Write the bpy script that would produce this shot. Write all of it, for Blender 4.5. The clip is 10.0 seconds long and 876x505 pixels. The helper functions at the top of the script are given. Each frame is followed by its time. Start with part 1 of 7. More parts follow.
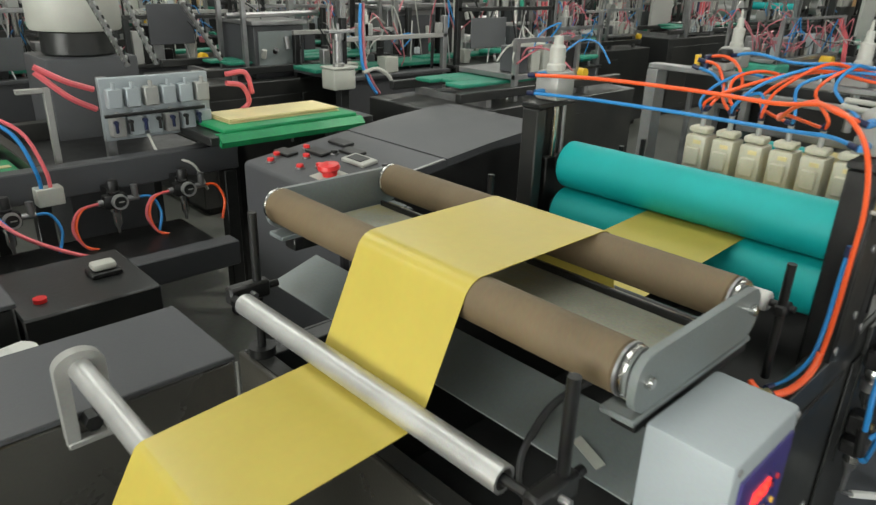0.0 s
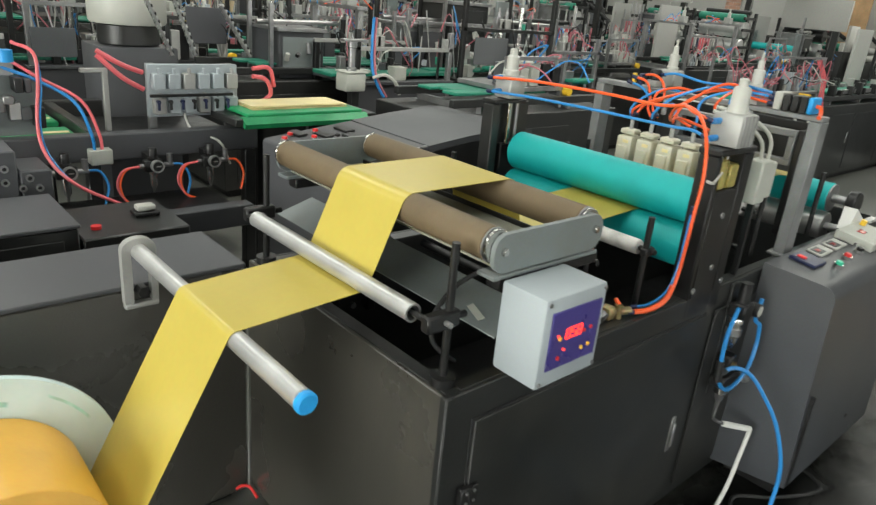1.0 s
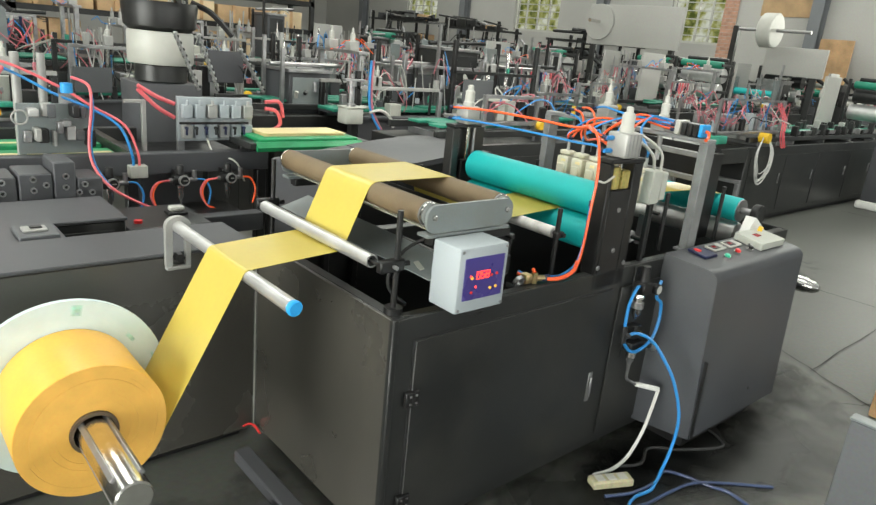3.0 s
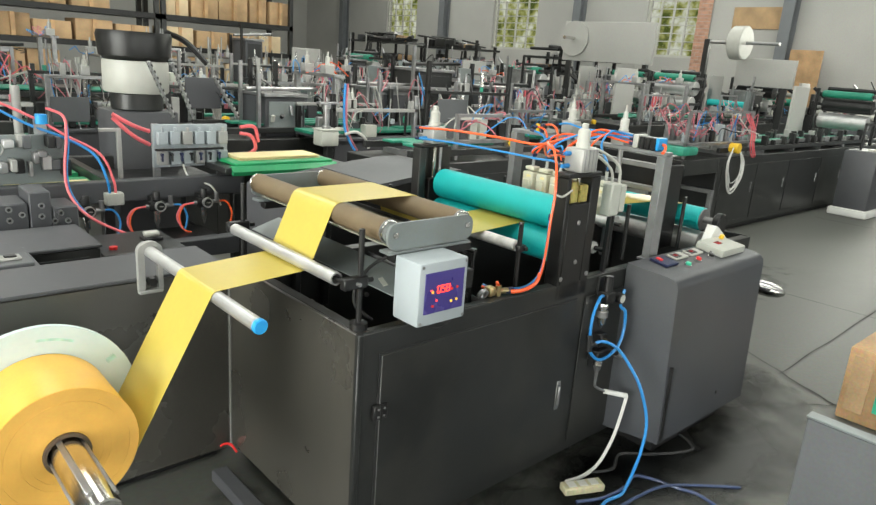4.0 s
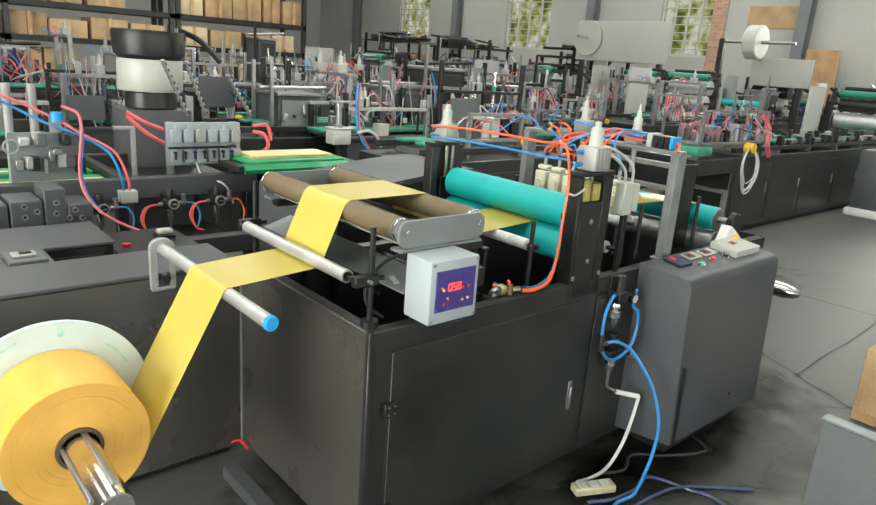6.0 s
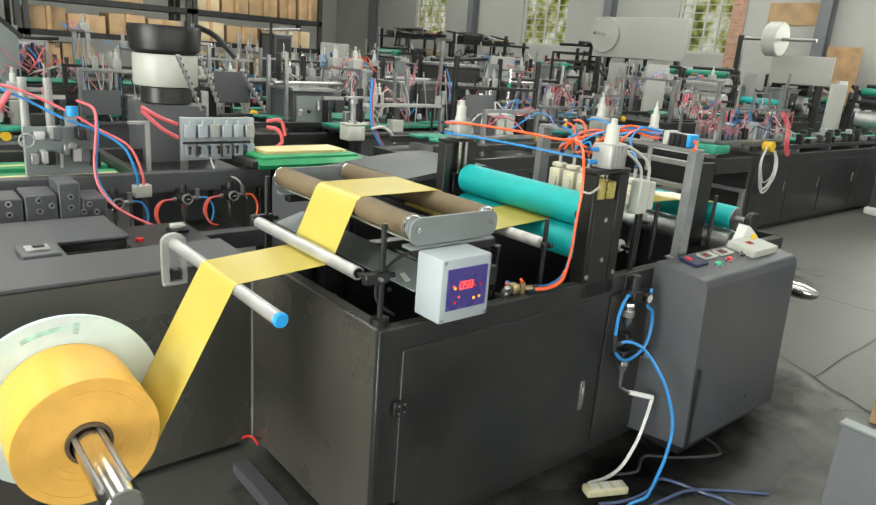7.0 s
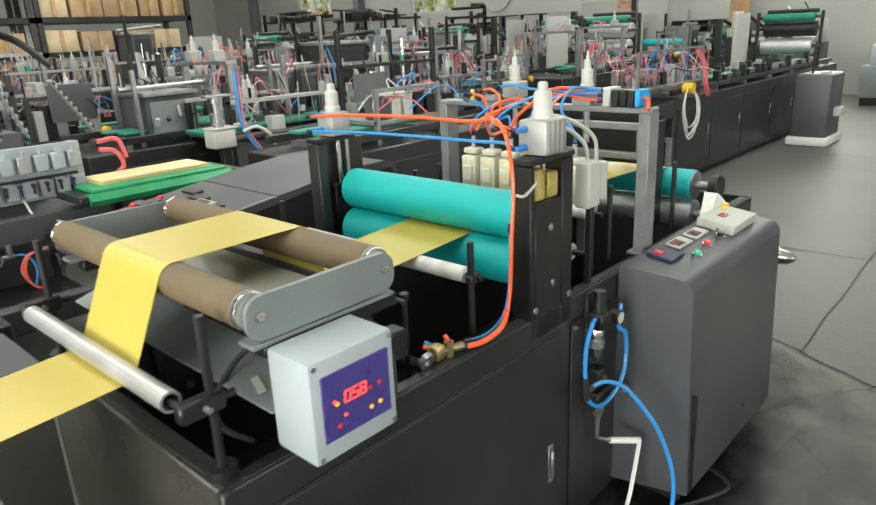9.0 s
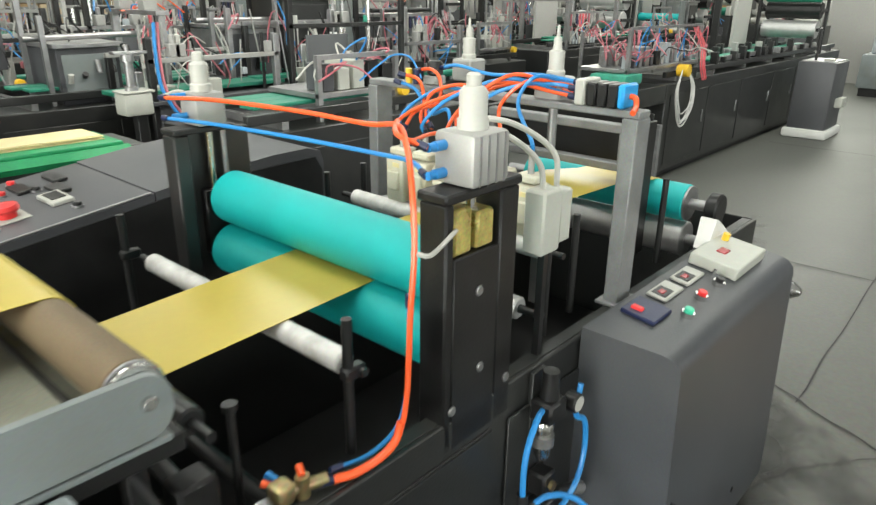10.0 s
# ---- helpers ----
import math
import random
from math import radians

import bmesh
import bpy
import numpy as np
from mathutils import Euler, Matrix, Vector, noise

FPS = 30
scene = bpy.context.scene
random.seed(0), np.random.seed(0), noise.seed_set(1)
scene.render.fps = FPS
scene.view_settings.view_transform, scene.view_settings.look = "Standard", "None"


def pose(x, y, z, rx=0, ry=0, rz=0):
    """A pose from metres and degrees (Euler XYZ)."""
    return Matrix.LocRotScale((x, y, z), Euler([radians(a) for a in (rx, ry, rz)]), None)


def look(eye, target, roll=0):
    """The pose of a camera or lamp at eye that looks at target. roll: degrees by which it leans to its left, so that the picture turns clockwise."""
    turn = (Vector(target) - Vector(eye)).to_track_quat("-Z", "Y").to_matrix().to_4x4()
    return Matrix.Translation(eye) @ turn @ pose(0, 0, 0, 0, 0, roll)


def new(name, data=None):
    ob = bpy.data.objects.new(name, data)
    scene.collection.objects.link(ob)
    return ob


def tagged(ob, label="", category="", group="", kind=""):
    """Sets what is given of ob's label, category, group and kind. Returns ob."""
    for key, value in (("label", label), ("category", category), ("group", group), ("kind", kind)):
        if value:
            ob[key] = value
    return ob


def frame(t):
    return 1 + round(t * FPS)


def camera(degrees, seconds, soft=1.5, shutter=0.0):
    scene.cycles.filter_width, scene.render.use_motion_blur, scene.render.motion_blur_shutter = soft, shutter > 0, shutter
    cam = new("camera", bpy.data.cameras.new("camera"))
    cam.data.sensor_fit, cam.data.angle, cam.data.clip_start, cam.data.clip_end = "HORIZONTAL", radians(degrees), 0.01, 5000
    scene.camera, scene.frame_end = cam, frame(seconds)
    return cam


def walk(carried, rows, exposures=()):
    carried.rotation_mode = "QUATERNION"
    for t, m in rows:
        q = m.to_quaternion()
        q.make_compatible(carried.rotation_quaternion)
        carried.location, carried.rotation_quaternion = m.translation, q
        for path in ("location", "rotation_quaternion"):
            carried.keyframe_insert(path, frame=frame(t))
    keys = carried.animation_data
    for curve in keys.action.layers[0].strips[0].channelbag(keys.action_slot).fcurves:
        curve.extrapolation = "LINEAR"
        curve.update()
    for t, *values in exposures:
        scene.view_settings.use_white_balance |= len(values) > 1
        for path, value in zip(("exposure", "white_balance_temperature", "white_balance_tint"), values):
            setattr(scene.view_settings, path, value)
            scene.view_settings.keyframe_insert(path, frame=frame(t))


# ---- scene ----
cam = camera(65.5, 10.0, soft=1.4, shutter=0.35)
METRES, EYE, TILT, LEAN, TURN = 3.0, 1.6, 0.0, 0.0, -44.0
ROWS = [
    (0.0, 0.0, 0.0, 0.0, 0.7, -22.32, -1.71),
    (0.5, 0.0118, -0.0949, 0.0074, 1.04, -20.39, -3.34),
    (1.0, 0.0519, -0.1817, 0.002, 2.93, -20.82, -5.05),
    (1.5, 0.0563, -0.2384, 0.0102, 0.35, -18.79, -3.8),
    (2.0, 0.0326, -0.2813, 0.0071, -2.76, -20.64, -2.32),
    (2.5, 0.0599, -0.3373, 0.0125, 0.81, -17.55, -3.6),
    (3.8, 0.1445, -0.4146, 0.0187, 3.45, -16.05, -4.15),
    (4.0, 0.1447, -0.4151, 0.0187, 2.31, -15.82, -4.12),
    (4.5, 0.1427, -0.4173, 0.0179, 3.36, -15.93, -4.26),
    (5.0, 0.1444, -0.4155, 0.0178, 3.14, -15.79, -4.04),
    (6.5, 0.1449, -0.4114, 0.0159, 3.84, -16.02, -4.3),
    (7.0, 0.1474, -0.4058, 0.0155, 4.64, -16.29, -4.31),
    (7.5, 0.1588, -0.3853, 0.0117, 4.42, -17.17, -4.29),
    (8.0, 0.1618, -0.3193, 0.006, 1.95, -17.46, -2.58),
    (8.5, 0.1553, -0.2178, 0.001, -2.8, -16.69, 1.57),
    (9.0, 0.1737, -0.1297, -0.0005, -3.8, -17.96, 2.45),
    (9.5, 0.2139, -0.0352, 0.0041, -4.11, -20.28, 0.42),
    (10.0, 0.2514, 0.0779, -0.0042, -4.27, -20.87, -0.64),
]
path = [(t, pose(0, 0, EYE, TILT, LEAN, TURN) @ pose(METRES * x, METRES * y, METRES * z, 90 + pitch, roll, yaw)) for t, x, y, z, yaw, pitch, roll in ROWS]
path.insert(6, (2.7, look((-0.570, -0.963, 1.627), (0.709, 0.451, 1.024), 6.0)))
walk(cam, path,
     exposures=[(0.0, -0.95), (0.5, -0.9), (1.0, -0.72), (2.0, -0.55), (3.5, -0.32), (7.5, -0.3), (8.5, -0.3), (10.0, -0.22)])

# ---- light ----
world = bpy.data.worlds.new("hall_daylight")
scene.world = world
world.use_nodes = True
wn = world.node_tree.nodes
sky = wn.new("ShaderNodeTexSky")
sky.sky_type, sky.sun_disc = "NISHITA", False
sky.sun_elevation, sky.sun_rotation = radians(48), radians(140)
world.node_tree.links.new(sky.outputs[0], wn["Background"].inputs[0])
wn["Background"].inputs[1].default_value = 0.12


def lamp(name, kind, energy, m, color=(1, 1, 1), size=(1, 1), angle=0.01):
    data = bpy.data.lights.new(name, kind)
    data.energy, data.color = energy, color
    if kind == "AREA":
        data.shape, data.size, data.size_y = "RECTANGLE", size[0], size[1]
    else:
        data.angle = angle
    ob = new(name, data)
    ob.matrix_world = m
    return ob


XE_DOOR = -9.9
# Unseen south openings, added because the faces turned that way are bright.
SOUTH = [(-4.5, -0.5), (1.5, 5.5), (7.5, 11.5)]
SKYLIGHTS = [(x, y) for x in (-6.3, 0.5, 7.0, 13.2) for y in (1.2, 8.5, 17.0)]
for lx, ly in SKYLIGHTS:
    lamp("skylight_glow", "AREA", 275, pose(lx, ly, 6.98), (0.985, 1.0, 0.90), (2.4, 5.0))
for ly in (2.9, 8.7, 14.4):
    lamp("window_glow", "AREA", 160, look((16.35, ly, 3.4), (0, ly, 1.0)), (0.985, 1.0, 0.89), (1.8, 2.2))
# Lamps in the added south openings brighten the faces turned to them.
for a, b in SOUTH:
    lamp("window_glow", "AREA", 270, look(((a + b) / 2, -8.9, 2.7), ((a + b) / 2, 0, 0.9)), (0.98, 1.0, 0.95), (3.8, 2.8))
# The gateway is unseen, added to light the faces turned west.
lamp("unseen_gateway_glow", "AREA", 2050, look((XE_DOOR, -1.0, 2.3), (0, -1.0, 0.9)), (0.99, 1.0, 0.93), (8.0, 4.5))
lamp("sun", "SUN", 2.0, look((0, 0, 0), (-0.55, 0.5, -0.85)), (1.0, 0.95, 0.86), angle=0.01)


# ---- materials ----
def mat(name, color, rough=0.5, metal=0.0, var=0.25, scale=6.0, fine=90.0, bump=0.02, spec=0.5, rvar=0.12, dirt_sheen=None, dirt_sheen_amount=0.4, coat=0.0, streak=1.0):
    """Paint, metal or plastic with stains at one scale, grain at another, and a fine relief. The patchy tint serves for
    dirt and, on two materials, for painted sheen.
    """
    m = bpy.data.materials.new(name)
    m.use_nodes = True
    nt = m.node_tree
    n, ln = nt.nodes, nt.links.new
    b = n["Principled BSDF"]
    co = n.new("ShaderNodeTexCoord")
    info = n.new("ShaderNodeObjectInfo")
    add = n.new("ShaderNodeVectorMath")
    add.operation = "ADD"
    mul = n.new("ShaderNodeVectorMath")
    mul.operation = "SCALE"
    comb = n.new("ShaderNodeCombineXYZ")
    for k in range(3):
        ln(info.outputs["Random"], comb.inputs[k])
    ln(comb.outputs[0], mul.inputs[0])
    mul.inputs["Scale"].default_value = 7.0
    ln(co.outputs["Object"], add.inputs[0])
    ln(mul.outputs[0], add.inputs[1])
    big, small = n.new("ShaderNodeTexNoise"), n.new("ShaderNodeTexNoise")
    big.inputs["Scale"].default_value, big.inputs["Detail"].default_value = scale, 6
    small.inputs["Scale"].default_value, small.inputs["Detail"].default_value = fine, 3
    ln(add.outputs[0], big.inputs["Vector"])
    ln(add.outputs[0], small.inputs["Vector"])
    ramp = n.new("ShaderNodeMapRange")
    ramp.inputs[1].default_value, ramp.inputs[2].default_value = 0.3, 0.7
    ln(big.outputs["Fac"], ramp.inputs[0])
    mix = n.new("ShaderNodeMix")
    mix.data_type = "RGBA"
    c = Vector(color)
    lo = c * (1 - var)
    hi = Vector([min(0.95, v * (1 + var * 0.6)) for v in c])
    mix.inputs[6].default_value, mix.inputs[7].default_value = (*lo, 1), (*hi, 1)
    ln(ramp.outputs[0], mix.inputs[0])
    out = mix.outputs[2]
    g = n.new("ShaderNodeMix")
    g.data_type, g.blend_type = "RGBA", "OVERLAY"
    g.inputs[0].default_value = min(1.0, var * 1.2)
    ln(out, g.inputs[6])
    ln(small.outputs["Color"], g.inputs[7])
    out = g.outputs[2]
    if dirt_sheen:
        d = n.new("ShaderNodeTexNoise")
        d.inputs["Scale"].default_value, d.inputs["Detail"].default_value, d.inputs["Roughness"].default_value = scale * 0.6, 9, 0.7
        mp = n.new("ShaderNodeMapping")
        mp.inputs["Scale"].default_value = (1, 1, streak)
        ln(add.outputs[0], mp.inputs["Vector"])
        ln(mp.outputs[0], d.inputs["Vector"])
        dr = n.new("ShaderNodeMapRange")
        dr.inputs[1].default_value, dr.inputs[2].default_value, dr.inputs[4].default_value = 0.5, 0.72, dirt_sheen_amount
        ln(d.outputs["Fac"], dr.inputs[0])
        dm = n.new("ShaderNodeMix")
        dm.data_type = "RGBA"
        ln(dr.outputs[0], dm.inputs[0])
        ln(out, dm.inputs[6])
        dm.inputs[7].default_value = (*dirt_sheen, 1)
        out = dm.outputs[2]
    ln(out, b.inputs["Base Color"])
    rr = n.new("ShaderNodeMapRange")
    rr.inputs[3].default_value, rr.inputs[4].default_value = max(0.03, rough - rvar), min(1, rough + rvar)
    ln(big.outputs["Fac"], rr.inputs[0])
    ln(rr.outputs[0], b.inputs["Roughness"])
    b.inputs["Metallic"].default_value = metal
    b.inputs["Specular IOR Level"].default_value = spec
    b.inputs["Coat Weight"].default_value = coat
    if bump:
        bp = n.new("ShaderNodeBump")
        bp.inputs["Strength"].default_value, bp.inputs["Distance"].default_value = bump * 10, 0.002
        ln(small.outputs["Fac"], bp.inputs["Height"])
        ln(bp.outputs[0], b.inputs["Normal"])
    return m


def glow(name, color, strength):
    m = bpy.data.materials.new(name)
    m.use_nodes = True
    b = m.node_tree.nodes["Principled BSDF"]
    b.inputs["Base Color"].default_value = (*color, 1)
    b.inputs["Emission Color"].default_value, b.inputs["Emission Strength"].default_value = (*color, 1), strength
    return m


M_DARK = mat("dark_grey_paint", (0.0215, 0.0225, 0.022), 0.34, var=0.22, scale=3.0, fine=160, spec=0.5, dirt_sheen=(0.060, 0.057, 0.048), dirt_sheen_amount=0.38)
# Lighter copy of the dark paint; pale streaks stand in for a hazy reflection.
M_HAZED = mat("dark_paint_haze", (0.058, 0.055, 0.047), 0.28, var=0.16, scale=2.2, fine=160, spec=1.0, rvar=0.07, dirt_sheen=(0.14, 0.125, 0.092), dirt_sheen_amount=0.45, streak=0.35)
M_MID = mat("mid_grey_paint", (0.066, 0.068, 0.074), 0.45, var=0.15, scale=3.0, fine=200, dirt_sheen=(0.10, 0.098, 0.09), dirt_sheen_amount=0.25)
M_LIGHT = mat("light_grey_paint", (0.19, 0.215, 0.215), 0.4, var=0.12, scale=5.0, fine=200, dirt_sheen=(0.16, 0.14, 0.10), dirt_sheen_amount=0.35)
M_BOX = mat("pale_grey_plastic", (0.36, 0.40, 0.42), 0.5, var=0.06, scale=8, fine=240, bump=0.01)
M_BLACK = mat("black_oxide_steel", (0.013, 0.013, 0.013), 0.38, metal=0.1, var=0.4, scale=12, fine=150)
M_RUBBER = mat("black_rubber", (0.02, 0.02, 0.02), 0.7, var=0.3)
M_ALU = mat("brushed_aluminium", (0.60, 0.60, 0.59), 0.40, metal=0.75, var=0.12, scale=10, fine=260)
M_ALUW = mat("pale_anodised_aluminium", (0.37, 0.37, 0.35), 0.48, metal=0.3, var=0.1, scale=14, fine=260)
M_CHROME = mat("chromed_steel", (0.75, 0.74, 0.72), 0.12, metal=1.0, var=0.12, scale=18, fine=300, rvar=0.08)
M_POLISH = mat("polished_dark_steel", (0.45, 0.45, 0.44), 0.18, metal=1.0, var=0.2, scale=14, fine=220)
M_STEEL = mat("grey_steel", (0.33, 0.33, 0.33), 0.38, metal=0.8, var=0.2, scale=14, fine=220)
M_BROWN = mat("olive_brown_rubber", (0.15, 0.107, 0.058), 0.62, var=0.18, scale=9, fine=220, dirt_sheen=(0.2, 0.16, 0.1), dirt_sheen_amount=0.3)
M_TEAL = mat("teal_silicone_rubber", (0.004, 0.43, 0.425), 0.52, var=0.1, scale=7, fine=260, bump=0.01, dirt_sheen=(0.01, 0.33, 0.32), dirt_sheen_amount=0.4)
M_WEB = mat("yellow_plastic_film", (0.525, 0.42, 0.08), 0.33, var=0.05, scale=6, fine=60, bump=0.004, spec=0.6, rvar=0.06, dirt_sheen=(0.48, 0.375, 0.075), dirt_sheen_amount=0.5)
M_ROLL = mat("orange_yellow_film_roll", (0.80, 0.445, 0.065), 0.36, var=0.1, scale=7, fine=140, bump=0.01)
M_ROLLEDGE = mat("roll_cut_edge", (0.83, 0.46, 0.09), 0.5, var=0.14, scale=10, fine=300, bump=0.03)
M_WHITE = mat("white_plastic", (0.46, 0.46, 0.42), 0.42, var=0.06, scale=10, fine=120, dirt_sheen=(0.5, 0.48, 0.42), dirt_sheen_amount=0.3)
M_WHITE2 = mat("worn_white_board", (0.44, 0.45, 0.40), 0.55, var=0.08, scale=10, fine=120)
M_DISC = mat("bluish_white_board", (0.62, 0.75, 0.77), 0.5, var=0.08, scale=12, fine=120, dirt_sheen=(0.5, 0.72, 0.68), dirt_sheen_amount=0.45)
M_CORE = mat("brown_core_board", (0.11, 0.075, 0.045), 0.7, var=0.25, scale=12)
M_PRINT = mat("faded_green_print", (0.42, 0.70, 0.64), 0.6, var=0.3, scale=40)
M_RED = mat("orange_red_hose", (0.86, 0.11, 0.025), 0.32, var=0.1, bump=0)
M_BLUE = mat("blue_hose", (0.025, 0.23, 0.57), 0.32, var=0.1, bump=0)
M_PINK = mat("pink_red_hose", (0.75, 0.14, 0.16), 0.4, var=0.2, bump=0)
M_CAP = mat("bright_blue_cap", (0.02, 0.33, 0.75), 0.4, var=0.1)
M_GREEN = mat("green_conveyor_belt", (0.012, 0.20, 0.125), 0.5, var=0.25, scale=5)
M_SCREEN = mat("violet_blue_panel", (0.06, 0.045, 0.22), 0.3, var=0.08)
M_REDB = mat("red_button", (0.7, 0.03, 0.03), 0.35, var=0.1)
M_GREENB = mat("green_button", (0.04, 0.45, 0.28), 0.35, var=0.1)
M_YELL = mat("yellow_plastic", (0.8, 0.5, 0.03), 0.4, var=0.1)
M_BRASS = mat("brass", (0.40, 0.31, 0.16), 0.38, metal=0.8, var=0.35)
M_IDLER = mat("worn_white_roller", (0.66, 0.65, 0.63), 0.42, metal=0.1, var=0.22, scale=26, fine=240, dirt_sheen=(0.40, 0.38, 0.33), dirt_sheen_amount=0.5)
M_DISPLAY = mat("dark_red_display", (0.30, 0.015, 0.02), 0.25, var=0.3, scale=60)
M_OILY = mat("oily_yellow_metal", (0.50, 0.42, 0.13), 0.3, metal=0.3, var=0.4, scale=30, fine=200)
M_NAVY = mat("navy_push_fitting", (0.012, 0.018, 0.06), 0.4, var=0.2)
M_PINK2 = mat("faded_pink_hose", (0.50, 0.15, 0.18), 0.45, var=0.25, bump=0)
M_PANEL = mat("grey_panel_paint", (0.10, 0.105, 0.11), 0.5, var=0.15, scale=3)
M_SHEET = mat("sea_green_sheet", (0.03, 0.30, 0.20), 0.55, var=0.3, scale=9)
M_CARD2 = mat("pale_cardboard", (0.55, 0.43, 0.27), 0.8, var=0.2, scale=4, fine=80)
M_GREENS = mat("bright_green_sheet", (0.015, 0.27, 0.10), 0.45, var=0.2, scale=9)
M_IVORY = mat("ivory_plastic", (0.58, 0.56, 0.45), 0.45, var=0.1, scale=20, fine=160, dirt_sheen=(0.42, 0.36, 0.18), dirt_sheen_amount=0.5)
M_GALV = mat("galvanised_steel", (0.24, 0.245, 0.245), 0.45, metal=0.35, var=0.2, scale=14, fine=200)
# Yellow patches paint the film's reflection in the tray, along with yellow dust.
M_TRAY = mat("glossy_grey_tray", (0.31, 0.31, 0.255), 0.2, var=0.18, scale=7, fine=200, spec=0.9, dirt_sheen=(0.34, 0.28, 0.08), dirt_sheen_amount=0.75)
M_CARD = mat("cardboard", (0.42, 0.28, 0.15), 0.8, var=0.25, scale=4, fine=80)
M_WOOD = mat("bare_plywood", (0.45, 0.28, 0.14), 0.65, var=0.3, scale=4, fine=60)
M_WALL = mat("off_white_wall_paint", (0.40, 0.395, 0.37), 0.8, var=0.1, scale=0.7, fine=40, dirt_sheen=(0.42, 0.41, 0.38), dirt_sheen_amount=0.35)
M_COLUMN = mat("grey_column_paint", (0.16, 0.17, 0.18), 0.5, var=0.15, scale=2)
M_ROOF = mat("corrugated_roof", (0.5, 0.5, 0.5), 0.6, var=0.1)
M_PAPER = mat("crumpled_white_paper", (0.66, 0.66, 0.63), 0.7, var=0.05)
M_CREAM = mat("pale_yellow_bags", (0.72, 0.62, 0.32), 0.5, var=0.15)
M_LED = glow("red_led", (1.0, 0.05, 0.03), 3.0)
M_LEDY = glow("yellow_led", (1.0, 0.55, 0.05), 0.2)
M_BRICK = mat("weathered_brick", (0.47, 0.27, 0.19), 0.8, var=0.3, scale=6)
M_FLOOR = mat("worn_concrete", (0.093, 0.096, 0.084), 0.52, var=0.22, scale=0.9, fine=45, bump=0.03, dirt_sheen=(0.06, 0.062, 0.055), dirt_sheen_amount=0.6)
M_CABINET = mat("blue_grey_paint", (0.050, 0.054, 0.061), 0.42, var=0.22, scale=2.2, fine=200, dirt_sheen=(0.085, 0.082, 0.074), dirt_sheen_amount=0.35)
M_CRACK = mat("dark_joint_filler", (0.05, 0.05, 0.048), 0.8, var=0.3)
M_GLASS = bpy.data.materials.new("window_glass")
M_GLASS.use_nodes = True
gb = M_GLASS.node_tree.nodes["Principled BSDF"]
gb.inputs["Transmission Weight"].default_value, gb.inputs["Roughness"].default_value, gb.inputs["IOR"].default_value = 1.0, 0.02, 1.1


# ---- shapes ----
def smooth_line(pts, n=6):
    """A smooth line through the points."""
    p = [Vector(q) for q in pts]
    p = [p[0] * 2 - p[1]] + p + [p[-1] * 2 - p[-2]]
    out = []
    for i in range(1, len(p) - 2):
        for k in range(n):
            t = k / n
            a, b, c, d = p[i - 1], p[i], p[i + 1], p[i + 2]
            out.append(0.5 * (2 * b + (c - a) * t + (2 * a - 5 * b + 4 * c - d) * t * t + (3 * b - a - 3 * c + d) * t ** 3))
    return out + [p[-2]]


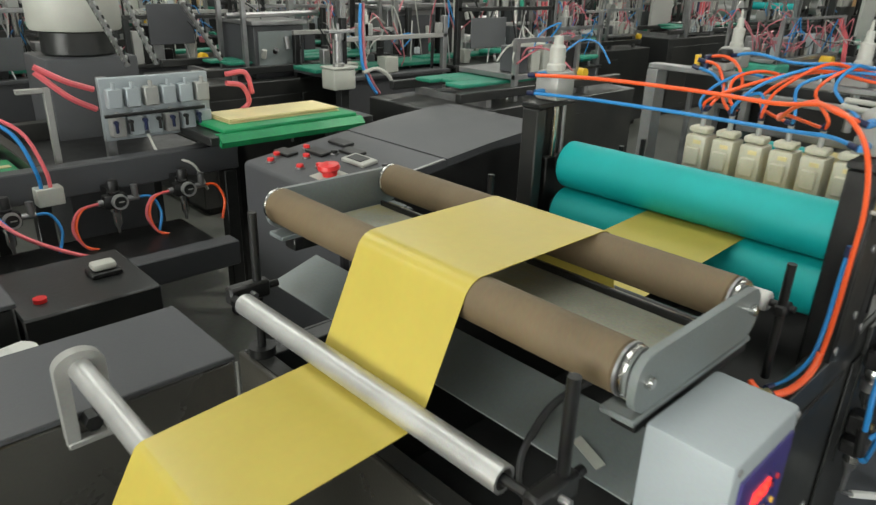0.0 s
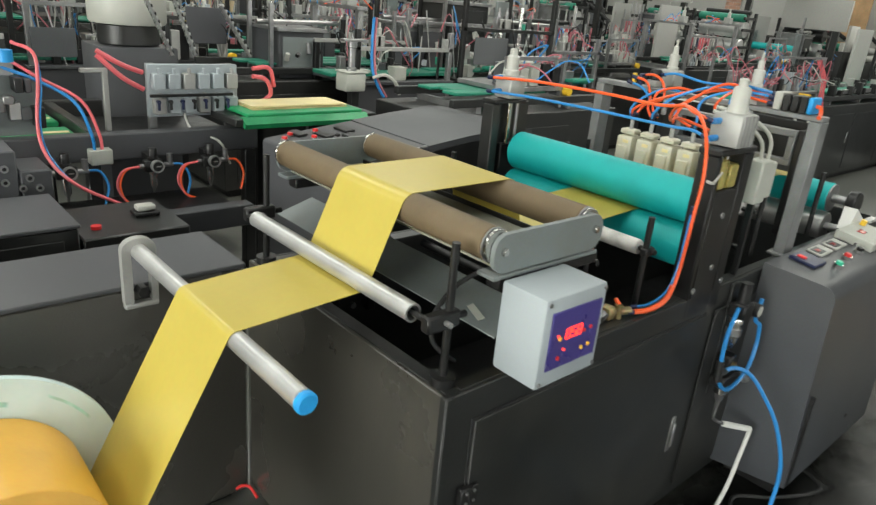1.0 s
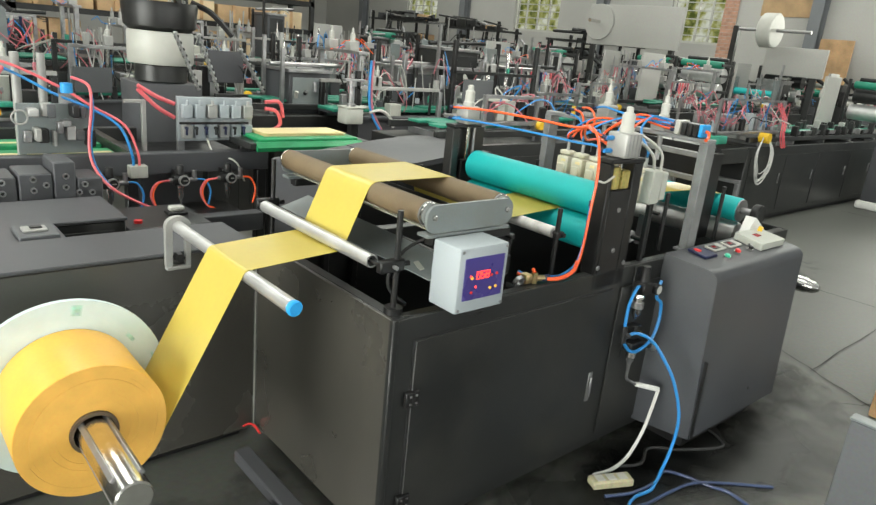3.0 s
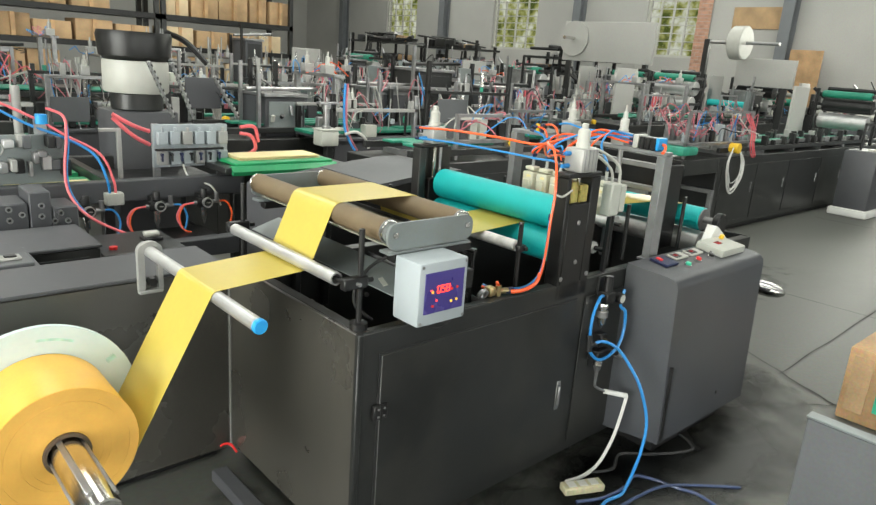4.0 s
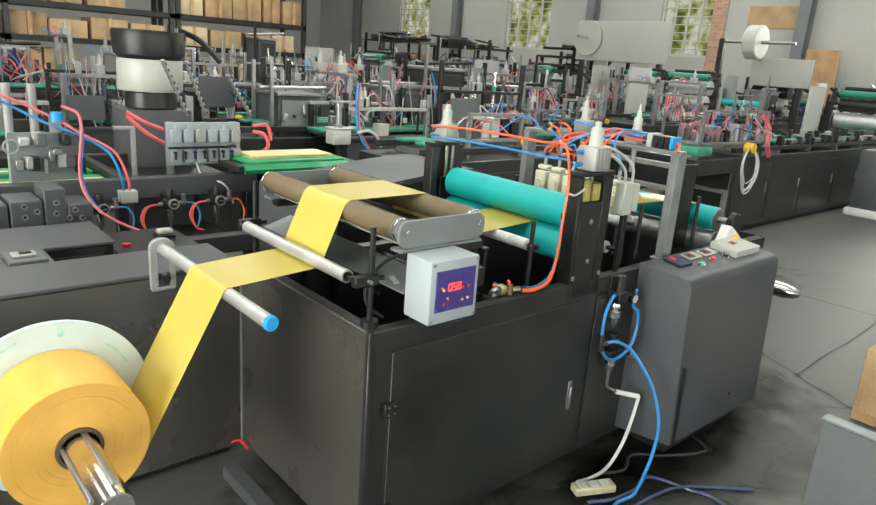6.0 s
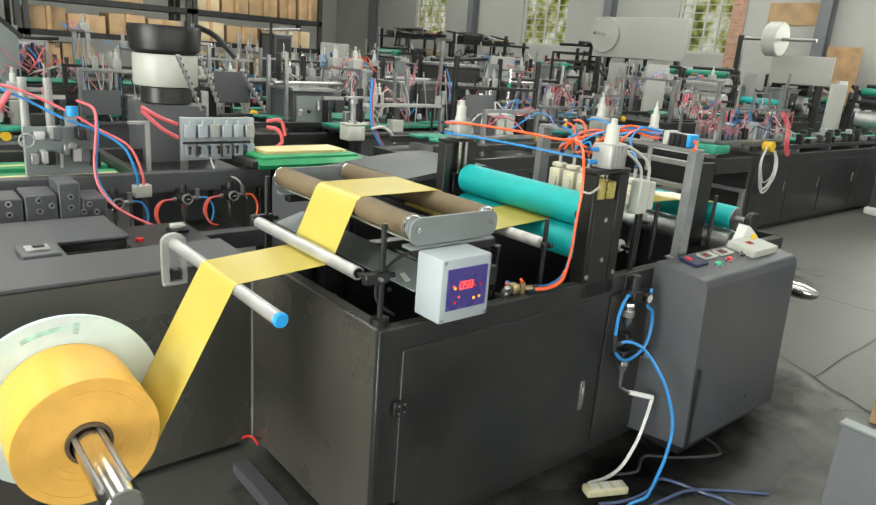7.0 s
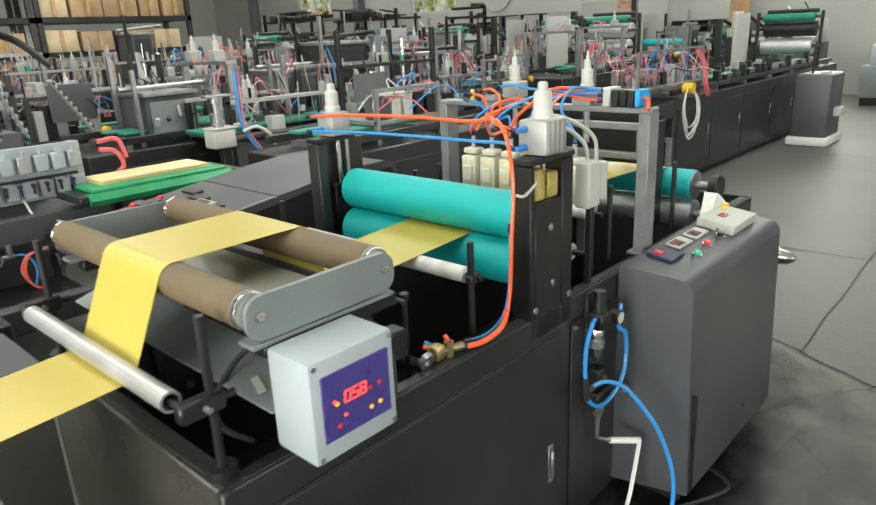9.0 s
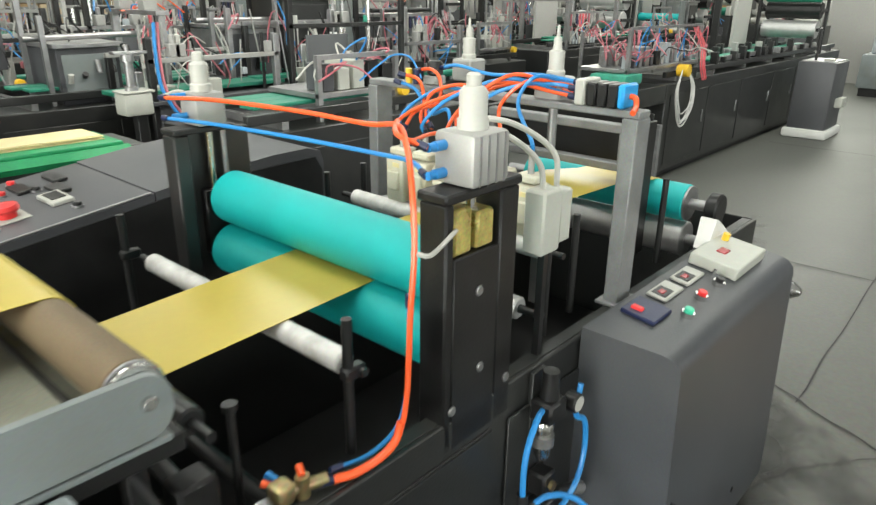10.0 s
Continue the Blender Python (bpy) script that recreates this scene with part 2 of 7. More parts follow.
class G:
    """Collects shapes into one mesh."""

    def __init__(self):
        self.v, self.f = [], []

    def add(self, verts, faces):
        o = len(self.v)
        self.v += [tuple(q) for q in verts]
        self.f += [tuple(i + o for i in f) for f in faces]
        return self

    def box(self, lo, hi, bev=0.0, m=None):
        """A box between two corners, its edges chamfered."""
        lo, hi = Vector(lo), Vector(hi)
        if bev <= 0:
            vs = [Vector((x, y, z)) for x in (lo.x, hi.x) for y in (lo.y, hi.y) for z in (lo.z, hi.z)]
            fs = [(0, 1, 3, 2), (4, 6, 7, 5), (0, 4, 5, 1), (2, 3, 7, 6), (0, 2, 6, 4), (1, 5, 7, 3)]
        else:
            bm = bmesh.new()
            bmesh.ops.create_cube(bm, size=1.0)
            bmesh.ops.transform(bm, matrix=Matrix.Translation((lo + hi) / 2) @ Matrix.Diagonal((*(hi - lo), 1)), verts=bm.verts)
            bev = min(bev, 0.45 * min(hi - lo))
            bmesh.ops.bevel(bm, geom=bm.edges[:], offset=bev, segments=2 if bev > 0.006 else 1, affect="EDGES", profile=0.5)
            bm.verts.index_update()
            vs, fs = [q.co.copy() for q in bm.verts], [[q.index for q in f.verts] for f in bm.faces]
            bm.free()
        if m:
            vs = [m @ q for q in vs]
        return self.add(vs, fs)

    def lathe(self, profile, p0, p1, seg=24):
        """Rings of (radius, distance from p0) about the line from p0 to p1."""
        p0, p1 = Vector(p0), Vector(p1)
        q = (p1 - p0).to_track_quat("Z", "Y")
        vs, fs = [], []
        for r, h in profile:
            for k in range(seg):
                a = 2 * math.pi * k / seg
                vs.append(p0 + q @ Vector((r * math.cos(a), r * math.sin(a), h)))
        for i in range(len(profile) - 1):
            for k in range(seg):
                a, b = i * seg + k, i * seg + (k + 1) % seg
                fs.append((a, b, b + seg, a + seg))
        if profile[0][0] > 0:
            fs.append(tuple(reversed(range(seg))))
        if profile[-1][0] > 0:
            fs.append(tuple(range((len(profile) - 1) * seg, len(profile) * seg)))
        return self.add(vs, fs)

    def cyl(self, p0, p1, r, r2=None, seg=20, bev=0.0):
        h = (Vector(p1) - Vector(p0)).length
        r2 = r if r2 is None else r2
        pr = [(r - bev, 0), (r, bev), (r2, h - bev), (r2 - bev, h)] if bev else [(r, 0), (r2, h)]
        return self.lathe(pr, p0, p1, seg)

    def pipe(self, p0, p1, r, ri, seg=24):
        h = (Vector(p1) - Vector(p0)).length
        q = [(ri, 0), (r, 0), (r, h), (ri, h), (ri, 0)]
        p0, p1 = Vector(p0), Vector(p1)
        qq = (p1 - p0).to_track_quat("Z", "Y")
        vs = [p0 + qq @ Vector((a * math.cos(t), a * math.sin(t), b)) for a, b in q[:4] for t in [2 * math.pi * k / seg for k in range(seg)]]
        fs = []
        for i in range(4):
            for k in range(seg):
                fs.append((i * seg + k, i * seg + (k + 1) % seg, ((i + 1) % 4) * seg + (k + 1) % seg, ((i + 1) % 4) * seg + k))
        return self.add(vs, fs)

    def tube(self, pts, r, seg=8, n=6):
        line = smooth_line(pts, n) if n > 1 else [Vector(p) for p in pts]
        vs, fs, up = [], [], None
        for i, p in enumerate(line):
            d = (line[min(i + 1, len(line) - 1)] - line[max(i - 1, 0)]).normalized()
            if up is None:
                up = d.orthogonal().normalized()
            up = (up - d * up.dot(d)).normalized()
            side = d.cross(up)
            for k in range(seg):
                a = 2 * math.pi * k / seg
                vs.append(p + (up * math.cos(a) + side * math.sin(a)) * r)
        for i in range(len(line) - 1):
            for k in range(seg):
                a, b = i * seg + k, i * seg + (k + 1) % seg
                fs.append((a, b, b + seg, a + seg))
        fs.append(tuple(reversed(range(seg))))
        fs.append(tuple(range((len(line) - 1) * seg, len(line) * seg)))
        return self.add(vs, fs)

    def prism(self, outline, lo, hi, axis="y"):
        """An outline in the plane across the axis, drawn out from lo to hi."""
        n = len(outline)
        put = {"y": lambda a, b, h: (a, h, b), "x": lambda a, b, h: (h, a, b), "z": lambda a, b, h: (a, b, h)}[axis]
        vs = [put(a, b, h) for h in (lo, hi) for a, b in outline]
        fs = [(k, (k + 1) % n, n + (k + 1) % n, n + k) for k in range(n)] + [tuple(range(n)), tuple(range(2 * n - 1, n - 1, -1))]
        return self.add(vs, fs)


def part(name, g, material, parent=None, label="", kind=""):
    """One mesh object under a thing or part; its shapes are given in the world's metres."""
    me = bpy.data.meshes.new(name)
    o, off = parent, Vector((0, 0, 0))
    while o is not None:
        off += o.location
        o = o.parent
    me.from_pydata([Vector(v) - off for v in g.v], [], g.f)
    bm = bmesh.new()
    bm.from_mesh(me)
    bmesh.ops.recalc_face_normals(bm, faces=bm.faces)
    bm.to_mesh(me)
    bm.free()
    me.shade_smooth()
    me.set_sharp_from_angle(angle=radians(38))
    me.materials.append(material)
    ob = new(name, me)
    ob.parent = parent
    return tagged(ob, label, kind=kind)


def thing(name, at, label, category, group="", kind=""):
    ob = new(name)
    ob.empty_display_size = 0.05
    ob.location = at
    return tagged(ob, label, category, group, kind)


def rounded(cx, cz, w, h, r, n=5):
    out = []
    for sx, sz, a0 in ((1, 1, 0), (-1, 1, 90), (-1, -1, 180), (1, -1, 270)):
        for k in range(n + 1):
            a = radians(a0 + 90 * k / n)
            out.append((cx + sx * (w / 2 - r) + r * math.cos(a), cz + sz * (h / 2 - r) + r * math.sin(a)))
    return out


rnd = random.Random(7)

# ---- hall ----
XW, YN, YS, XE, ROOF = 16.5, 27.0, -9.0, -10.0, 7.0
floor = part("floor", G().box((XE, YS, -0.2), (XW, YN, 0)), M_FLOOR, None, "worn grey concrete floor with dark joints and stains", "structure")


def crack(pts, w=0.012):
    g = G()
    line = []
    for a, b in zip(pts, pts[1:]):
        for k in range(6):
            line.append(Vector(a).lerp(Vector(b), k / 6) + Vector((rnd.uniform(-1, 1), rnd.uniform(-1, 1))) * 0.008)
    line.append(Vector(pts[-1]))
    vs = []
    for i, p in enumerate(line):
        d = (line[min(i + 1, len(line) - 1)] - line[max(0, i - 1)]).normalized()
        s = Vector((-d.y, d.x)) * w * rnd.uniform(0.3, 0.7)
        vs += [(*(p + s), 0.004), (*(p - s), 0.004)]
    g.add(vs, [(2 * i, 2 * i + 1, 2 * i + 3, 2 * i + 2) for i in range(len(line) - 1)])
    return part("floor_joint", g, M_CRACK, floor)


crack([(4.2, 1.3), (3.66, 0.33), (3.53, 0.09), (3.38, -0.22), (3.1, -0.8), (2.5, -1.9), (1.4, -3.4)])
crack([(3.53, 0.13), (4.4, 0.16), (5.8, 0.2), (8, 0.24), (12, 0.3)], 0.007)
crack([(2.85, 0.10), (3.06, 0.02), (3.2, -0.09), (3.38, -0.22), (5.0, -1.3), (9, -3.4)], 0.006)
crack([(5.2, 1.9), (5.4, -4)], 0.01)
crack([(9.2, 2.0), (9.3, -6)], 0.01)


def wall(name, lo, hi, label):
    return part(name, G().box(lo, hi), M_WALL, None, label, "structure")


WIN = [(2.0, 3.8), (8.12, 9.62), (13.45, 15.35), (19.3, 21.1)]
WZ0, WZ1 = 2.15, 4.6
ge = G()
edges = [YS] + [e for w in WIN for e in w] + [YN]
for i in range(0, len(edges), 2):
    ge.box((XW, edges[i], 0), (XW + 0.25, edges[i + 1], ROOF))
for a, b in WIN:
    ge.box((XW, a, 0), (XW + 0.25, b, WZ0)).box((XW, a, WZ1), (XW + 0.25, b, ROOF))
wall_east = part("wall_east", ge, M_WALL, None, "off-white painted factory wall with tall windows", "structure")
wall("wall_north", (XE, YN, 0), (XW + 0.25, YN + 0.25, ROOF), "off-white painted factory wall")
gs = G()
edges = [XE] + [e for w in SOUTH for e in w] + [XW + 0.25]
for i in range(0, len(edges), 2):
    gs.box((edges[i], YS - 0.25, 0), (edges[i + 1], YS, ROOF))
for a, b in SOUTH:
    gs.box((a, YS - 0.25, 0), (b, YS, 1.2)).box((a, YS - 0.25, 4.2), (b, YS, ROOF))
part("wall_south", gs, M_WALL, None, "unseen off-white factory wall with added wide windows", "structure")
for i, (a, b) in enumerate(SOUTH):
    w = thing("window_%d" % (i + 5), ((a + b) / 2, YS, 1.2), "added wide white steel window in the unseen south wall", "window", "side windows", "structure")
    g = G().box((a, YS - 0.13, 1.2), (b, YS - 0.05, 1.27)).box((a, YS - 0.13, 4.13), (b, YS - 0.05, 4.2))
    g.box((a, YS - 0.13, 1.27), (a + 0.07, YS - 0.05, 4.13)).box((b - 0.07, YS - 0.13, 1.27), (b, YS - 0.05, 4.13))
    part("window_frame", g, M_WHITE, w)
    for k in range(1, 5):
        x = a + (b - a) * k / 5
        part("mullion", G().box((x - 0.025, YS - 0.12, 1.27), (x + 0.025, YS - 0.06, 4.13)), M_WHITE, w)
part("yard", G().box((XE, YS - 12, -0.25), (XW, YS - 0.251, -0.01)), M_WALL, None, "pale concrete yard outside the added side windows", "structure")
# Unseen wall; its wide opening is added as a light source.
gw = G()
for lo, hi in (((YS, 0), (-5.0, ROOF)), ((3.0, 0), (YN, ROOF)), ((-5.0, 4.6), (3.0, ROOF))):
    gw.box((XE - 0.25, lo[0], lo[1]), (XE, hi[0], hi[1]))
part("wall_west", gw, M_WALL, None, "unseen off-white factory wall with an added open gateway", "structure")
part("forecourt", G().box((XE - 14, -16, -0.25), (XE - 0.251, 14, -0.01)), M_WALL, None, "pale concrete forecourt outside the added gateway", "structure")
gr = G()
xs = sorted({XE, XW} | {lx + s * 1.25 for lx, _ in SKYLIGHTS for s in (-1, 1)})
for a, b in zip(xs, xs[1:]):
    mid = (a + b) / 2
    ys = [YS]
    for lx, ly in SKYLIGHTS:
        if abs(lx - mid) < 1.2:
            ys += [ly - 2.55, ly + 2.55]
    ys = sorted(ys) + [YN]
    for i in range(0, len(ys), 2):
        gr.box((a, ys[i], ROOF), (b, ys[i + 1], ROOF + 0.12))
part("ceiling", gr, M_ROOF, None, "grey sheet roof with skylights", "structure")
for i, (a, b) in enumerate(WIN):
    w = thing("window_%d" % (i + 1), (XW, (a + b) / 2, WZ0), "tall white steel window with many small panes", "window", "factory windows", "structure")
    g = G()
    for y0 in (a, b - 0.06):
        g.box((XW + 0.05, y0, WZ0), (XW + 0.13, y0 + 0.06, WZ1))
    for z0 in (WZ0, WZ1 - 0.06):
        g.box((XW + 0.05, a, z0), (XW + 0.13, b, z0 + 0.06))
    part("window_frame", g, M_WHITE, w)
    for k in range(1, 4):
        y = a + (b - a) * k / 4
        part("mullion", G().box((XW + 0.06, y - 0.02, WZ0 + 0.06), (XW + 0.12, y + 0.02, WZ1 - 0.06)), M_WHITE, w)
    for k in range(1, 12):
        z = WZ0 + (WZ1 - WZ0) * k / 12
        part("glazing_bar", G().box((XW + 0.065, a + 0.06, z - 0.012), (XW + 0.115, b - 0.06, z + 0.012)), M_WHITE, w)
    p = part("pane", G().box((XW + 0.085, a + 0.05, WZ0 + 0.05), (XW + 0.095, b - 0.05, WZ1 - 0.05)), M_GLASS, w)
    p.visible_shadow = False
for i, y in enumerate((0.0, 5.8, 11.75, 17.6, 23.8)):
    g = G().box((XW - 0.32, y - 0.13, 0), (XW - 0.30, y + 0.13, ROOF)).box((XW - 0.04, y - 0.13, 0), (XW - 0.02, y + 0.13, ROOF)).box((XW - 0.30, y - 0.01, 0), (XW - 0.04, y + 0.01, ROOF))
    part("column_%d" % (i + 1), g, M_COLUMN, None, "grey steel I-section column by the wall", "structure")

pier = thing("brick_pier", (XW - 0.06, 7.93, 0), "weathered orange brick pier beside the window", "pier", "", "structure")
part("mortar", G().box((XW - 0.055, 7.752, 0), (XW - 0.003, 8.118, 4.8)), M_WALL, pier)
for k in range(56):
    for y0, y1 in (((7.75, 7.931), (7.939, 8.12)) if k % 2 else ((7.75, 7.836), (7.844, 8.026), (8.034, 8.12))):
        part("brick", G().box((XW - 0.062, y0, 0.004 + 0.085 * k), (XW - 0.054, y1, 0.081 + 0.085 * k)), M_BRICK, pier)

# foliage backdrop that glows with its sunlight put in, and ground outside the windows
m = bpy.data.materials.new("trees_outside")
m.use_nodes = True
nt = m.node_tree
em = nt.nodes.new("ShaderNodeEmission")
nz = nt.nodes.new("ShaderNodeTexNoise")
nz.inputs["Scale"].default_value, nz.inputs["Detail"].default_value = 2.2, 8
cr = nt.nodes.new("ShaderNodeValToRGB")
cr.color_ramp.elements[0].position, cr.color_ramp.elements[0].color = 0.36, (0.10, 0.13, 0.03, 1)
cr.color_ramp.elements[1].position, cr.color_ramp.elements[1].color = 0.62, (0.85, 0.88, 0.75, 1)
e2 = cr.color_ramp.elements.new(0.48)
e2.color = (0.42, 0.44, 0.14, 1)
tc = nt.nodes.new("ShaderNodeTexCoord")
nt.links.new(tc.outputs["Object"], nz.inputs["Vector"])
nt.links.new(nz.outputs["Fac"], cr.inputs[0])
nt.links.new(cr.outputs[0], em.inputs[0])
nt.links.new(em.outputs[0], nt.nodes["Material Output"].inputs[0])
part("backdrop", G().box((XW + 6, YS - 5, -1), (XW + 6.1, YN + 5, 9)), m, None, "glowing backdrop of sunlit yellow-green trees beyond the windows", "structure")
part("ground", G().box((XW + 0.3, YS - 5, -0.3), (XW + 6, YN + 5, -0.1)), M_FLOOR, None, "bare ground outside the windows", "structure")

# ---- the yellow-film machine ----
X0, Y0, Y1, ZT = 0.57, 0.33, 1.19, 0.845
machine = thing("bag_making_machine", (1.3, 0.76, 0), "dark grey steel bag making machine with rollers on its open top", "machine")
for lo, hi in (((X0, Y0, 0.05), (X0 + 0.012, Y1, ZT)), ((X0 + 0.012, Y0, 0.05), (3.2, Y0 + 0.012, ZT)), ((X0 + 0.012, Y1 - 0.012, 0.05), (3.2, Y1, ZT)), ((3.188, Y0 + 0.012, 0.05), (3.2, Y1 - 0.012, ZT)), ((X0 + 0.012, Y0 + 0.012, 0.05), (3.19, Y1 - 0.012, 0.07))):
    part("panel", G().box(lo, hi, 0.003), M_HAZED if hi[0] < 0.6 else M_DARK, machine)
for lo, hi in (((X0 + 0.012, Y0 + 0.012, ZT - 0.006), (X0 + 0.05, Y1 - 0.012, ZT)), ((X0 + 0.05, Y0 + 0.012, ZT - 0.006), (3.18, Y0 + 0.045, ZT)), ((X0 + 0.05, Y1 - 0.06, ZT - 0.006), (3.18, Y1 - 0.012, ZT))):
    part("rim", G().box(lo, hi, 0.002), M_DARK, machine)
# The tray's black carries the shade inside the open top.
part("inner_tray", G().box((X0 + 0.02, Y0 + 0.02, 0.30), (3.15, Y1 - 0.02, 0.31)), M_BLACK, machine)
part("corner_trim", G().box((X0 - 0.003, Y0 - 0.003, 0.05), (X0 + 0.02, Y0 + 0.02, ZT + 0.002), 0.004), M_DARK, machine)
for x in (X0 + 0.08, 1.8, 3.1):
    for y in (Y0 + 0.07, Y1 - 0.07):
        part("foot", G().cyl((x, y, 0), (x, y, 0.012), 0.035).cyl((x, y, 0.012), (x, y, 0.06), 0.01), M_BLACK, machine)
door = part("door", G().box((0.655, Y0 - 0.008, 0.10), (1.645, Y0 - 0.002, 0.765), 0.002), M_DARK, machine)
part("shut_line", G().box((0.6485, Y0 - 0.004, 0.10), (0.6545, Y0 - 0.0005, 0.765)), M_RUBBER, door)
part("shut_line", G().box((0.6485, Y0 - 0.004, 0.7655), (1.645, Y0 - 0.0005, 0.7705)), M_RUBBER, door)
part("worn_edge", G().box((0.6552, Y0 - 0.0092, 0.10), (0.6575, Y0 - 0.0075, 0.764)), M_STEEL, door, "thin bright edge strip")
for z in (0.575, 0.2):
    part("hinge", G().box((0.628, Y0 - 0.020, z - 0.026), (0.652, Y0 - 0.002, z + 0.026), 0.003).box((0.656, Y0 - 0.020, z - 0.026), (0.680, Y0 - 0.009, z + 0.026), 0.003).cyl((0.654, Y0 - 0.016, z - 0.026), (0.654, Y0 - 0.016, z + 0.026), 0.007), M_BLACK, door, "black door hinge")
    for dx in (-0.011, 0.012):
        for dz in (-0.013, 0.013):
            part("screw", G().cyl((0.654 + dx, Y0 - 0.020, z + dz), (0.654 + dx, Y0 - 0.0225, z + dz), 0.004, seg=8), M_STEEL, door)
part("handle", G().box((1.575, Y0 - 0.013, 0.29), (1.60, Y0 - 0.008, 0.42), 0.002).box((1.58, Y0 - 0.022, 0.31), (1.595, Y0 - 0.013, 0.40), 0.004), M_STEEL, door, "small steel latch handle")
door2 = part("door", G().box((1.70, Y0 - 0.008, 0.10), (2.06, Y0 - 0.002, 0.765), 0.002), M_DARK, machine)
# bracing foot beside the roll
part("frame_foot", G().box((0.42, 0.36, 0.0), (0.485, 1.06, 0.05), 0.006), M_MID, machine)
part("frame_foot", G().box((-0.9, 0.62, 0.0), (0.398, 0.74, 0.045), 0.006), M_MID, machine)

# lower guide bar with its arm
BAR1, BAR2, BROWN1, BROWN2 = (0.265, 0.931), (0.553, 0.997), (0.685, 1.15), (0.982, 1.152)
bar = part("guide_bar", G().cyl((BAR1[0], 0.375, BAR1[1]), (BAR1[0], 1.185, BAR1[1]), 0.0205, seg=28, bev=0.002), M_ALU, machine, "bright aluminium guide bar")
part("end_cap", G().cyl((BAR1[0], 0.358, BAR1[1]), (BAR1[0], 0.376, BAR1[1]), 0.022, seg=28, bev=0.004), M_CAP, bar, "bright blue plastic end cap")
arc = [radians(180 - 15 * k) for k in range(13)]
arm = part("bar_arm", G().prism([(0.222, 0.79), (0.222, 0.935)] + [(0.265 + 0.043 * math.cos(a), 0.935 + 0.032 * math.sin(a)) for a in arc] + [(0.308, 0.79), (0.291, 0.79), (0.291, 0.925)] + [(0.268 + 0.023 * math.cos(a), 0.925 + 0.016 * math.sin(a)) for a in reversed(arc)] + [(0.245, 0.79)], 1.176, 1.199), M_ALUW, machine, "pale slotted bar arm")
part("arm_foot", G().box((0.2225, 1.174, 0.775), (0.3075, 1.199, 0.7895), 0.003), M_ALUW, arm)
part("arm_bolt", G().cyl((0.268, 1.165, 0.82), (0.268, 1.198, 0.82), 0.016, seg=6), M_BLACK, arm)

# upper guide bar on two posts
bar = part("guide_bar", G().pipe((BAR2[0] + 0.004, 0.44, BAR2[1]), (BAR2[0] - 0.006, 1.095, BAR2[1] + 0.004), 0.021, 0.016), M_ALU, machine, "bright hollow aluminium guide bar")
part("bar_axle", G().cyl((BAR2[0] + 0.006, 0.385, BAR2[1]), (BAR2[0] - 0.006, 1.16, BAR2[1]), 0.007), M_BLACK, bar)
for y in (0.385, 1.15):
    p = part("post", G().cyl((0.605, y, ZT), (0.605, y, 1.16), 0.009).cyl((0.605, y, ZT), (0.605, y, ZT + 0.02), 0.028), M_BLACK, machine)
    part("clamp", G().box((0.54, y - 0.014, 0.978), (0.628, y + 0.014, 1.016), 0.005).cyl((0.628, y, 0.997), (0.65, y, 0.997), 0.008), M_BLACK, p)
    part("screw", G().cyl((0.585, y - 0.03, 0.997), (0.585, y - 0.012, 0.997), 0.006), M_STEEL, p)

# brown rollers between two grey side plates
for y, s in ((0.335, 1), (1.205, -1)):
    p = part("side_plate", G().prism(rounded(0.840, 1.136, 0.352, 0.084, 0.034, 6), y, y + 0.012 * s), M_LIGHT, machine, "light grey side plate with rounded ends")
    for c in (BROWN1, BROWN2):
        part("bolt", G().cyl((c[0] + 0.004, y - 0.009 * s, c[1] - 0.008), (c[0] + 0.004, y + 0.001 * s, c[1] - 0.008), 0.009, seg=12, bev=0.002), M_CHROME, p)
    part("plate_flange", G().box((0.67, min(y, y + 0.05 * s), 1.080), (1.01, max(y, y + 0.05 * s), 1.090), 0.002), M_LIGHT, p)
    part("mount_bar", G().box((0.70, min(y + 0.01 * s, y + 0.05 * s), 1.050), (1.03, max(y + 0.01 * s, y + 0.05 * s), 1.079), 0.003), M_BLACK, p)


def roller(name, c, y0, y1, r, material, label, axle=0.008, stub=0.02, am=None):
    """A roller about its own axis; its poses turn about that axis."""
    cy = (y0 + y1) / 2
    ob = part(name, G().cyl((c[0], y0, c[1]), (c[0], y1, c[1]), r, seg=40, bev=0.004), material, machine, label)
    ob.data.transform(Matrix.Translation(machine.location - Vector((c[0], cy, c[1]))))
    ob.location = Vector((c[0], cy, c[1])) - machine.location
    part("axle", G().cyl((c[0], y0 - stub, c[1]), (c[0], y1 + stub, c[1]), axle, seg=14), am or M_CHROME, ob)
    return ob


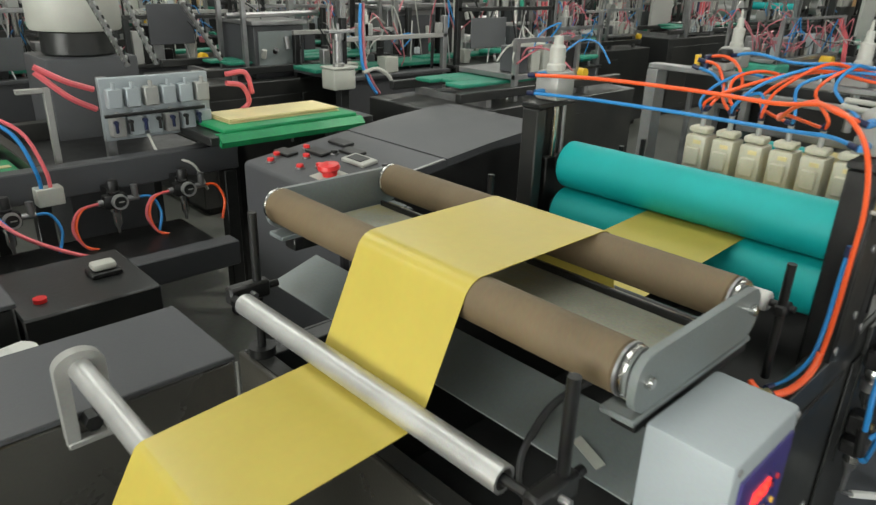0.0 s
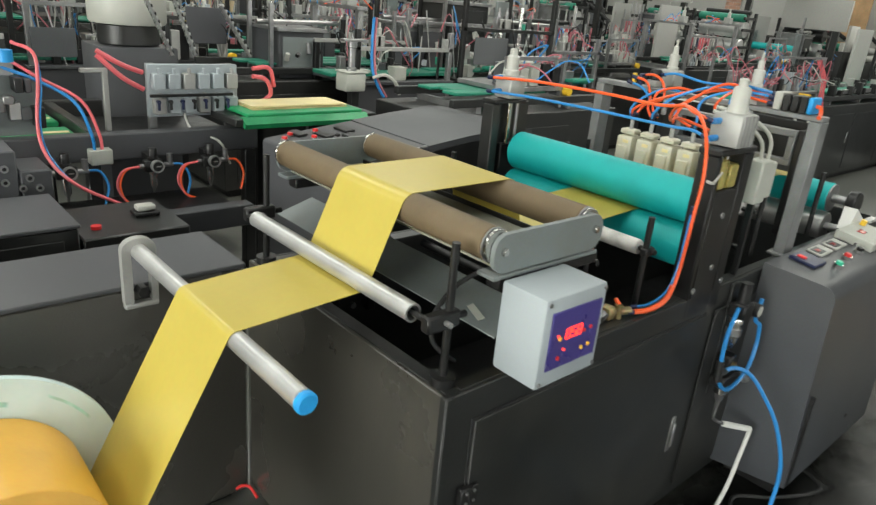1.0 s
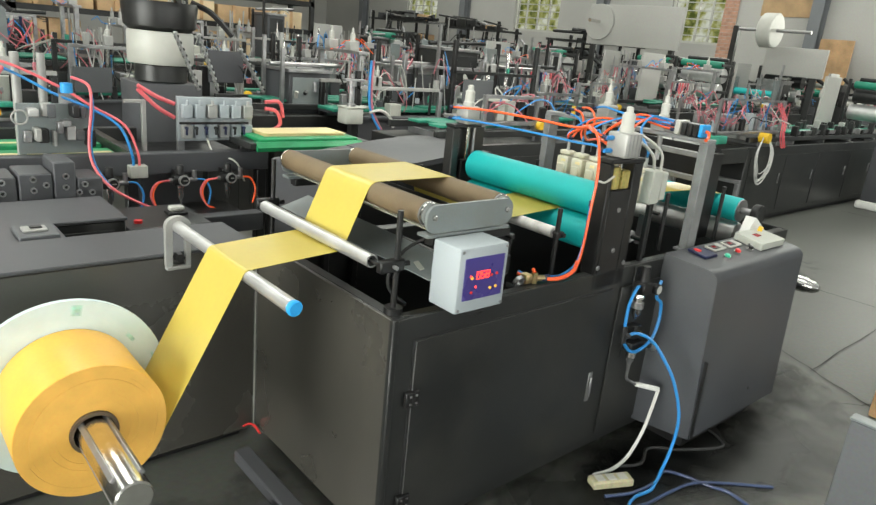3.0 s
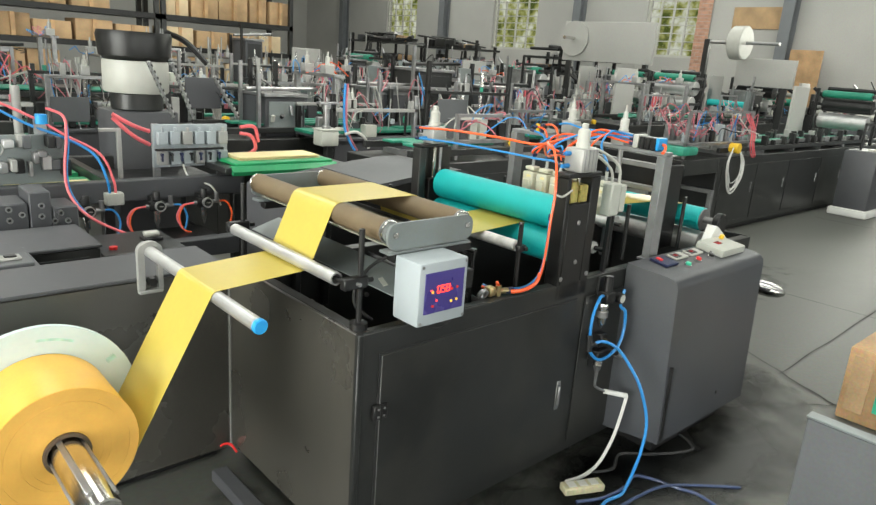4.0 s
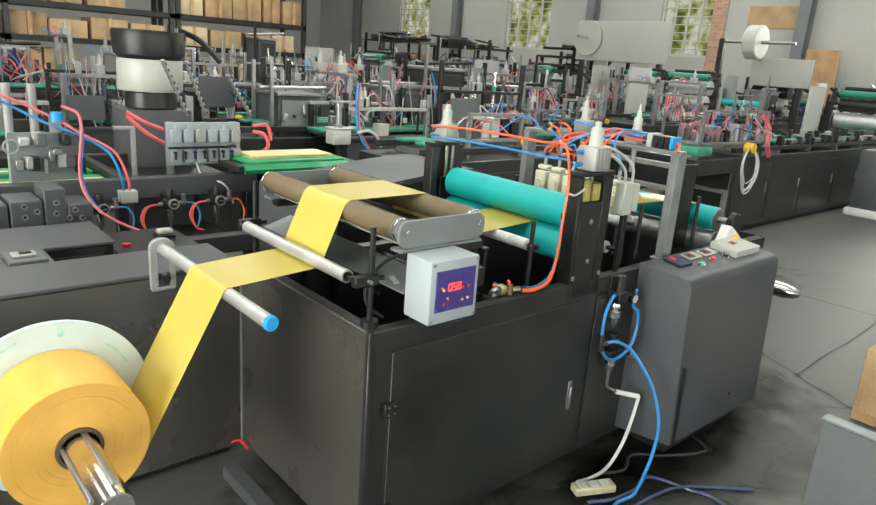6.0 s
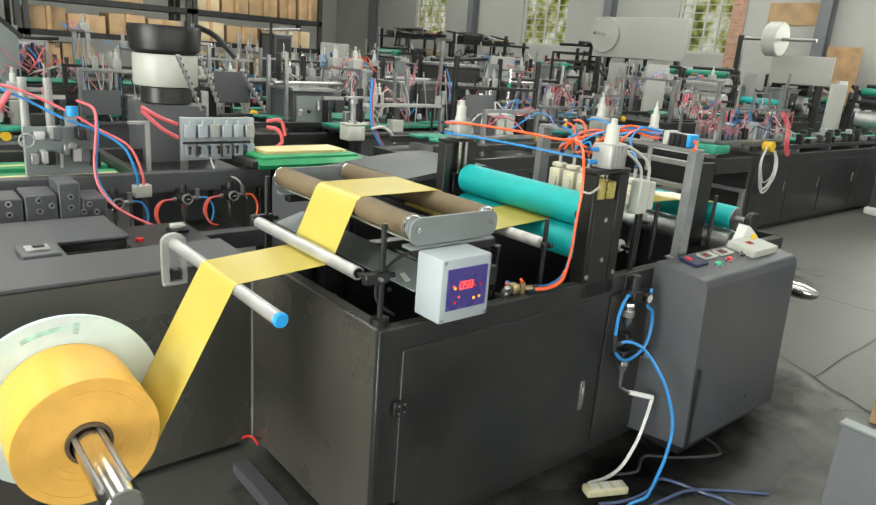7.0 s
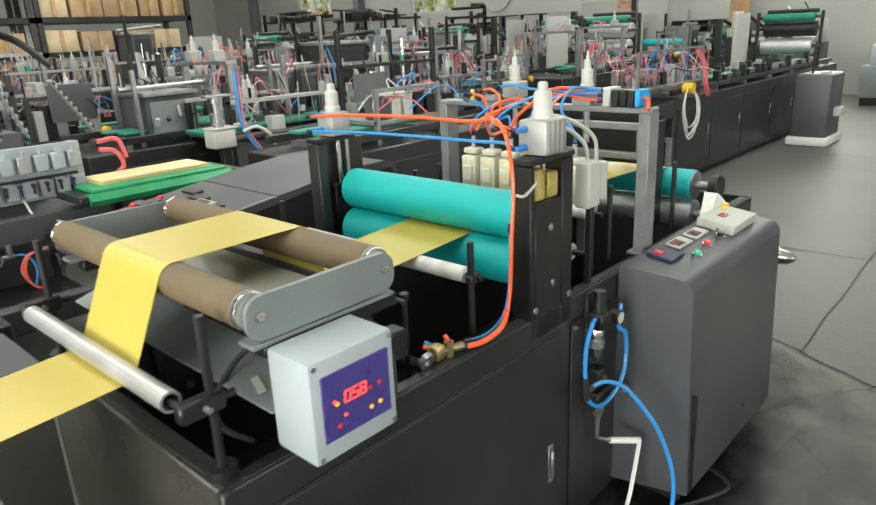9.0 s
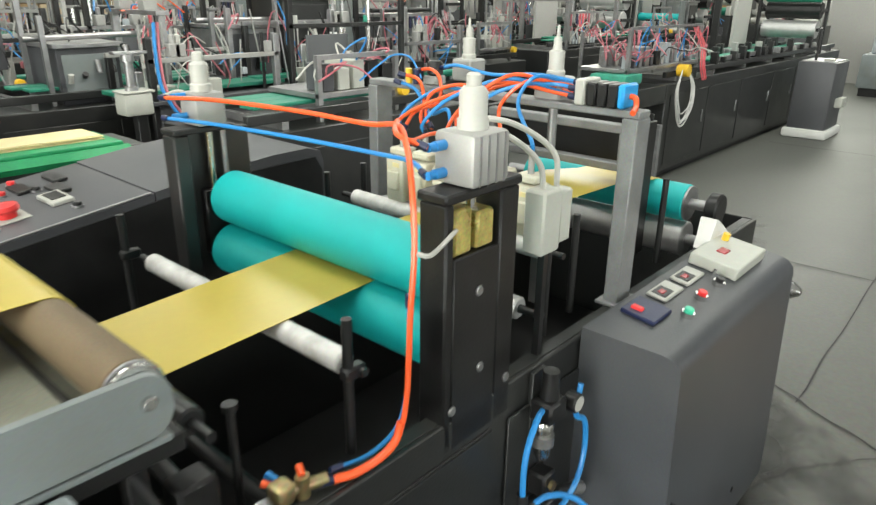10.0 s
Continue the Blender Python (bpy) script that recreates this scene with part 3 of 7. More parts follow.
TURNING = []
for c in (BROWN1, BROWN2):
    r = roller("guide_roller", c, 0.362, 1.178, 0.037, M_BROWN, "olive brown rubber covered roller", 0.026, 0.012)
    TURNING.append((r, 0.037, 1))
    for y in (0.348, 1.179):
        part("bearing", G().cyl((c[0], y, c[1]), (c[0], y + 0.008, c[1]), 0.0355, seg=28, bev=0.002), M_CHROME, machine, "bright steel bearing ring")
    part("roller_ring", G().pipe((c[0], 0.3575, c[1]), (c[0], 0.3615, c[1]), 0.0372, 0.030, 32), M_STEEL, machine)
part("tray_sheet", G().box((0.70, 0.36, 1.094), (0.975, 1.18, 1.099)), M_TRAY, machine, "light grey sheet under the rollers")
part("tray_lip", G().box((0.940, 0.37, 1.0995), (0.946, 1.17, 1.112), 0.001), M_BLACK, machine)
part("drip_sheet", G().box((-0.062, 0.33, 0), (0.062, 1.24, 0.004), 0.001, Matrix.Translation((0.748, 0, 0.968)) @ pose(0, 0, 0, 0, -17, 0)), M_LIGHT, machine, "dusty grey drip sheet below the first roller")
part("white_tag", G().box((-0.030, -0.008, 0), (0.030, 0.008, 0.002), 0, Matrix.Translation((0.72, 0.42, 0.966)) @ pose(0, 0, 0, 0, -17, 0) @ pose(0, 0, 0, 0, 0, 70)), M_WHITE2, machine)
for x, y in ((0.84, 0.40), (0.98, 0.40), (0.84, 1.15), (0.98, 1.15)):
    part("stand_leg", G().box((x - 0.014, y - 0.014, ZT - 0.24), (x + 0.014, y + 0.014, 1.084), 0.003), M_BLACK, machine)
part("cable_loop", G().tube([(0.84, 0.45, 1.045), (0.80, 0.47, 1.035), (0.74, 0.50, 1.0), (0.69, 0.505, 0.955), (0.668, 0.50, 0.92), (0.67, 0.49, 0.87), (0.72, 0.47, 0.82)], 0.006, 8), M_RUBBER, machine)
for x, z in ((0.75, 0.70), (0.93, 0.62), (1.12, 0.74), (1.22, 0.60), (1.45, 0.72)):
    part("bolt", G().cyl((x, Y1 - 0.012, z), (x, Y1 - 0.024, z), 0.011, seg=10), M_STEEL, machine)
part("bearing_ring", G().pipe((1.135, 0.365, 0.862), (1.135, 0.378, 0.868), 0.022, 0.013, 20), M_STEEL, machine)
part("sensor_block", G().box((1.02, 0.37, 0.90), (1.08, 0.42, 0.97), 0.006).cyl((1.05, 0.42, 0.93), (1.05, 0.50, 0.94), 0.014), M_BLACK, machine)
part("drive_rod", G().cyl((1.20, 0.40, 0.80), (1.20, 1.15, 0.80), 0.014, seg=12), M_BLACK, machine)

# idler and nip rollers
roller("under_roller", (1.075, 1.03), 0.42, 1.14, 0.022, M_BLACK, "dark turning roller under the web", 0.008, 0.05, M_BLACK)
r = roller("idler_roller", (1.36, 1.0), 0.43, 1.10, 0.0215, M_IDLER, "white metal idler roller", 0.008, 0.05, M_BLACK)
for y in (0.40, 1.19):
    p = part("post", G().cyl((1.34, y, ZT), (1.34, y, 1.10), 0.009), M_BLACK, machine)
    part("clamp", G().box((1.328, y - 0.011, 0.988), (1.372, y + 0.011, 1.012), 0.004), M_BLACK, p)
NIP_X, NIP_Z = 1.599, 1.037
r = roller("nip_roller", (NIP_X, NIP_Z + 0.0665), 0.395, 1.123, 0.066, M_TEAL, "teal silicone rubber nip roller", 0.03, 0.03, M_BLACK)
TURNING.append((r, 0.066, -1))
r = roller("nip_roller", (NIP_X - 0.012, NIP_Z - 0.0665), 0.395, 1.123, 0.066, M_TEAL, "teal silicone rubber nip roller", 0.03, 0.03, M_BLACK)
TURNING.append((r, 0.066, 1))


def nip_frame(y0, y1, xa=1.50):
    """A slotted upright block with a sliding bearing and a pneumatic cylinder on top."""
    xb, xm, cy = xa + 0.205, xa + 0.10, (y0 + y1) / 2
    g = G().box((xa, y0, 0.78), (xa + 0.022, y1, 1.265), 0.004).box((xb - 0.055, y0, 0.78), (xb, y1, 1.265), 0.004)
    g.box((xa + 0.022, y0, 0.78), (xb - 0.055, y1, 1.165), 0.003).box((xa - 0.004, y0 - 0.003, 1.265), (xb + 0.004, y1 + 0.003, 1.283), 0.004)
    p = part("nip_frame", g, M_BLACK, machine, "black slotted roller frame")
    for d, zt in ((-0.050, 1.252), (0.012, 1.236)):
        part("slide_block", G().box((xm + d - 0.024, y0 + 0.004, 1.167), (xm + d + 0.024, y1 - 0.006, zt), 0.005), M_OILY, p, "oily slide block")
    part("rod", G().cyl((xm, cy, 1.15), (xm, cy, 1.28), 0.008), M_CHROME, p)
    s, d = (y0, -0.006) if y0 < 0.7 else (y1, 0.006)
    for x, z in ((xa + 0.09, 1.09), (xa + 0.10, 0.93), (xa + 0.02, 0.87), (xb - 0.02, 0.87)):
        part("bolt", G().cyl((x, s, z), (x, s + d, z), 0.010, seg=12, bev=0.002), M_STEEL, p)
    c = part("cylinder_body", G().box((xm - 0.05, cy - 0.045, 1.284), (xm + 0.05, cy + 0.045, 1.375), 0.010), M_ALUW, p, "pale aluminium pneumatic cylinder")
    part("cylinder_cap", G().lathe([(0.027, 0), (0.027, 0.016), (0.024, 0.02), (0.024, 0.062), (0.018, 0.07), (0.013, 0.071), (0.013, 0.088), (0.008, 0.092)], (xm, cy, 1.375), (xm, cy, 1.6), 20), M_WHITE, c, "white ribbed flow control cap")
    for z in (1.305, 1.352):
        f = part("fitting", G().cyl((xm - 0.05, cy + 0.02, z), (xm - 0.075, cy + 0.02, z), 0.009, seg=12).cyl((xm - 0.075, cy + 0.02, z), (xm - 0.09, cy + 0.02, z), 0.0075, seg=12), M_BLUE, c)
    for k in range(4):
        part("groove", G().box((xm - 0.035 + 0.022 * k, cy - 0.0465, 1.287), (xm - 0.031 + 0.022 * k, cy - 0.0447, 1.372)), M_STEEL, c)
    return p


nip_frame(0.33, 0.392)
fp = part("nip_frame", G().box((1.475, 1.155, 0.78), (1.515, 1.21, 1.265), 0.004), M_DARK, machine, "dark rear roller frame post")
part("frame_plate", G().box((1.516, 1.19, 0.78), (1.70, 1.207, 1.264), 0.003), M_DARK, fp)
part("slide_block", G().box((1.545, 1.165, 0.95), (1.645, 1.188, 1.12), 0.004), M_BLACK, fp)
part("top_plate", G().box((1.475, 1.15, 1.266), (1.64, 1.215, 1.28), 0.003), M_BLACK, fp)
part("rod", G().cyl((1.575, 1.172, 1.12), (1.575, 1.172, 1.266), 0.010), M_CHROME, fp)
part("rod", G().cyl((1.615, 1.172, 1.12), (1.615, 1.172, 1.266), 0.007), M_STEEL, fp)
fcy = part("cylinder_body", G().box((1.535, 1.142, 1.281), (1.615, 1.222, 1.36), 0.010), M_ALUW, fp, "pale aluminium pneumatic cylinder")
part("cylinder_cap", G().lathe([(0.026, 0), (0.026, 0.016), (0.022, 0.02), (0.022, 0.062), (0.014, 0.07), (0.013, 0.088), (0.008, 0.092)], (1.575, 1.182, 1.36), (1.575, 1.182, 1.6), 20), M_WHITE, fcy, "white ribbed flow control cap")
for z in (1.305, 1.352):
    part("fitting", G().cyl((1.535, 1.19, z), (1.50, 1.19, z), 0.008, seg=12), M_BLUE, fcy)

# second small rollers and the gate with its valve row
r = roller("idler_roller", (2.0, 1.02), 0.45, 1.12, 0.022, M_IDLER, "white metal idler roller", 0.008, 0.05, M_BLACK)
r = roller("idler_roller", (1.86, 0.93), 0.42, 1.12, 0.026, M_ALU, "bright metal idler roller", 0.01, 0.06, M_BLACK)
for x, y in ((1.93, 0.40), (1.93, 1.16), (2.08, 0.42), (2.08, 1.17), (2.55, 0.41)):
    part("post", G().cyl((x, y, ZT), (x, y, 1.10), 0.009), M_BLACK, machine)
gate = []
for x, y in ((2.22, 0.365), (2.22, 1.235)):
    gate.append(part("gate_post", G().box((x - 0.035, y - 0.02, 0.80), (x + 0.035, y + 0.02, 1.318), 0.003), M_GALV, machine, "grey square steel gate post"))
    part("post_foot", G().box((x - 0.05, y - 0.035, ZT), (x + 0.05, y + 0.035, ZT + 0.01), 0.002), M_GALV, gate[-1])
part("gate_beam", G().box((2.19, 0.345, 1.318), (2.25, 1.255, 1.336), 0.003), M_GALV, machine, "grey steel gate beam")
gi = part("inner_frame", G().box((2.58, 0.56, 1.20), (2.62, 1.08, 1.226), 0.003).box((2.58, 0.56, 1.085), (2.62, 1.08, 1.110), 0.003).box((2.58, 0.56, 1.11), (2.62, 0.586, 1.20), 0.003).box((2.58, 1.054, 1.11), (2.62, 1.08, 1.20), 0.003), M_GALV, machine, "grey tube frame behind the gate")
# Black sheet stands in for the dark, shaded space behind the frame.
part("back_sheet", G().box((2.70, 0.54, 1.07), (2.71, 1.09, 1.25), 0.002), M_BLACK, gi)
for y in (0.545, 1.095):
    part("frame_leg", G().box((2.59, y - 0.013, 0.80), (2.72, y + 0.013, 1.23), 0.003), M_BLACK, gi)
r = roller("draw_roller", (2.90, 0.94), 0.47, 1.10, 0.062, M_TEAL, "teal rubber draw roller", 0.018, 0.10, M_STEEL)
TURNING.append((r, 0.062, 1))
r = roller("draw_roller", (2.90, 0.815), 0.46, 1.10, 0.06, M_ALU, "bright steel draw roller", 0.018, 0.08, M_STEEL)
part("hub", G().pipe((2.90, 0.462, 0.94), (2.90, 0.470, 0.94), 0.058, 0.020, 28), M_STEEL, machine)
part("shaft_stub", G().cyl((2.90, 0.37, 0.94), (2.90, 0.462, 0.94), 0.018, seg=18), M_STEEL, machine)
part("bearing_housing", G().cyl((2.90, 0.36, 0.94), (2.90, 0.40, 0.94), 0.052, seg=24, bev=0.006).box((2.85, 0.365, 0.75), (2.95, 0.40, 0.92), 0.006), M_BLACK, machine)

# row of solenoid valves
valves = thing("solenoid_valve_row", (2.05, 0.75, 1.0), "row of six cream solenoid valves on a rail", "valve block")
part("rail", G().box((2.0, 0.46, 1.005), (2.075, 1.02, 1.04), 0.003), M_ALUW, valves)
for k in range(6):
    y = 0.95 - 0.085 * k
    v = part("valve", G().box((1.995, y - 0.033, 1.041), (2.075, y + 0.033, 1.165), 0.008).box((2.005, y - 0.03, 1.17), (2.055, y + 0.03, 1.19), 0.005), M_IVORY, valves)
    part("coil", G().box((1.985, y - 0.022, 1.075), (1.996, y + 0.022, 1.13), 0.004), M_IVORY, v)
    part("label_plate", G().box((1.993, y - 0.02, 1.140), (1.9955, y + 0.005, 1.152)), M_CREAM, v)
    part("nipple", G().cyl((2.03, y, 1.19), (2.03, y, 1.235), 0.008, seg=10), M_ALUW, v)
    part("lug", G().cyl((1.998, y + 0.04, 1.02), (1.985, y + 0.04, 1.02), 0.009, seg=10), M_STEEL, v)
for y in (0.5, 0.95):
    part("bracket", G().box((2.06, y, 0.846), (2.075, y + 0.03, 1.005)), M_STEEL, valves)
# switching valve beside the near frame
sv = thing("pneumatic_valve", (1.85, 0.36, 1.15), "pale metal pneumatic valve with white wires", "valve")
part("valve_body", G().box((1.80, 0.335, 1.09), (1.865, 0.385, 1.225), 0.005).box((1.868, 0.34, 1.10), (1.915, 0.38, 1.215), 0.005), M_WHITE2, sv)
part("valve_bracket", G().box((1.838, 0.352, 0.845), (1.852, 0.368, 1.09)), M_BLACK, sv)
part("wire", G().tube([(1.83, 0.36, 1.225), (1.82, 0.37, 1.28), (1.78, 0.42, 1.33), (1.74, 0.5, 1.35)], 0.006).tube([(1.88, 0.36, 1.215), (1.875, 0.37, 1.29), (1.82, 0.43, 1.345), (1.76, 0.5, 1.36)], 0.006), M_WHITE, sv)
# tall white adjusters on the gate
for x, y, z in ((2.48, 1.09, 1.34), (2.26, 0.62, 1.34)):
    c = thing("press_cylinder", (x, y, z), "pale pneumatic press cylinder with a white cap", "cylinder", "press cylinders")
    part("cylinder_body", G().box((x - 0.04, y - 0.04, z - 0.02), (x + 0.04, y + 0.04, z + 0.05), 0.006), M_ALUW, c)
    part("cap", G().lathe([(0.024, 0), (0.024, 0.012), (0.020, 0.016), (0.020, 0.062), (0.012, 0.066), (0.010, 0.095), (0.005, 0.098), (0.004, 0.125)], (x, y, z + 0.05), (x, y, z + 1), 18), M_WHITE, c)
    part("stem", G().cyl((x, y, 1.2), (x, y, z - 0.02), 0.012), M_STEEL, c)

# hoses above the machine
HOSES = [
    (M_RED, 0.0050, [(1.48, 1.20, 1.352), (1.50, 1.0, 1.365), (1.54, 0.75, 1.365), (1.56, 0.58, 1.36), (1.53, 0.47, 1.375), (1.48, 0.40, 1.36), (1.44, 0.35, 1.312), (1.42, 0.325, 1.22), (1.405, 0.32, 1.11), (1.395, 0.32, 0.96), (1.375, 0.325, 0.89), (1.315, 0.335, 0.858), (1.245, 0.362, 0.858)]),
    (M_BLUE, 0.0046, [(1.48, 1.20, 1.305), (1.50, 1.0, 1.312), (1.54, 0.75, 1.31), (1.57, 0.55, 1.305), (1.545, 0.45, 1.312), (1.51, 0.385, 1.305)]),
    (M_BLUE, 0.0042, [(1.412, 0.330, 1.14), (1.416, 0.333, 1.06), (1.412, 0.334, 0.97), (1.39, 0.338, 0.90), (1.34, 0.355, 0.862), (1.27, 0.372, 0.862)]),
]
for k in range(6):
    y = 0.95 - 0.085 * k
    s = Vector((2.03, y, 1.235))
    e = Vector((2.195 + 0.022 * (k % 3), 0.516, 1.352 + 0.020 * (k // 3)))
    bow = 1.375 + 0.012 * (k % 3)
    HOSES.append((M_RED if k % 2 == 0 else M_BLUE, 0.0050, [s, s + Vector((-0.02, -0.01, 0.035)), (2.04 + 0.015 * k, 0.5 * y + 0.37, 1.325 + 0.01 * (k % 2)), (2.14, 0.25 * y + 0.47, bow), e + Vector((0, 0.06, 0.006)), e]))
HOSES += [
    (M_RED, 0.0050, [(2.10, 1.035, 1.375), (2.13, 0.985, 1.36), (2.11, 0.945, 1.31), (2.07, 0.92, 1.27), (2.03, 0.865, 1.235)]),
    (M_BLUE, 0.0050, [(2.10, 1.05, 1.355), (2.12, 0.99, 1.335), (2.10, 0.93, 1.295), (2.06, 0.87, 1.285), (2.045, 0.80, 1.305), (2.03, 0.78, 1.235)]),
    (M_RED, 0.0050, [(2.21, 1.06, 1.375), (2.19, 0.99, 1.383), (2.16, 0.93, 1.36), (2.10, 0.885, 1.31), (2.045, 0.915, 1.29), (2.03, 0.95, 1.235)]),
    (M_BLUE, 0.0048, [(2.225, 0.985, 1.385), (2.20, 0.90, 1.40), (2.20, 0.78, 1.385), (2.21, 0.64, 1.395), (2.22, 0.517, 1.385)]),
    (M_BLUE, 0.0048, [(2.17, 0.83, 1.335), (2.14, 0.90, 1.345), (2.09, 0.96, 1.305), (2.05, 0.98, 1.26), (2.045, 0.96, 1.225)]),
    (M_RED, 0.0050, [(2.20, 0.80, 1.345), (2.15, 0.86, 1.355), (2.10, 0.91, 1.33), (2.07, 0.90, 1.275), (2.05, 0.86, 1.25)]),
    (M_RED, 0.0050, [(2.235, 0.517, 1.365), (2.21, 0.62, 1.375), (2.17, 0.74, 1.36), (2.13, 0.82, 1.30), (2.08, 0.80, 1.26), (2.045, 0.70, 1.235)]),
    (M_RED, 0.0048, [(1.51, 0.38, 1.352), (1.49, 0.43, 1.37), (1.56, 0.50, 1.375), (1.62, 0.56, 1.345), (1.72, 0.62, 1.30), (1.86, 0.66, 1.29), (2.03, 0.61, 1.24)]),
]
for mm, rr, pts in HOSES:
    red = mm is M_RED
    h = thing("air_hose", pts[0], "%s plastic air hose looped above the machine" % ("orange-red" if red else "bright blue"), "hose", "air hoses over the rollers")
    part("tube", G().tube(pts, rr), mm, h)
    for a, b in ((pts[0], pts[1]), (pts[-1], pts[-2])):
        a, b = Vector(a), Vector(b)
        part("fitting", G().cyl(a, a + (b - a).normalized() * 0.022, rr * 1.5, seg=10), M_NAVY, h)
mf = thing("valve_bank", (2.22, 0.45, 1.337), "black valve bank with white manifold and blue end cap", "valve bank")
part("manifold", G().box((2.18, 0.488, 1.337), (2.262, 0.515, 1.398), 0.004), M_WHITE, mf, "white manifold block")
for k in range(3):
    part("valve", G().box((2.185, 0.404 + 0.028 * k, 1.337), (2.258, 0.430 + 0.028 * k, 1.392), 0.004), M_BLACK, mf)
part("end_cap", G().box((2.184, 0.386, 1.338), (2.26, 0.403, 1.394), 0.005), M_CAP, mf, "bright blue end cap")
part("hose_end", G().tube([(2.22, 0.386, 1.365), (2.215, 0.37, 1.362), (2.20, 0.36, 1.345), (2.17, 0.352, 1.335)], 0.007), M_RED, mf)
kn = thing("air_regulator", (2.253, 1.008, 1.336), "small black regulator knob on the gate beam", "air regulator")
part("body", G().box((2.20, 0.985, 1.337), (2.25, 1.035, 1.362), 0.004), M_ALUW, kn)
part("knob", G().lathe([(0.018, 0), (0.024, 0.006), (0.024, 0.034), (0.018, 0.042), (0.0, 0.044)], (2.225, 1.008, 1.362), (2.225, 1.008, 2), 16), M_BLACK, kn)
for y in (1.05, 1.08):
    part("fitting", G().cyl((2.19, y, 1.337), (2.19, y, 1.38), 0.010, seg=10), M_NAVY if y < 1.06 else M_YELL, kn)
tie = thing("cable_tie", (1.46, 0.33, 1.24), "white cable tie around the hoses", "cable tie")
part("band", G().tube([(1.41, 0.31, 1.215), (1.425, 0.30, 1.21), (1.46, 0.31, 1.21), (1.52, 0.325, 1.222)], 0.004, 6), M_WHITE, tie)

# brass valve and small fittings on the machine's rim
cl = thing("brass_air_fitting", (1.21, 0.37, ZT), "brass air fitting with hose ends on the rim", "fitting")
part("tee", G().cyl((1.185, 0.385, 0.862), (1.255, 0.362, 0.862), 0.011, seg=12), M_BRASS, cl)
part("tee_stem", G().cyl((1.215, 0.372, 0.846), (1.215, 0.372, 0.884), 0.012, seg=10), M_BRASS, cl)
part("block", G().box((1.165, 0.365, 0.847), (1.20, 0.40, 0.884), 0.008), M_BRASS, cl)
part("hose_end", G().cyl((1.18, 0.39, 0.872), (1.168, 0.412, 0.876), 0.006), M_RED, cl)
part("hose_end", G().cyl((1.215, 0.372, 0.884), (1.221, 0.388, 0.892), 0.006), M_RED, cl)
part("hose_end", G().cyl((1.19, 0.40, 0.872), (1.186, 0.424, 0.876), 0.006), M_BLUE, cl)
sl = thing("hose_sleeve", (1.31, 0.335, 0.86), "thick orange hose sleeve curling onto the rim", "hose sleeve")
part("tube", G().tube([(1.384, 0.3225, 0.92), (1.374, 0.325, 0.888), (1.345, 0.33, 0.868), (1.30, 0.34, 0.858), (1.262, 0.354, 0.858)], 0.0075, 10), M_RED, sl)
for x, z, s in ((1.15, 1.0, 0), (1.08, 0.92, 1)):
    part("adjuster", G().cyl((x, 0.45, ZT - 0.1), (x, 0.45, z), 0.007).cyl((x, 0.45, z), (x, 0.45, z + 0.012), 0.012), M_BLACK, machine)

# counter box with its display
cb = thing("counter_box", (0.79, 0.25, 0.9), "pale grey counter box with red digits on violet panel", "control box")
tilt = Matrix.Translation((0.7875, 0.265, 0.985))
case = part("case", G().box((-0.0975, -0.055, -0.0995), (0.0975, 0.065, 0.0995), 0.008, tilt), M_BOX, cb)
scr = part("front_panel", G().box((-0.076, -0.0585, -0.060), (0.080, -0.0545, 0.068), 0.001, tilt), M_SCREEN, cb)


def digit(px, pz, s, segs):
    """One seven-segment figure in the panel's plane, each lit bar a piece of its own."""
    w, h, t = 0.6 * s, s, 0.13 * s
    place = {"a": (0, h / 2, w, t), "d": (0, -h / 2, w, t), "g": (0, 0, w, t), "b": (w / 2, h / 4, t, h / 2), "c": (w / 2, -h / 4, t, h / 2), "f": (-w / 2, h / 4, t, h / 2), "e": (-w / 2, -h / 4, t, h / 2)}
    for k in segs:
        x, z, a, b = place[k]
        part("lit_segment", G().box((px + x - a / 2 + 0.1 * z, -0.0605, pz + z - b / 2), (px + x + a / 2 + 0.1 * z, -0.0588, pz + z + b / 2), 0, tilt), M_LED, scr, "glowing red display segment")


for k, segs in enumerate(("abcdef", "acdfg", "abcdefg")):
    digit(-0.022 + 0.018 * k, 0.014, 0.021, segs)
for x, z, mm in ((-0.047, 0.008, M_LEDY), (-0.052, 0.014, M_LED), (-0.03, -0.02, M_LED), (-0.045, -0.036, M_REDB), (0.03, -0.032, M_LEDY), (0.052, -0.03, M_LEDY), (0.052, 0.01, M_REDB), (0.03, 0.008, M_REDB)):
    part("key", G().cyl(tilt @ Vector((x, -0.0585, z)), tilt @ Vector((x, -0.061, z)), 0.0045 if mm is not M_LED else 0.003, seg=12), mm, scr)
for x, z in ((-0.086, 0.088), (-0.086, -0.088), (0.088, 0.088), (0.088, -0.088)):
    part("screw", G().cyl(tilt @ Vector((x, -0.055, z)), tilt @ Vector((x, -0.057, z)), 0.005, seg=10), M_STEEL, case)
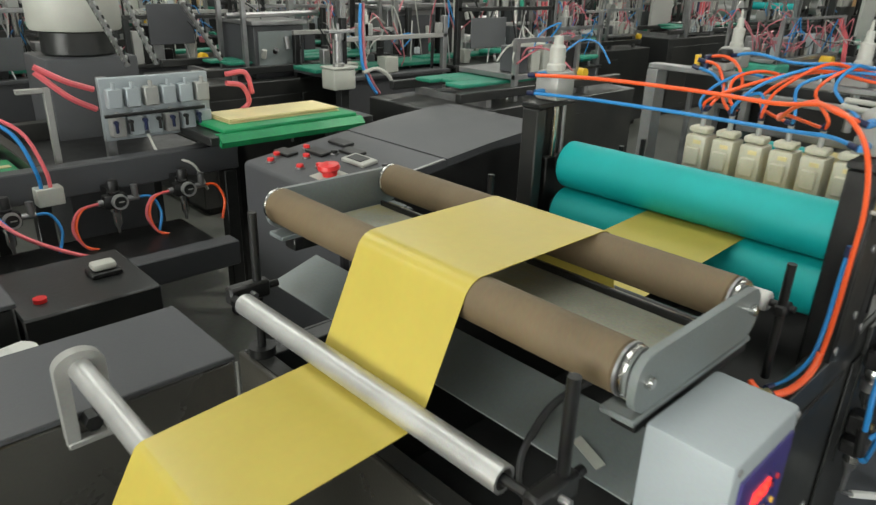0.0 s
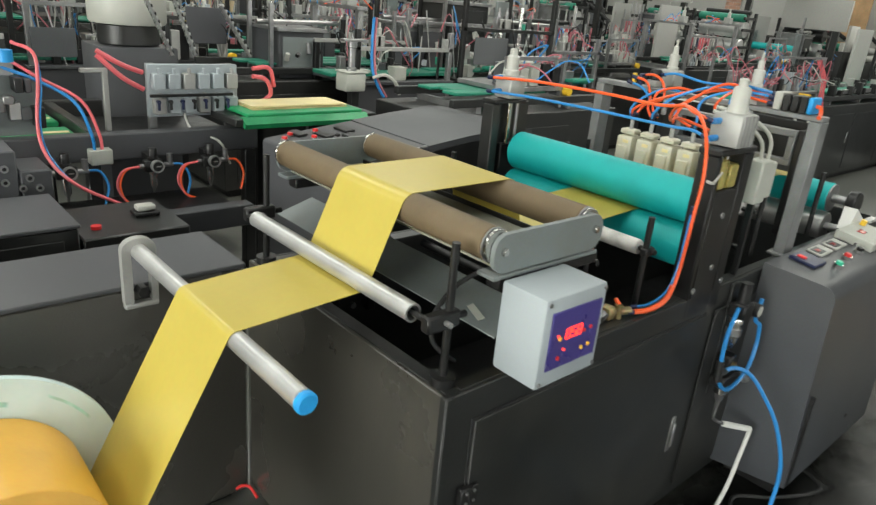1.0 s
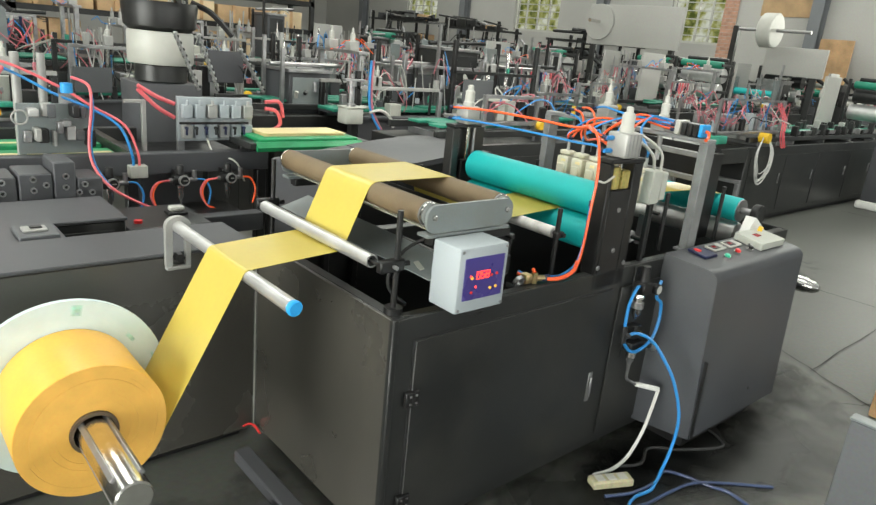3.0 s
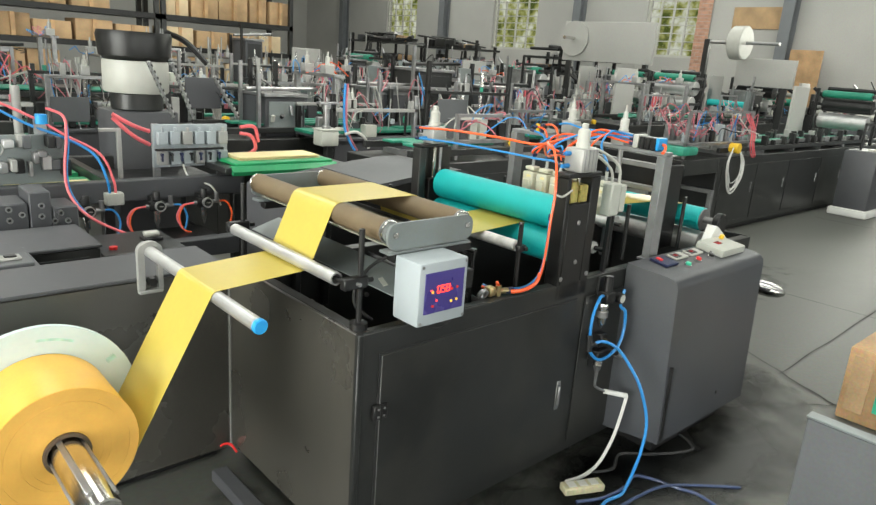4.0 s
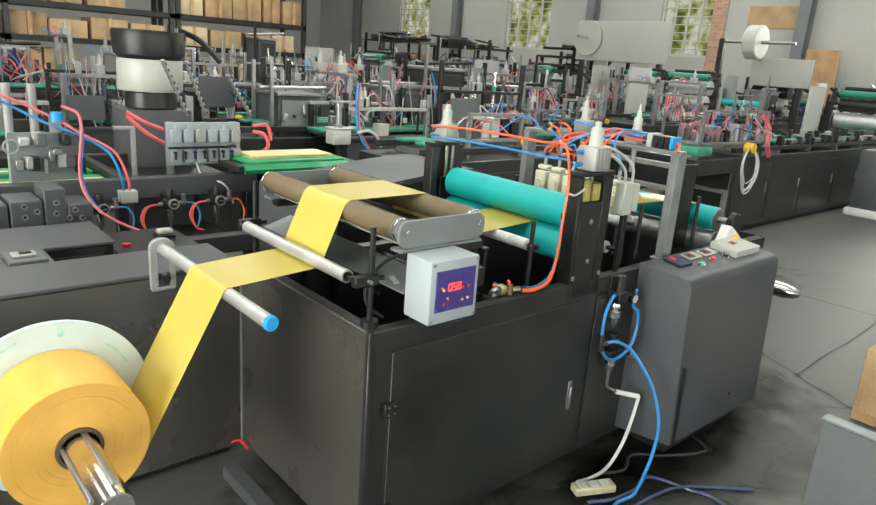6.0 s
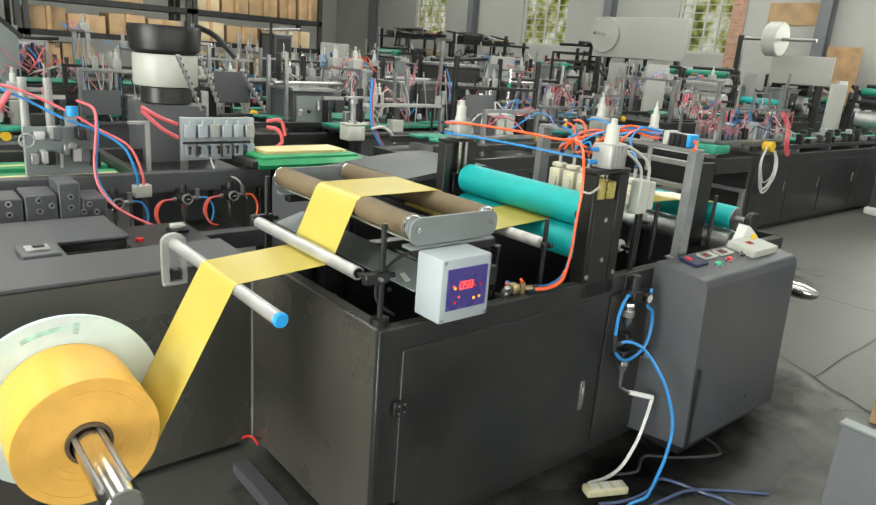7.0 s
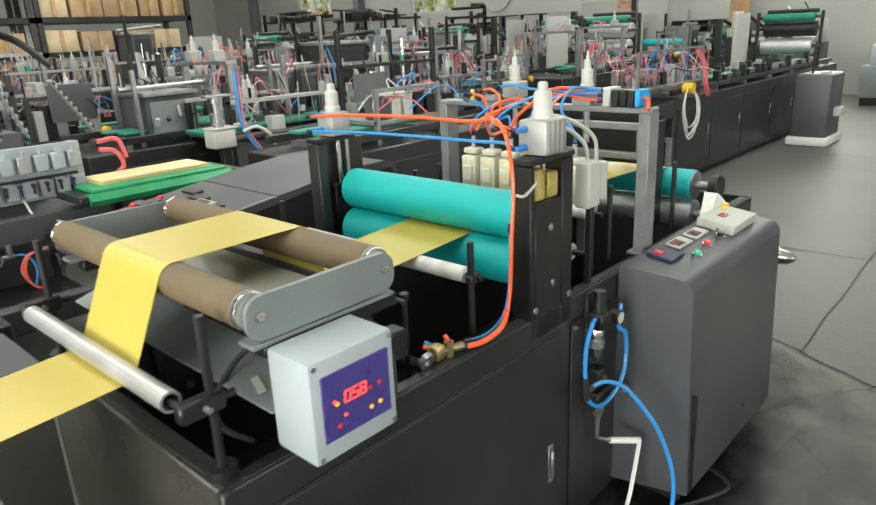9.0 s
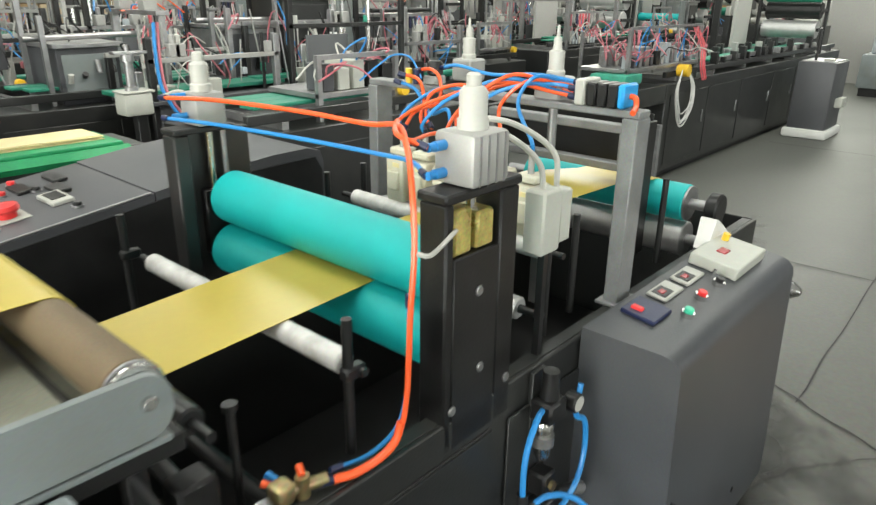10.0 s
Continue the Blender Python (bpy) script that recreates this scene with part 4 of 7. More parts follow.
part("knob", G().cyl(tilt @ Vector((0.0975, -0.01, 0.05)), tilt @ Vector((0.115, -0.01, 0.05)), 0.012, seg=14, bev=0.003), M_WHITE, case)
part("bracket", G().box((0.77, 0.325, 0.85), (0.80, 0.345, 1.0)), M_STEEL, cb)
ca = thing("sensor_cable", (0.9, 0.3, 0.9), "black cable looping from the counter box", "cable")
part("cable", G().tube([(0.80, 0.27, 0.888), (0.82, 0.26, 0.862), (0.90, 0.27, 0.855), (0.955, 0.29, 0.90), (0.98, 0.33, 0.98), (0.96, 0.38, 1.05)], 0.005).tube([(0.76, 0.27, 0.888), (0.77, 0.26, 0.86), (0.84, 0.265, 0.84), (0.93, 0.29, 0.86)], 0.004), M_RUBBER, ca)

# ---- yellow film: roll and web ----
RX, RZ, RR = -0.165, 0.565, 0.187
film_roll = thing("film_roll", (RX, 0.76, RZ), "orange-yellow plastic film roll on a chromed shaft", "film roll")
part("wound_film", G().pipe((RX, 0.628, RZ), (RX, 0.885, RZ), RR, 0.06, 64), M_ROLL, film_roll)
g = G()
r0 = 0.0615
for k, w in enumerate((0.030, 0.020, 0.039, 0.011, 0.025)):
    g.pipe((RX, 0.6265 - 0.0005 * ((k * 7) % 3), RZ), (RX, 0.629, RZ), r0 + w - 0.0003, r0, 72)
    r0 += w
part("cut_edge", g, M_ROLLEDGE, film_roll, "layered cut edge of the film")
part("core", G().pipe((RX, 0.618, RZ), (RX, 0.90, RZ), 0.0605, 0.051, 32), M_CORE, film_roll)
flange = part("flange", G().pipe((RX, 0.888, RZ), (RX, 0.905, RZ), 0.272, 0.061, 72), M_DISC, film_roll, "white board disc with faded green print")
for a0, a1, r0, r1 in ((-16, 14, 0.228, 0.243), (18, 22, 0.215, 0.25), (95, 101, 0.225, 0.258), (140, 148, 0.21, 0.222), (165, 190, 0.24, 0.246), (215, 219, 0.225, 0.258), (250, 275, 0.226, 0.234), (305, 309, 0.22, 0.25)):
    vs = []
    n = 8
    for k in range(n + 1):
        a = radians(a0 + (a1 - a0) * k / n)
        vs += [(RX + r0 * math.sin(a), 0.8872, RZ + r0 * math.cos(a)), (RX + r1 * math.sin(a), 0.8872, RZ + r1 * math.cos(a))]
    part("print_mark", G().add(vs, [(2 * k, 2 * k + 1, 2 * k + 3, 2 * k + 2) for k in range(n)]), M_PRINT, flange)
shaft = part("shaft", G().cyl((RX, 0.30, RZ), (RX, 1.19, RZ), 0.0445, seg=32, bev=0.004), M_CHROME, film_roll, "chromed air shaft with gripping strips")
for k in range(4):
    a = radians(45 + 90 * k)
    part("strip", G().box((-0.008, -0.40, 0.0425), (0.008, 0.12, 0.050), 0.002, Matrix.Translation((RX, 0.75, RZ)) @ Matrix.Rotation(a, 4, "Y")), M_STEEL, shaft)


def belt(circles, n=8):
    """The line of a web round circles (x, z, r, sense), sense +1 counter-clockwise."""
    pts = []
    for (x0, z0, r0, s0), (x1, z1, r1, s1) in zip(circles, circles[1:]):
        d = Vector((x1 - x0, z1 - z0))
        L = d.length
        a = math.atan2(d.y, d.x)
        b = math.asin(max(-1, min(1, (s0 * r0 - s1 * r1) / L)))
        nrm = a + b
        # the normal that points from the line to the left
        nx, nz = -math.sin(nrm), math.cos(nrm)
        pts.append(((x0 - s0 * r0 * nx, z0 - s0 * r0 * nz), (x1 - s1 * r1 * nx, z1 - s1 * r1 * nz)))
    out = [pts[0][0]]
    for i, (p, q) in enumerate(pts):
        out.append(q)
        if i + 1 < len(pts):
            x, z, r, s = circles[i + 1]
            a0 = math.atan2(q[1] - z, q[0] - x)
            a1 = math.atan2(pts[i + 1][0][1] - z, pts[i + 1][0][0] - x)
            while s > 0 and a1 < a0:
                a1 += 2 * math.pi
            while s < 0 and a1 > a0:
                a1 -= 2 * math.pi
            for k in range(1, n + 1):
                a = a0 + (a1 - a0) * k / n
                out.append((x + r * math.cos(a), z + r * math.sin(a)))
    return out


def web(line, ya, yb, material, t=0.0012):
    """A film along a line in x and z, its edges moving from ya to yb."""
    L = [0]
    for a, b in zip(line, line[1:]):
        L.append(L[-1] + math.dist(a, b))
    g, vs = G(), []
    cols = 7
    for i, (x, z) in enumerate(line):
        u = L[i] / L[-1]
        y0, y1 = ya[0] + (yb[0] - ya[0]) * u, ya[1] + (yb[1] - ya[1]) * u
        a, b = line[max(0, i - 1)], line[min(len(line) - 1, i + 1)]
        d = Vector((b[0] - a[0], b[1] - a[1])).normalized()
        nx, nz = -d.y * t, d.x * t
        vs += [(x, y0 + (y1 - y0) * k / cols, z) for k in range(cols + 1)] + [(x + nx, y0 + (y1 - y0) * k / cols, z + nz) for k in range(cols + 1)]
    w = 2 * (cols + 1)
    fs = []
    for i in range(len(line) - 1):
        for k in range(cols):
            a = i * w + k
            fs += [(a, a + 1, a + w + 1, a + w), (a + cols + 1, a + w + cols + 1, a + w + cols + 2, a + cols + 2)]
        fs += [(i * w, i * w + w, i * w + w + cols + 1, i * w + cols + 1), (i * w + cols, i * w + cols + cols + 1, i * w + w + cols + cols + 1, i * w + w + cols)]
    return g.add(vs, fs)


line = belt([(RX, RZ, RR + 0.001, 1), (*BAR1, 0.0215, -1), (*BAR2, 0.0235, 1), (*BROWN1, 0.038, -1), (*BROWN2, 0.038, -1), (1.075, 1.03, 0.024, 1), (NIP_X, NIP_Z - 0.02, 0.02, -1)])
fine = []
for a, b in zip(line, line[1:]):
    n = max(1, int(math.dist(a, b) / 0.05))
    fine += [(a[0] + (b[0] - a[0]) * k / n, a[1] + (b[1] - a[1]) * k / n) for k in range(n)]
fine.append(line[-1])
film = thing("film_web", (0.8, 0.74, 1.19), "yellow plastic film web running over the rollers", "plastic film")
part("film", web(fine, (0.635, 0.890), (0.59, 0.85), M_WEB), M_WEB, film)
part("film_after_nip", web([(NIP_X, NIP_Z), (1.7, NIP_Z), (1.85, NIP_Z - 0.005), (2.0, NIP_Z - 0.004), (2.3, 1.05), (2.6, 1.04), (2.82, 1.008), (2.89, 1.004), (2.94, 0.995)], (0.59, 0.85), (0.59, 0.85), M_WEB), M_WEB, film)

# ---- operator's panel cabinet ----
pan = thing("control_cabinet", (2.5, 0.25, 0), "grey steel control cabinet with switches on its sloping top", "control cabinet")
out = [(0.078, 0.085), (0.104, 0.80), (0.108, 0.822), (0.124, 0.840), (0.15, 0.848), (0.325, 0.872), (0.325, 0.085)]
g = G().prism(out, 1.978, 2.858, "x")
g.v = [(x + (0.25 * (0.325 - y) if x < 2 else 0), y, z) for x, y, z in g.v]
part("cabinet_body", g, M_CABINET, pan)
part("cabinet_base", G().box((2.10, 0.13, 0.0), (2.70, 0.31, 0.085)), M_BLACK, pan)


def on_top(y):
    return 0.848 + (y - 0.15) * (0.024 / 0.175)


def top_box(name, x, y, w, d, h, material, parent, label=""):
    z = on_top(y)
    mm = Matrix.Translation((x, y, z)) @ pose(0, 0, 0, 7.8, 0, 0)
    return part(name, G().box((-w / 2, -d / 2, 0.0), (w / 2, d / 2, h), 0.003, mm), material, parent, label)


top_box("rocker_switch", 2.17, 0.26, 0.10, 0.09, 0.012, M_NAVY, pan, "dark power switch plate")
top_box("rocker", 2.15, 0.275, 0.02, 0.03, 0.018, M_REDB, pan)
for x in (2.31, 2.45):
    d = top_box("meter", x, 0.275, 0.11, 0.055, 0.01, M_WHITE, pan, "white meter with a dark red display")
    top_box("display", x - 0.018, 0.275, 0.058, 0.042, 0.012, M_BLACK, d)
    top_box("figures", x - 0.022, 0.275, 0.03, 0.02, 0.0135, M_DISPLAY, d)
for x, y, mm in ((2.24, 0.185, M_GREENB), (2.36, 0.2, M_REDB), (2.48, 0.2, M_BLACK), (2.56, 0.235, M_BLACK)):
    z = on_top(y)
    b = part("button", G().cyl((x, y, z), (x, y - 0.003, z + 0.014), 0.016, seg=16), M_CHROME, pan)
    part("button_cap", G().cyl((x, y - 0.003, z + 0.013), (x, y - 0.006, z + 0.024), 0.012, seg=16, bev=0.002), mm, b)
inv = top_box("drive_unit", 2.66, 0.245, 0.23, 0.14, 0.035, M_WHITE2, pan, "white drive unit with small red display")
top_box("drive_display", 2.64, 0.255, 0.045, 0.03, 0.038, M_DISPLAY, inv)
part("drive_knob", G().cyl((2.73, 0.28, 0.900), (2.73, 0.275, 0.922), 0.011, seg=16), M_YELL, inv, "yellow knob")
tp = thing("paper_wad", (2.76, 0.29, 0.885), "crumpled white paper leaning on the drive unit", "paper")
g = G().prism([(2.65, 0.882), (2.69, 0.918), (2.725, 0.958), (2.752, 0.950), (2.79, 0.925), (2.84, 0.884)], 0.300, 0.345)
g.v = [(x + 0.012 * noise.noise((x * 40, y * 40, z * 40)), y + 0.014 * noise.noise((x * 40 + 9, y * 40, z * 40)) + (z - 0.882) * 0.2, z) for x, y, z in g.v]
part("paper", g, M_PAPER, tp)
part("slit", G().prism([(2.052, 0.09), (2.078, 0.09), (2.066, 0.45), (2.060, 0.45)], 0.076, 0.100), M_BLACK, pan)
part("panel_screw", G().cyl((2.553, 0.090, 0.193), (2.553, 0.078, 0.193), 0.009, seg=12), M_BLACK, pan)
# shaft end beyond the cabinet
se = thing("rewind_shaft", (3.4, 0.5, 0.5), "polished steel rewind shaft with a tapered end", "shaft")
part("shaft", G().lathe([(0.045, 0), (0.045, 0.80), (0.038, 0.815), (0.034, 0.845), (0.015, 0.875), (0.0, 0.88)], (3.52, 1.08, 0.49), (3.52, 0, 0.49), 28), M_POLISH, se)
part("bearing_block", G().box((3.42, 0.75, 0.40), (3.62, 0.85, 0.60), 0.01).box((3.44, 0.76, 0), (3.60, 0.84, 0.40)), M_DARK, se)

# ---- air treatment unit and hoses on the side ----
fr = thing("air_regulator", (1.78, 0.30, 0.65), "air filter regulator with blue hose coil on machine side", "air regulator")
part("mount_plate", G().box((1.775, 0.318, 0.44), (1.825, 0.329, 0.84), 0.002), M_DARK, fr)
part("elbow", G().cyl((1.668, 0.258, 0.63), (1.668, 0.252, 0.56), 0.012, seg=12).cyl((1.668, 0.252, 0.585), (1.70, 0.25, 0.585), 0.011, seg=12), M_BLACK, fr)
part("collar", G().cyl((1.785, 0.29, 0.70), (1.785, 0.29, 0.675), 0.025, seg=16), M_STEEL, fr)
part("collar", G().cyl((1.80, 0.285, 0.475), (1.80, 0.285, 0.455), 0.021, seg=16), M_CHROME, fr)
part("link_body", G().box((1.77, 0.268, 0.54), (1.82, 0.315, 0.60), 0.006), M_BLACK, fr)
part("brass_plug", G().cyl((1.795, 0.268, 0.57), (1.795, 0.258, 0.57), 0.012, seg=6), M_BRASS, fr)
part("regulator_body", G().box((1.765, 0.262, 0.735), (1.83, 0.317, 0.785), 0.006).cyl((1.80, 0.29, 0.785), (1.80, 0.29, 0.85), 0.021, 0.018), M_BLACK, fr)
part("gauge", G().cyl((1.875, 0.29, 0.745), (1.875, 0.258, 0.745), 0.023, bev=0.003).cyl((1.83, 0.285, 0.745), (1.875, 0.285, 0.745), 0.008), M_BLACK, fr)
part("gauge_face", G().cyl((1.875, 0.2585, 0.745), (1.875, 0.2572, 0.745), 0.018), M_WHITE, fr)
part("filter_bowl", G().lathe([(0.02, 0), (0.023, 0.008), (0.023, 0.018), (0.018, 0.022), (0.018, 0.085), (0.012, 0.098), (0.006, 0.11)], (1.785, 0.29, 0.735), (1.785, 0.29, 0.5), 18), M_CHROME, fr)
part("lower_body", G().box((1.76, 0.265, 0.485), (1.85, 0.315, 0.525), 0.006).cyl((1.85, 0.29, 0.505), (1.93, 0.28, 0.475), 0.012), M_BLACK, fr)
part("lower_fitting", G().cyl((1.925, 0.282, 0.477), (1.955, 0.275, 0.462), 0.016, seg=12), M_STEEL, fr)
part("water_bowl", G().lathe([(0.016, 0), (0.019, 0.006), (0.015, 0.012), (0.015, 0.05), (0.008, 0.065), (0.006, 0.12)], (1.80, 0.285, 0.485), (1.80, 0.285, 0.3), 18), M_STEEL, fr)
ho = thing("air_hose", (1.8, 0.25, 0.6), "bright blue air hose coiled round the regulator", "hose", "floor hoses")
part("tube", G().tube([(1.77, 0.285, 0.77), (1.725, 0.27, 0.775), (1.68, 0.262, 0.72), (1.665, 0.255, 0.64), (1.675, 0.25, 0.56), (1.73, 0.248, 0.51), (1.80, 0.25, 0.50), (1.88, 0.252, 0.53), (1.92, 0.258, 0.60), (1.915, 0.262, 0.68), (1.885, 0.27, 0.71), (1.90, 0.272, 0.78)], 0.0068), M_BLUE, ho)
ho = thing("air_hose", (1.9, 0.2, 0.0), "blue air hose running down to the floor", "hose", "floor hoses")
part("tube", G().tube([(1.67, 0.252, 0.585), (1.74, 0.24, 0.59), (1.81, 0.21, 0.555), (1.855, 0.165, 0.48), (1.885, 0.115, 0.385), (1.895, 0.07, 0.25), (1.862, 0.055, 0.13), (1.81, 0.05, 0.04), (1.75, 0.035, 0.012), (1.69, 0.02, 0.008), (1.60, 0.03, 0.008), (1.52, 0.0, 0.008), (1.50, -0.1, 0.008)], 0.0068), M_BLUE, ho)
ho = thing("power_cable", (1.8, 0.2, 0.0), "dark blue cable coiled on the concrete floor", "cable")
part("tube", G().tube([(1.50, 0.10, 0.008), (1.62, 0.05, 0.008), (1.76, 0.04, 0.008), (1.85, 0.06, 0.010), (1.90, 0.0, 0.008), (1.93, -0.10, 0.008), (1.96, -0.19, 0.008), (1.90, -0.36, 0.008), (1.70, -0.40, 0.008)], 0.007).tube([(1.48, 0.02, 0.008), (1.60, -0.02, 0.008), (1.74, -0.03, 0.008), (1.88, -0.06, 0.016), (2.02, -0.14, 0.008), (2.16, -0.26, 0.008)], 0.0065), mat("dark_blue_cable", (0.03, 0.05, 0.12), 0.4), ho)
bc = thing("power_cable", (2.2, 0.1, 0.0), "black cable lying on the floor under the cabinet", "cable")
part("tube", G().tube([(1.70, 0.20, 0.008), (1.82, 0.15, 0.008), (1.95, 0.20, 0.008), (2.06, 0.12, 0.008), (2.18, 0.05, 0.008), (2.27, 0.02, 0.008), (2.32, 0.06, 0.008), (2.36, 0.16, 0.008)], 0.007), M_RUBBER, bc)
wc = thing("white_cable", (1.8, 0.2, 0.0), "white power cable with a plug hanging from the machine", "cable")
part("tube", G().tube([(1.950, 0.211, 0.293), (1.925, 0.212, 0.189), (1.870, 0.204, 0.100), (1.780, 0.197, 0.026), (1.670, 0.191, 0.012), (1.570, 0.208, 0.012)], 0.0075), M_PAPER, wc)
part("clip", G().tube([(1.860, 0.271, 0.316), (1.950, 0.211, 0.293)], 0.011, 8, 2), M_PAPER, wc)
part("lead", G().tube([(1.80, 0.285, 0.37), (1.81, 0.285, 0.345), (1.860, 0.271, 0.316)], 0.006), M_STEEL, wc)
so = thing("power_socket", (1.63, 0.15, 0.0), "worn cream power socket lying on the floor", "power socket")
part("block", G().box((-0.09, -0.03, 0), (0.09, 0.03, 0.035), 0.006, Matrix.Translation((1.59, 0.14, 0.001)) @ pose(0, 0, 0, 0, 0, -25)), mat("cream_plastic", (0.42, 0.39, 0.25), 0.55, dirt_sheen=(0.12, 0.11, 0.08), dirt_sheen_amount=0.7), so)
for k in range(3):
    part("socket_face", G().box((-0.07 + 0.05 * k, -0.02, 0.035), (-0.035 + 0.05 * k, 0.02, 0.038), 0.001, Matrix.Translation((1.59, 0.14, 0.001)) @ pose(0, 0, 0, 0, 0, -25)), M_WHITE, so)

# grey cabinet and wooden crate at the aisle
gc = thing("grey_panel_stand", (2.05, -0.95, 0), "grey metal guard panel standing in the aisle", "panel")
part("sheet", G().box((2.00, -1.45, 0.0), (2.03, -0.49, 0.50), 0.004), M_PANEL, gc)
part("edge_fold", G().box((1.995, -1.45, 0.50), (2.05, -0.485, 0.51), 0.003), M_LIGHT, gc)
part("foot", G().box((2.031, -1.3, 0.0), (2.10, -1.2, 0.03)), M_PANEL, gc)
cbx = thing("carton", (3.45, -0.6, 0.0), "worn brown carton with faded print on the floor", "carton")
part("carton_body", G().box((3.25, -0.95, 0.001), (3.65, -0.26, 0.40), 0.012), M_WOOD, cbx)
for k, mm in enumerate((M_CARD, M_GREENB, M_BRICK, M_CARD)):
    part("print_band", G().box((3.245, -0.38 - 0.13 * k, 0.06 + 0.03 * k), (3.249, -0.29 - 0.13 * k, 0.36), 0), mm, cbx)
rt = thing("red_cable_tie", (0.52, 1.06, 0.05), "red plastic tie lying beside the frame foot", "tie")
part("tie", G().tube([(0.515, 1.185, 0.058), (0.535, 1.18, 0.066), (0.553, 1.165, 0.062), (0.556, 1.12, 0.05)], 0.005, 6), M_REDB, rt)


def stain_shade(x, y, rx, ry, seed):
    """An oily patch on the floor with ragged, thin edges; its dark also stands in for shade."""
    m = bpy.data.materials.new("oil_and_shade")
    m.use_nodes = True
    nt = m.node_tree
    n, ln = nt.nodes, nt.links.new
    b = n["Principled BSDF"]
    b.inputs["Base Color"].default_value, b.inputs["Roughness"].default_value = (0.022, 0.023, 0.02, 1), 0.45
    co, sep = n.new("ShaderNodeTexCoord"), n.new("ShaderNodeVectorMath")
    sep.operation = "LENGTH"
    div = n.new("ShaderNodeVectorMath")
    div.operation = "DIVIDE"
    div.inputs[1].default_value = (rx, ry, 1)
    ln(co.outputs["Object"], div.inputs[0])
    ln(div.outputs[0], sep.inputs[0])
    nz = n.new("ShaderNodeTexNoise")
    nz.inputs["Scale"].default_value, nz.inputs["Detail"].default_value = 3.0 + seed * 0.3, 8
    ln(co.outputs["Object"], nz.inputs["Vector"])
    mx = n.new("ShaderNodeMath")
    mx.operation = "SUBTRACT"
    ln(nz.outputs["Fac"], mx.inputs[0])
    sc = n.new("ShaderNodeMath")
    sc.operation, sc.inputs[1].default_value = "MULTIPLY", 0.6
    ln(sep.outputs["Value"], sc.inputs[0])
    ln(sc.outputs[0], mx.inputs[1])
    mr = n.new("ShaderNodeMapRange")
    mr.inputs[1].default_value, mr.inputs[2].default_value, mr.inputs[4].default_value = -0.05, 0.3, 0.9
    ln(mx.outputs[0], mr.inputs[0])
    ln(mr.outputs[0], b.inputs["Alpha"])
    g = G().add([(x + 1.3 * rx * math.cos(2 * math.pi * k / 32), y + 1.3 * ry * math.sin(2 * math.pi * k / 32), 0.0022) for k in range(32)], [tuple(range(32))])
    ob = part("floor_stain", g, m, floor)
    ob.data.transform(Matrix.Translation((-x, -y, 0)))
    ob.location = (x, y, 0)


# The first four paint the machine's floor shadow together with oil.
stain_shade(2.2, 0.0, 1.1, 0.5, 1)
stain_shade(3.0, 0.25, 0.6, 0.35, 2)
stain_shade(2.05, 0.16, 0.75, 0.34, 7)
stain_shade(1.5, 0.18, 0.8, 0.25, 6)
stain_shade(1.2, -0.5, 0.8, 0.4, 3)
stain_shade(4.6, 1.3, 1.5, 0.5, 4)
stain_shade(0.0, 0.6, 0.7, 0.5, 5)

# ---- the neighbouring machine on the far side ----
nb = thing("unwind_cabinet", (-0.6, 1.35, 0), "dark grey steel cabinet with a flat dusty top", "cabinet")
part("cabinet_body", G().box((-3.2, 1.202, 0.03), (0.565, 1.50, 0.818), 0.005), M_HAZED, nb)
part("cabinet_top", G().box((-3.205, 1.20, 0.819), (0.567, 1.51, 0.832), 0.003), M_MID, nb)
# Pale strip paints the light that shows through the gap between cabinets.
part("seam_strip", G().box((0.566, 1.196, 0.03), (0.5695, 1.2015, 0.815)), M_ALUW, nb, "pale strip standing for light through the seam")
part("plinth", G().box((-3.15, 1.23, 0), (0.52, 1.48, 0.03)), M_BLACK, nb)
jb = thing("junction_box", (0.42, 2.05, 0), "dark grey junction box with a red lamp on top", "box")
part("box_body", G().box((0.31, 1.88, 0.0), (0.68, 2.25, 0.72), 0.006), M_DARK, jb)
lb = thing("low_cabinet", (0.0, 2.05, 0), "dark grey steel cabinet standing beside the junction box", "cabinet")
part("cabinet_body", G().box((-2.4, 1.88, 0.0), (0.30, 2.27, 0.765), 0.006), M_DARK, lb)
part("cabinet_top", G().box((-2.405, 1.875, 0.766), (0.305, 2.275, 0.78), 0.003), M_MID, lb)
part("door", G().box((-1.2, 1.873, 0.08), (0.25, 1.879, 0.73), 0.002), M_DARK, lb)
part("lamp_button", G().cyl((0.38, 1.98, 0.72), (0.38, 1.98, 0.732), 0.018), M_REDB, jb)
pk = thing("white_switch", (0.52, 2.08, 0.742), "white switch with a black base on the box", "switch")
part("base", G().box((0.535, 2.03, 0.721), (0.625, 2.10, 0.738), 0.004), M_BLACK, pk)
part("rocker", G().box((0.545, 2.04, 0.738), (0.615, 2.09, 0.762), 0.010), M_WHITE, pk)
pb = thing("paper_wad", (0.25, 1.70, 0.66), "crumpled white paper wad lying beside the cabinet", "paper")
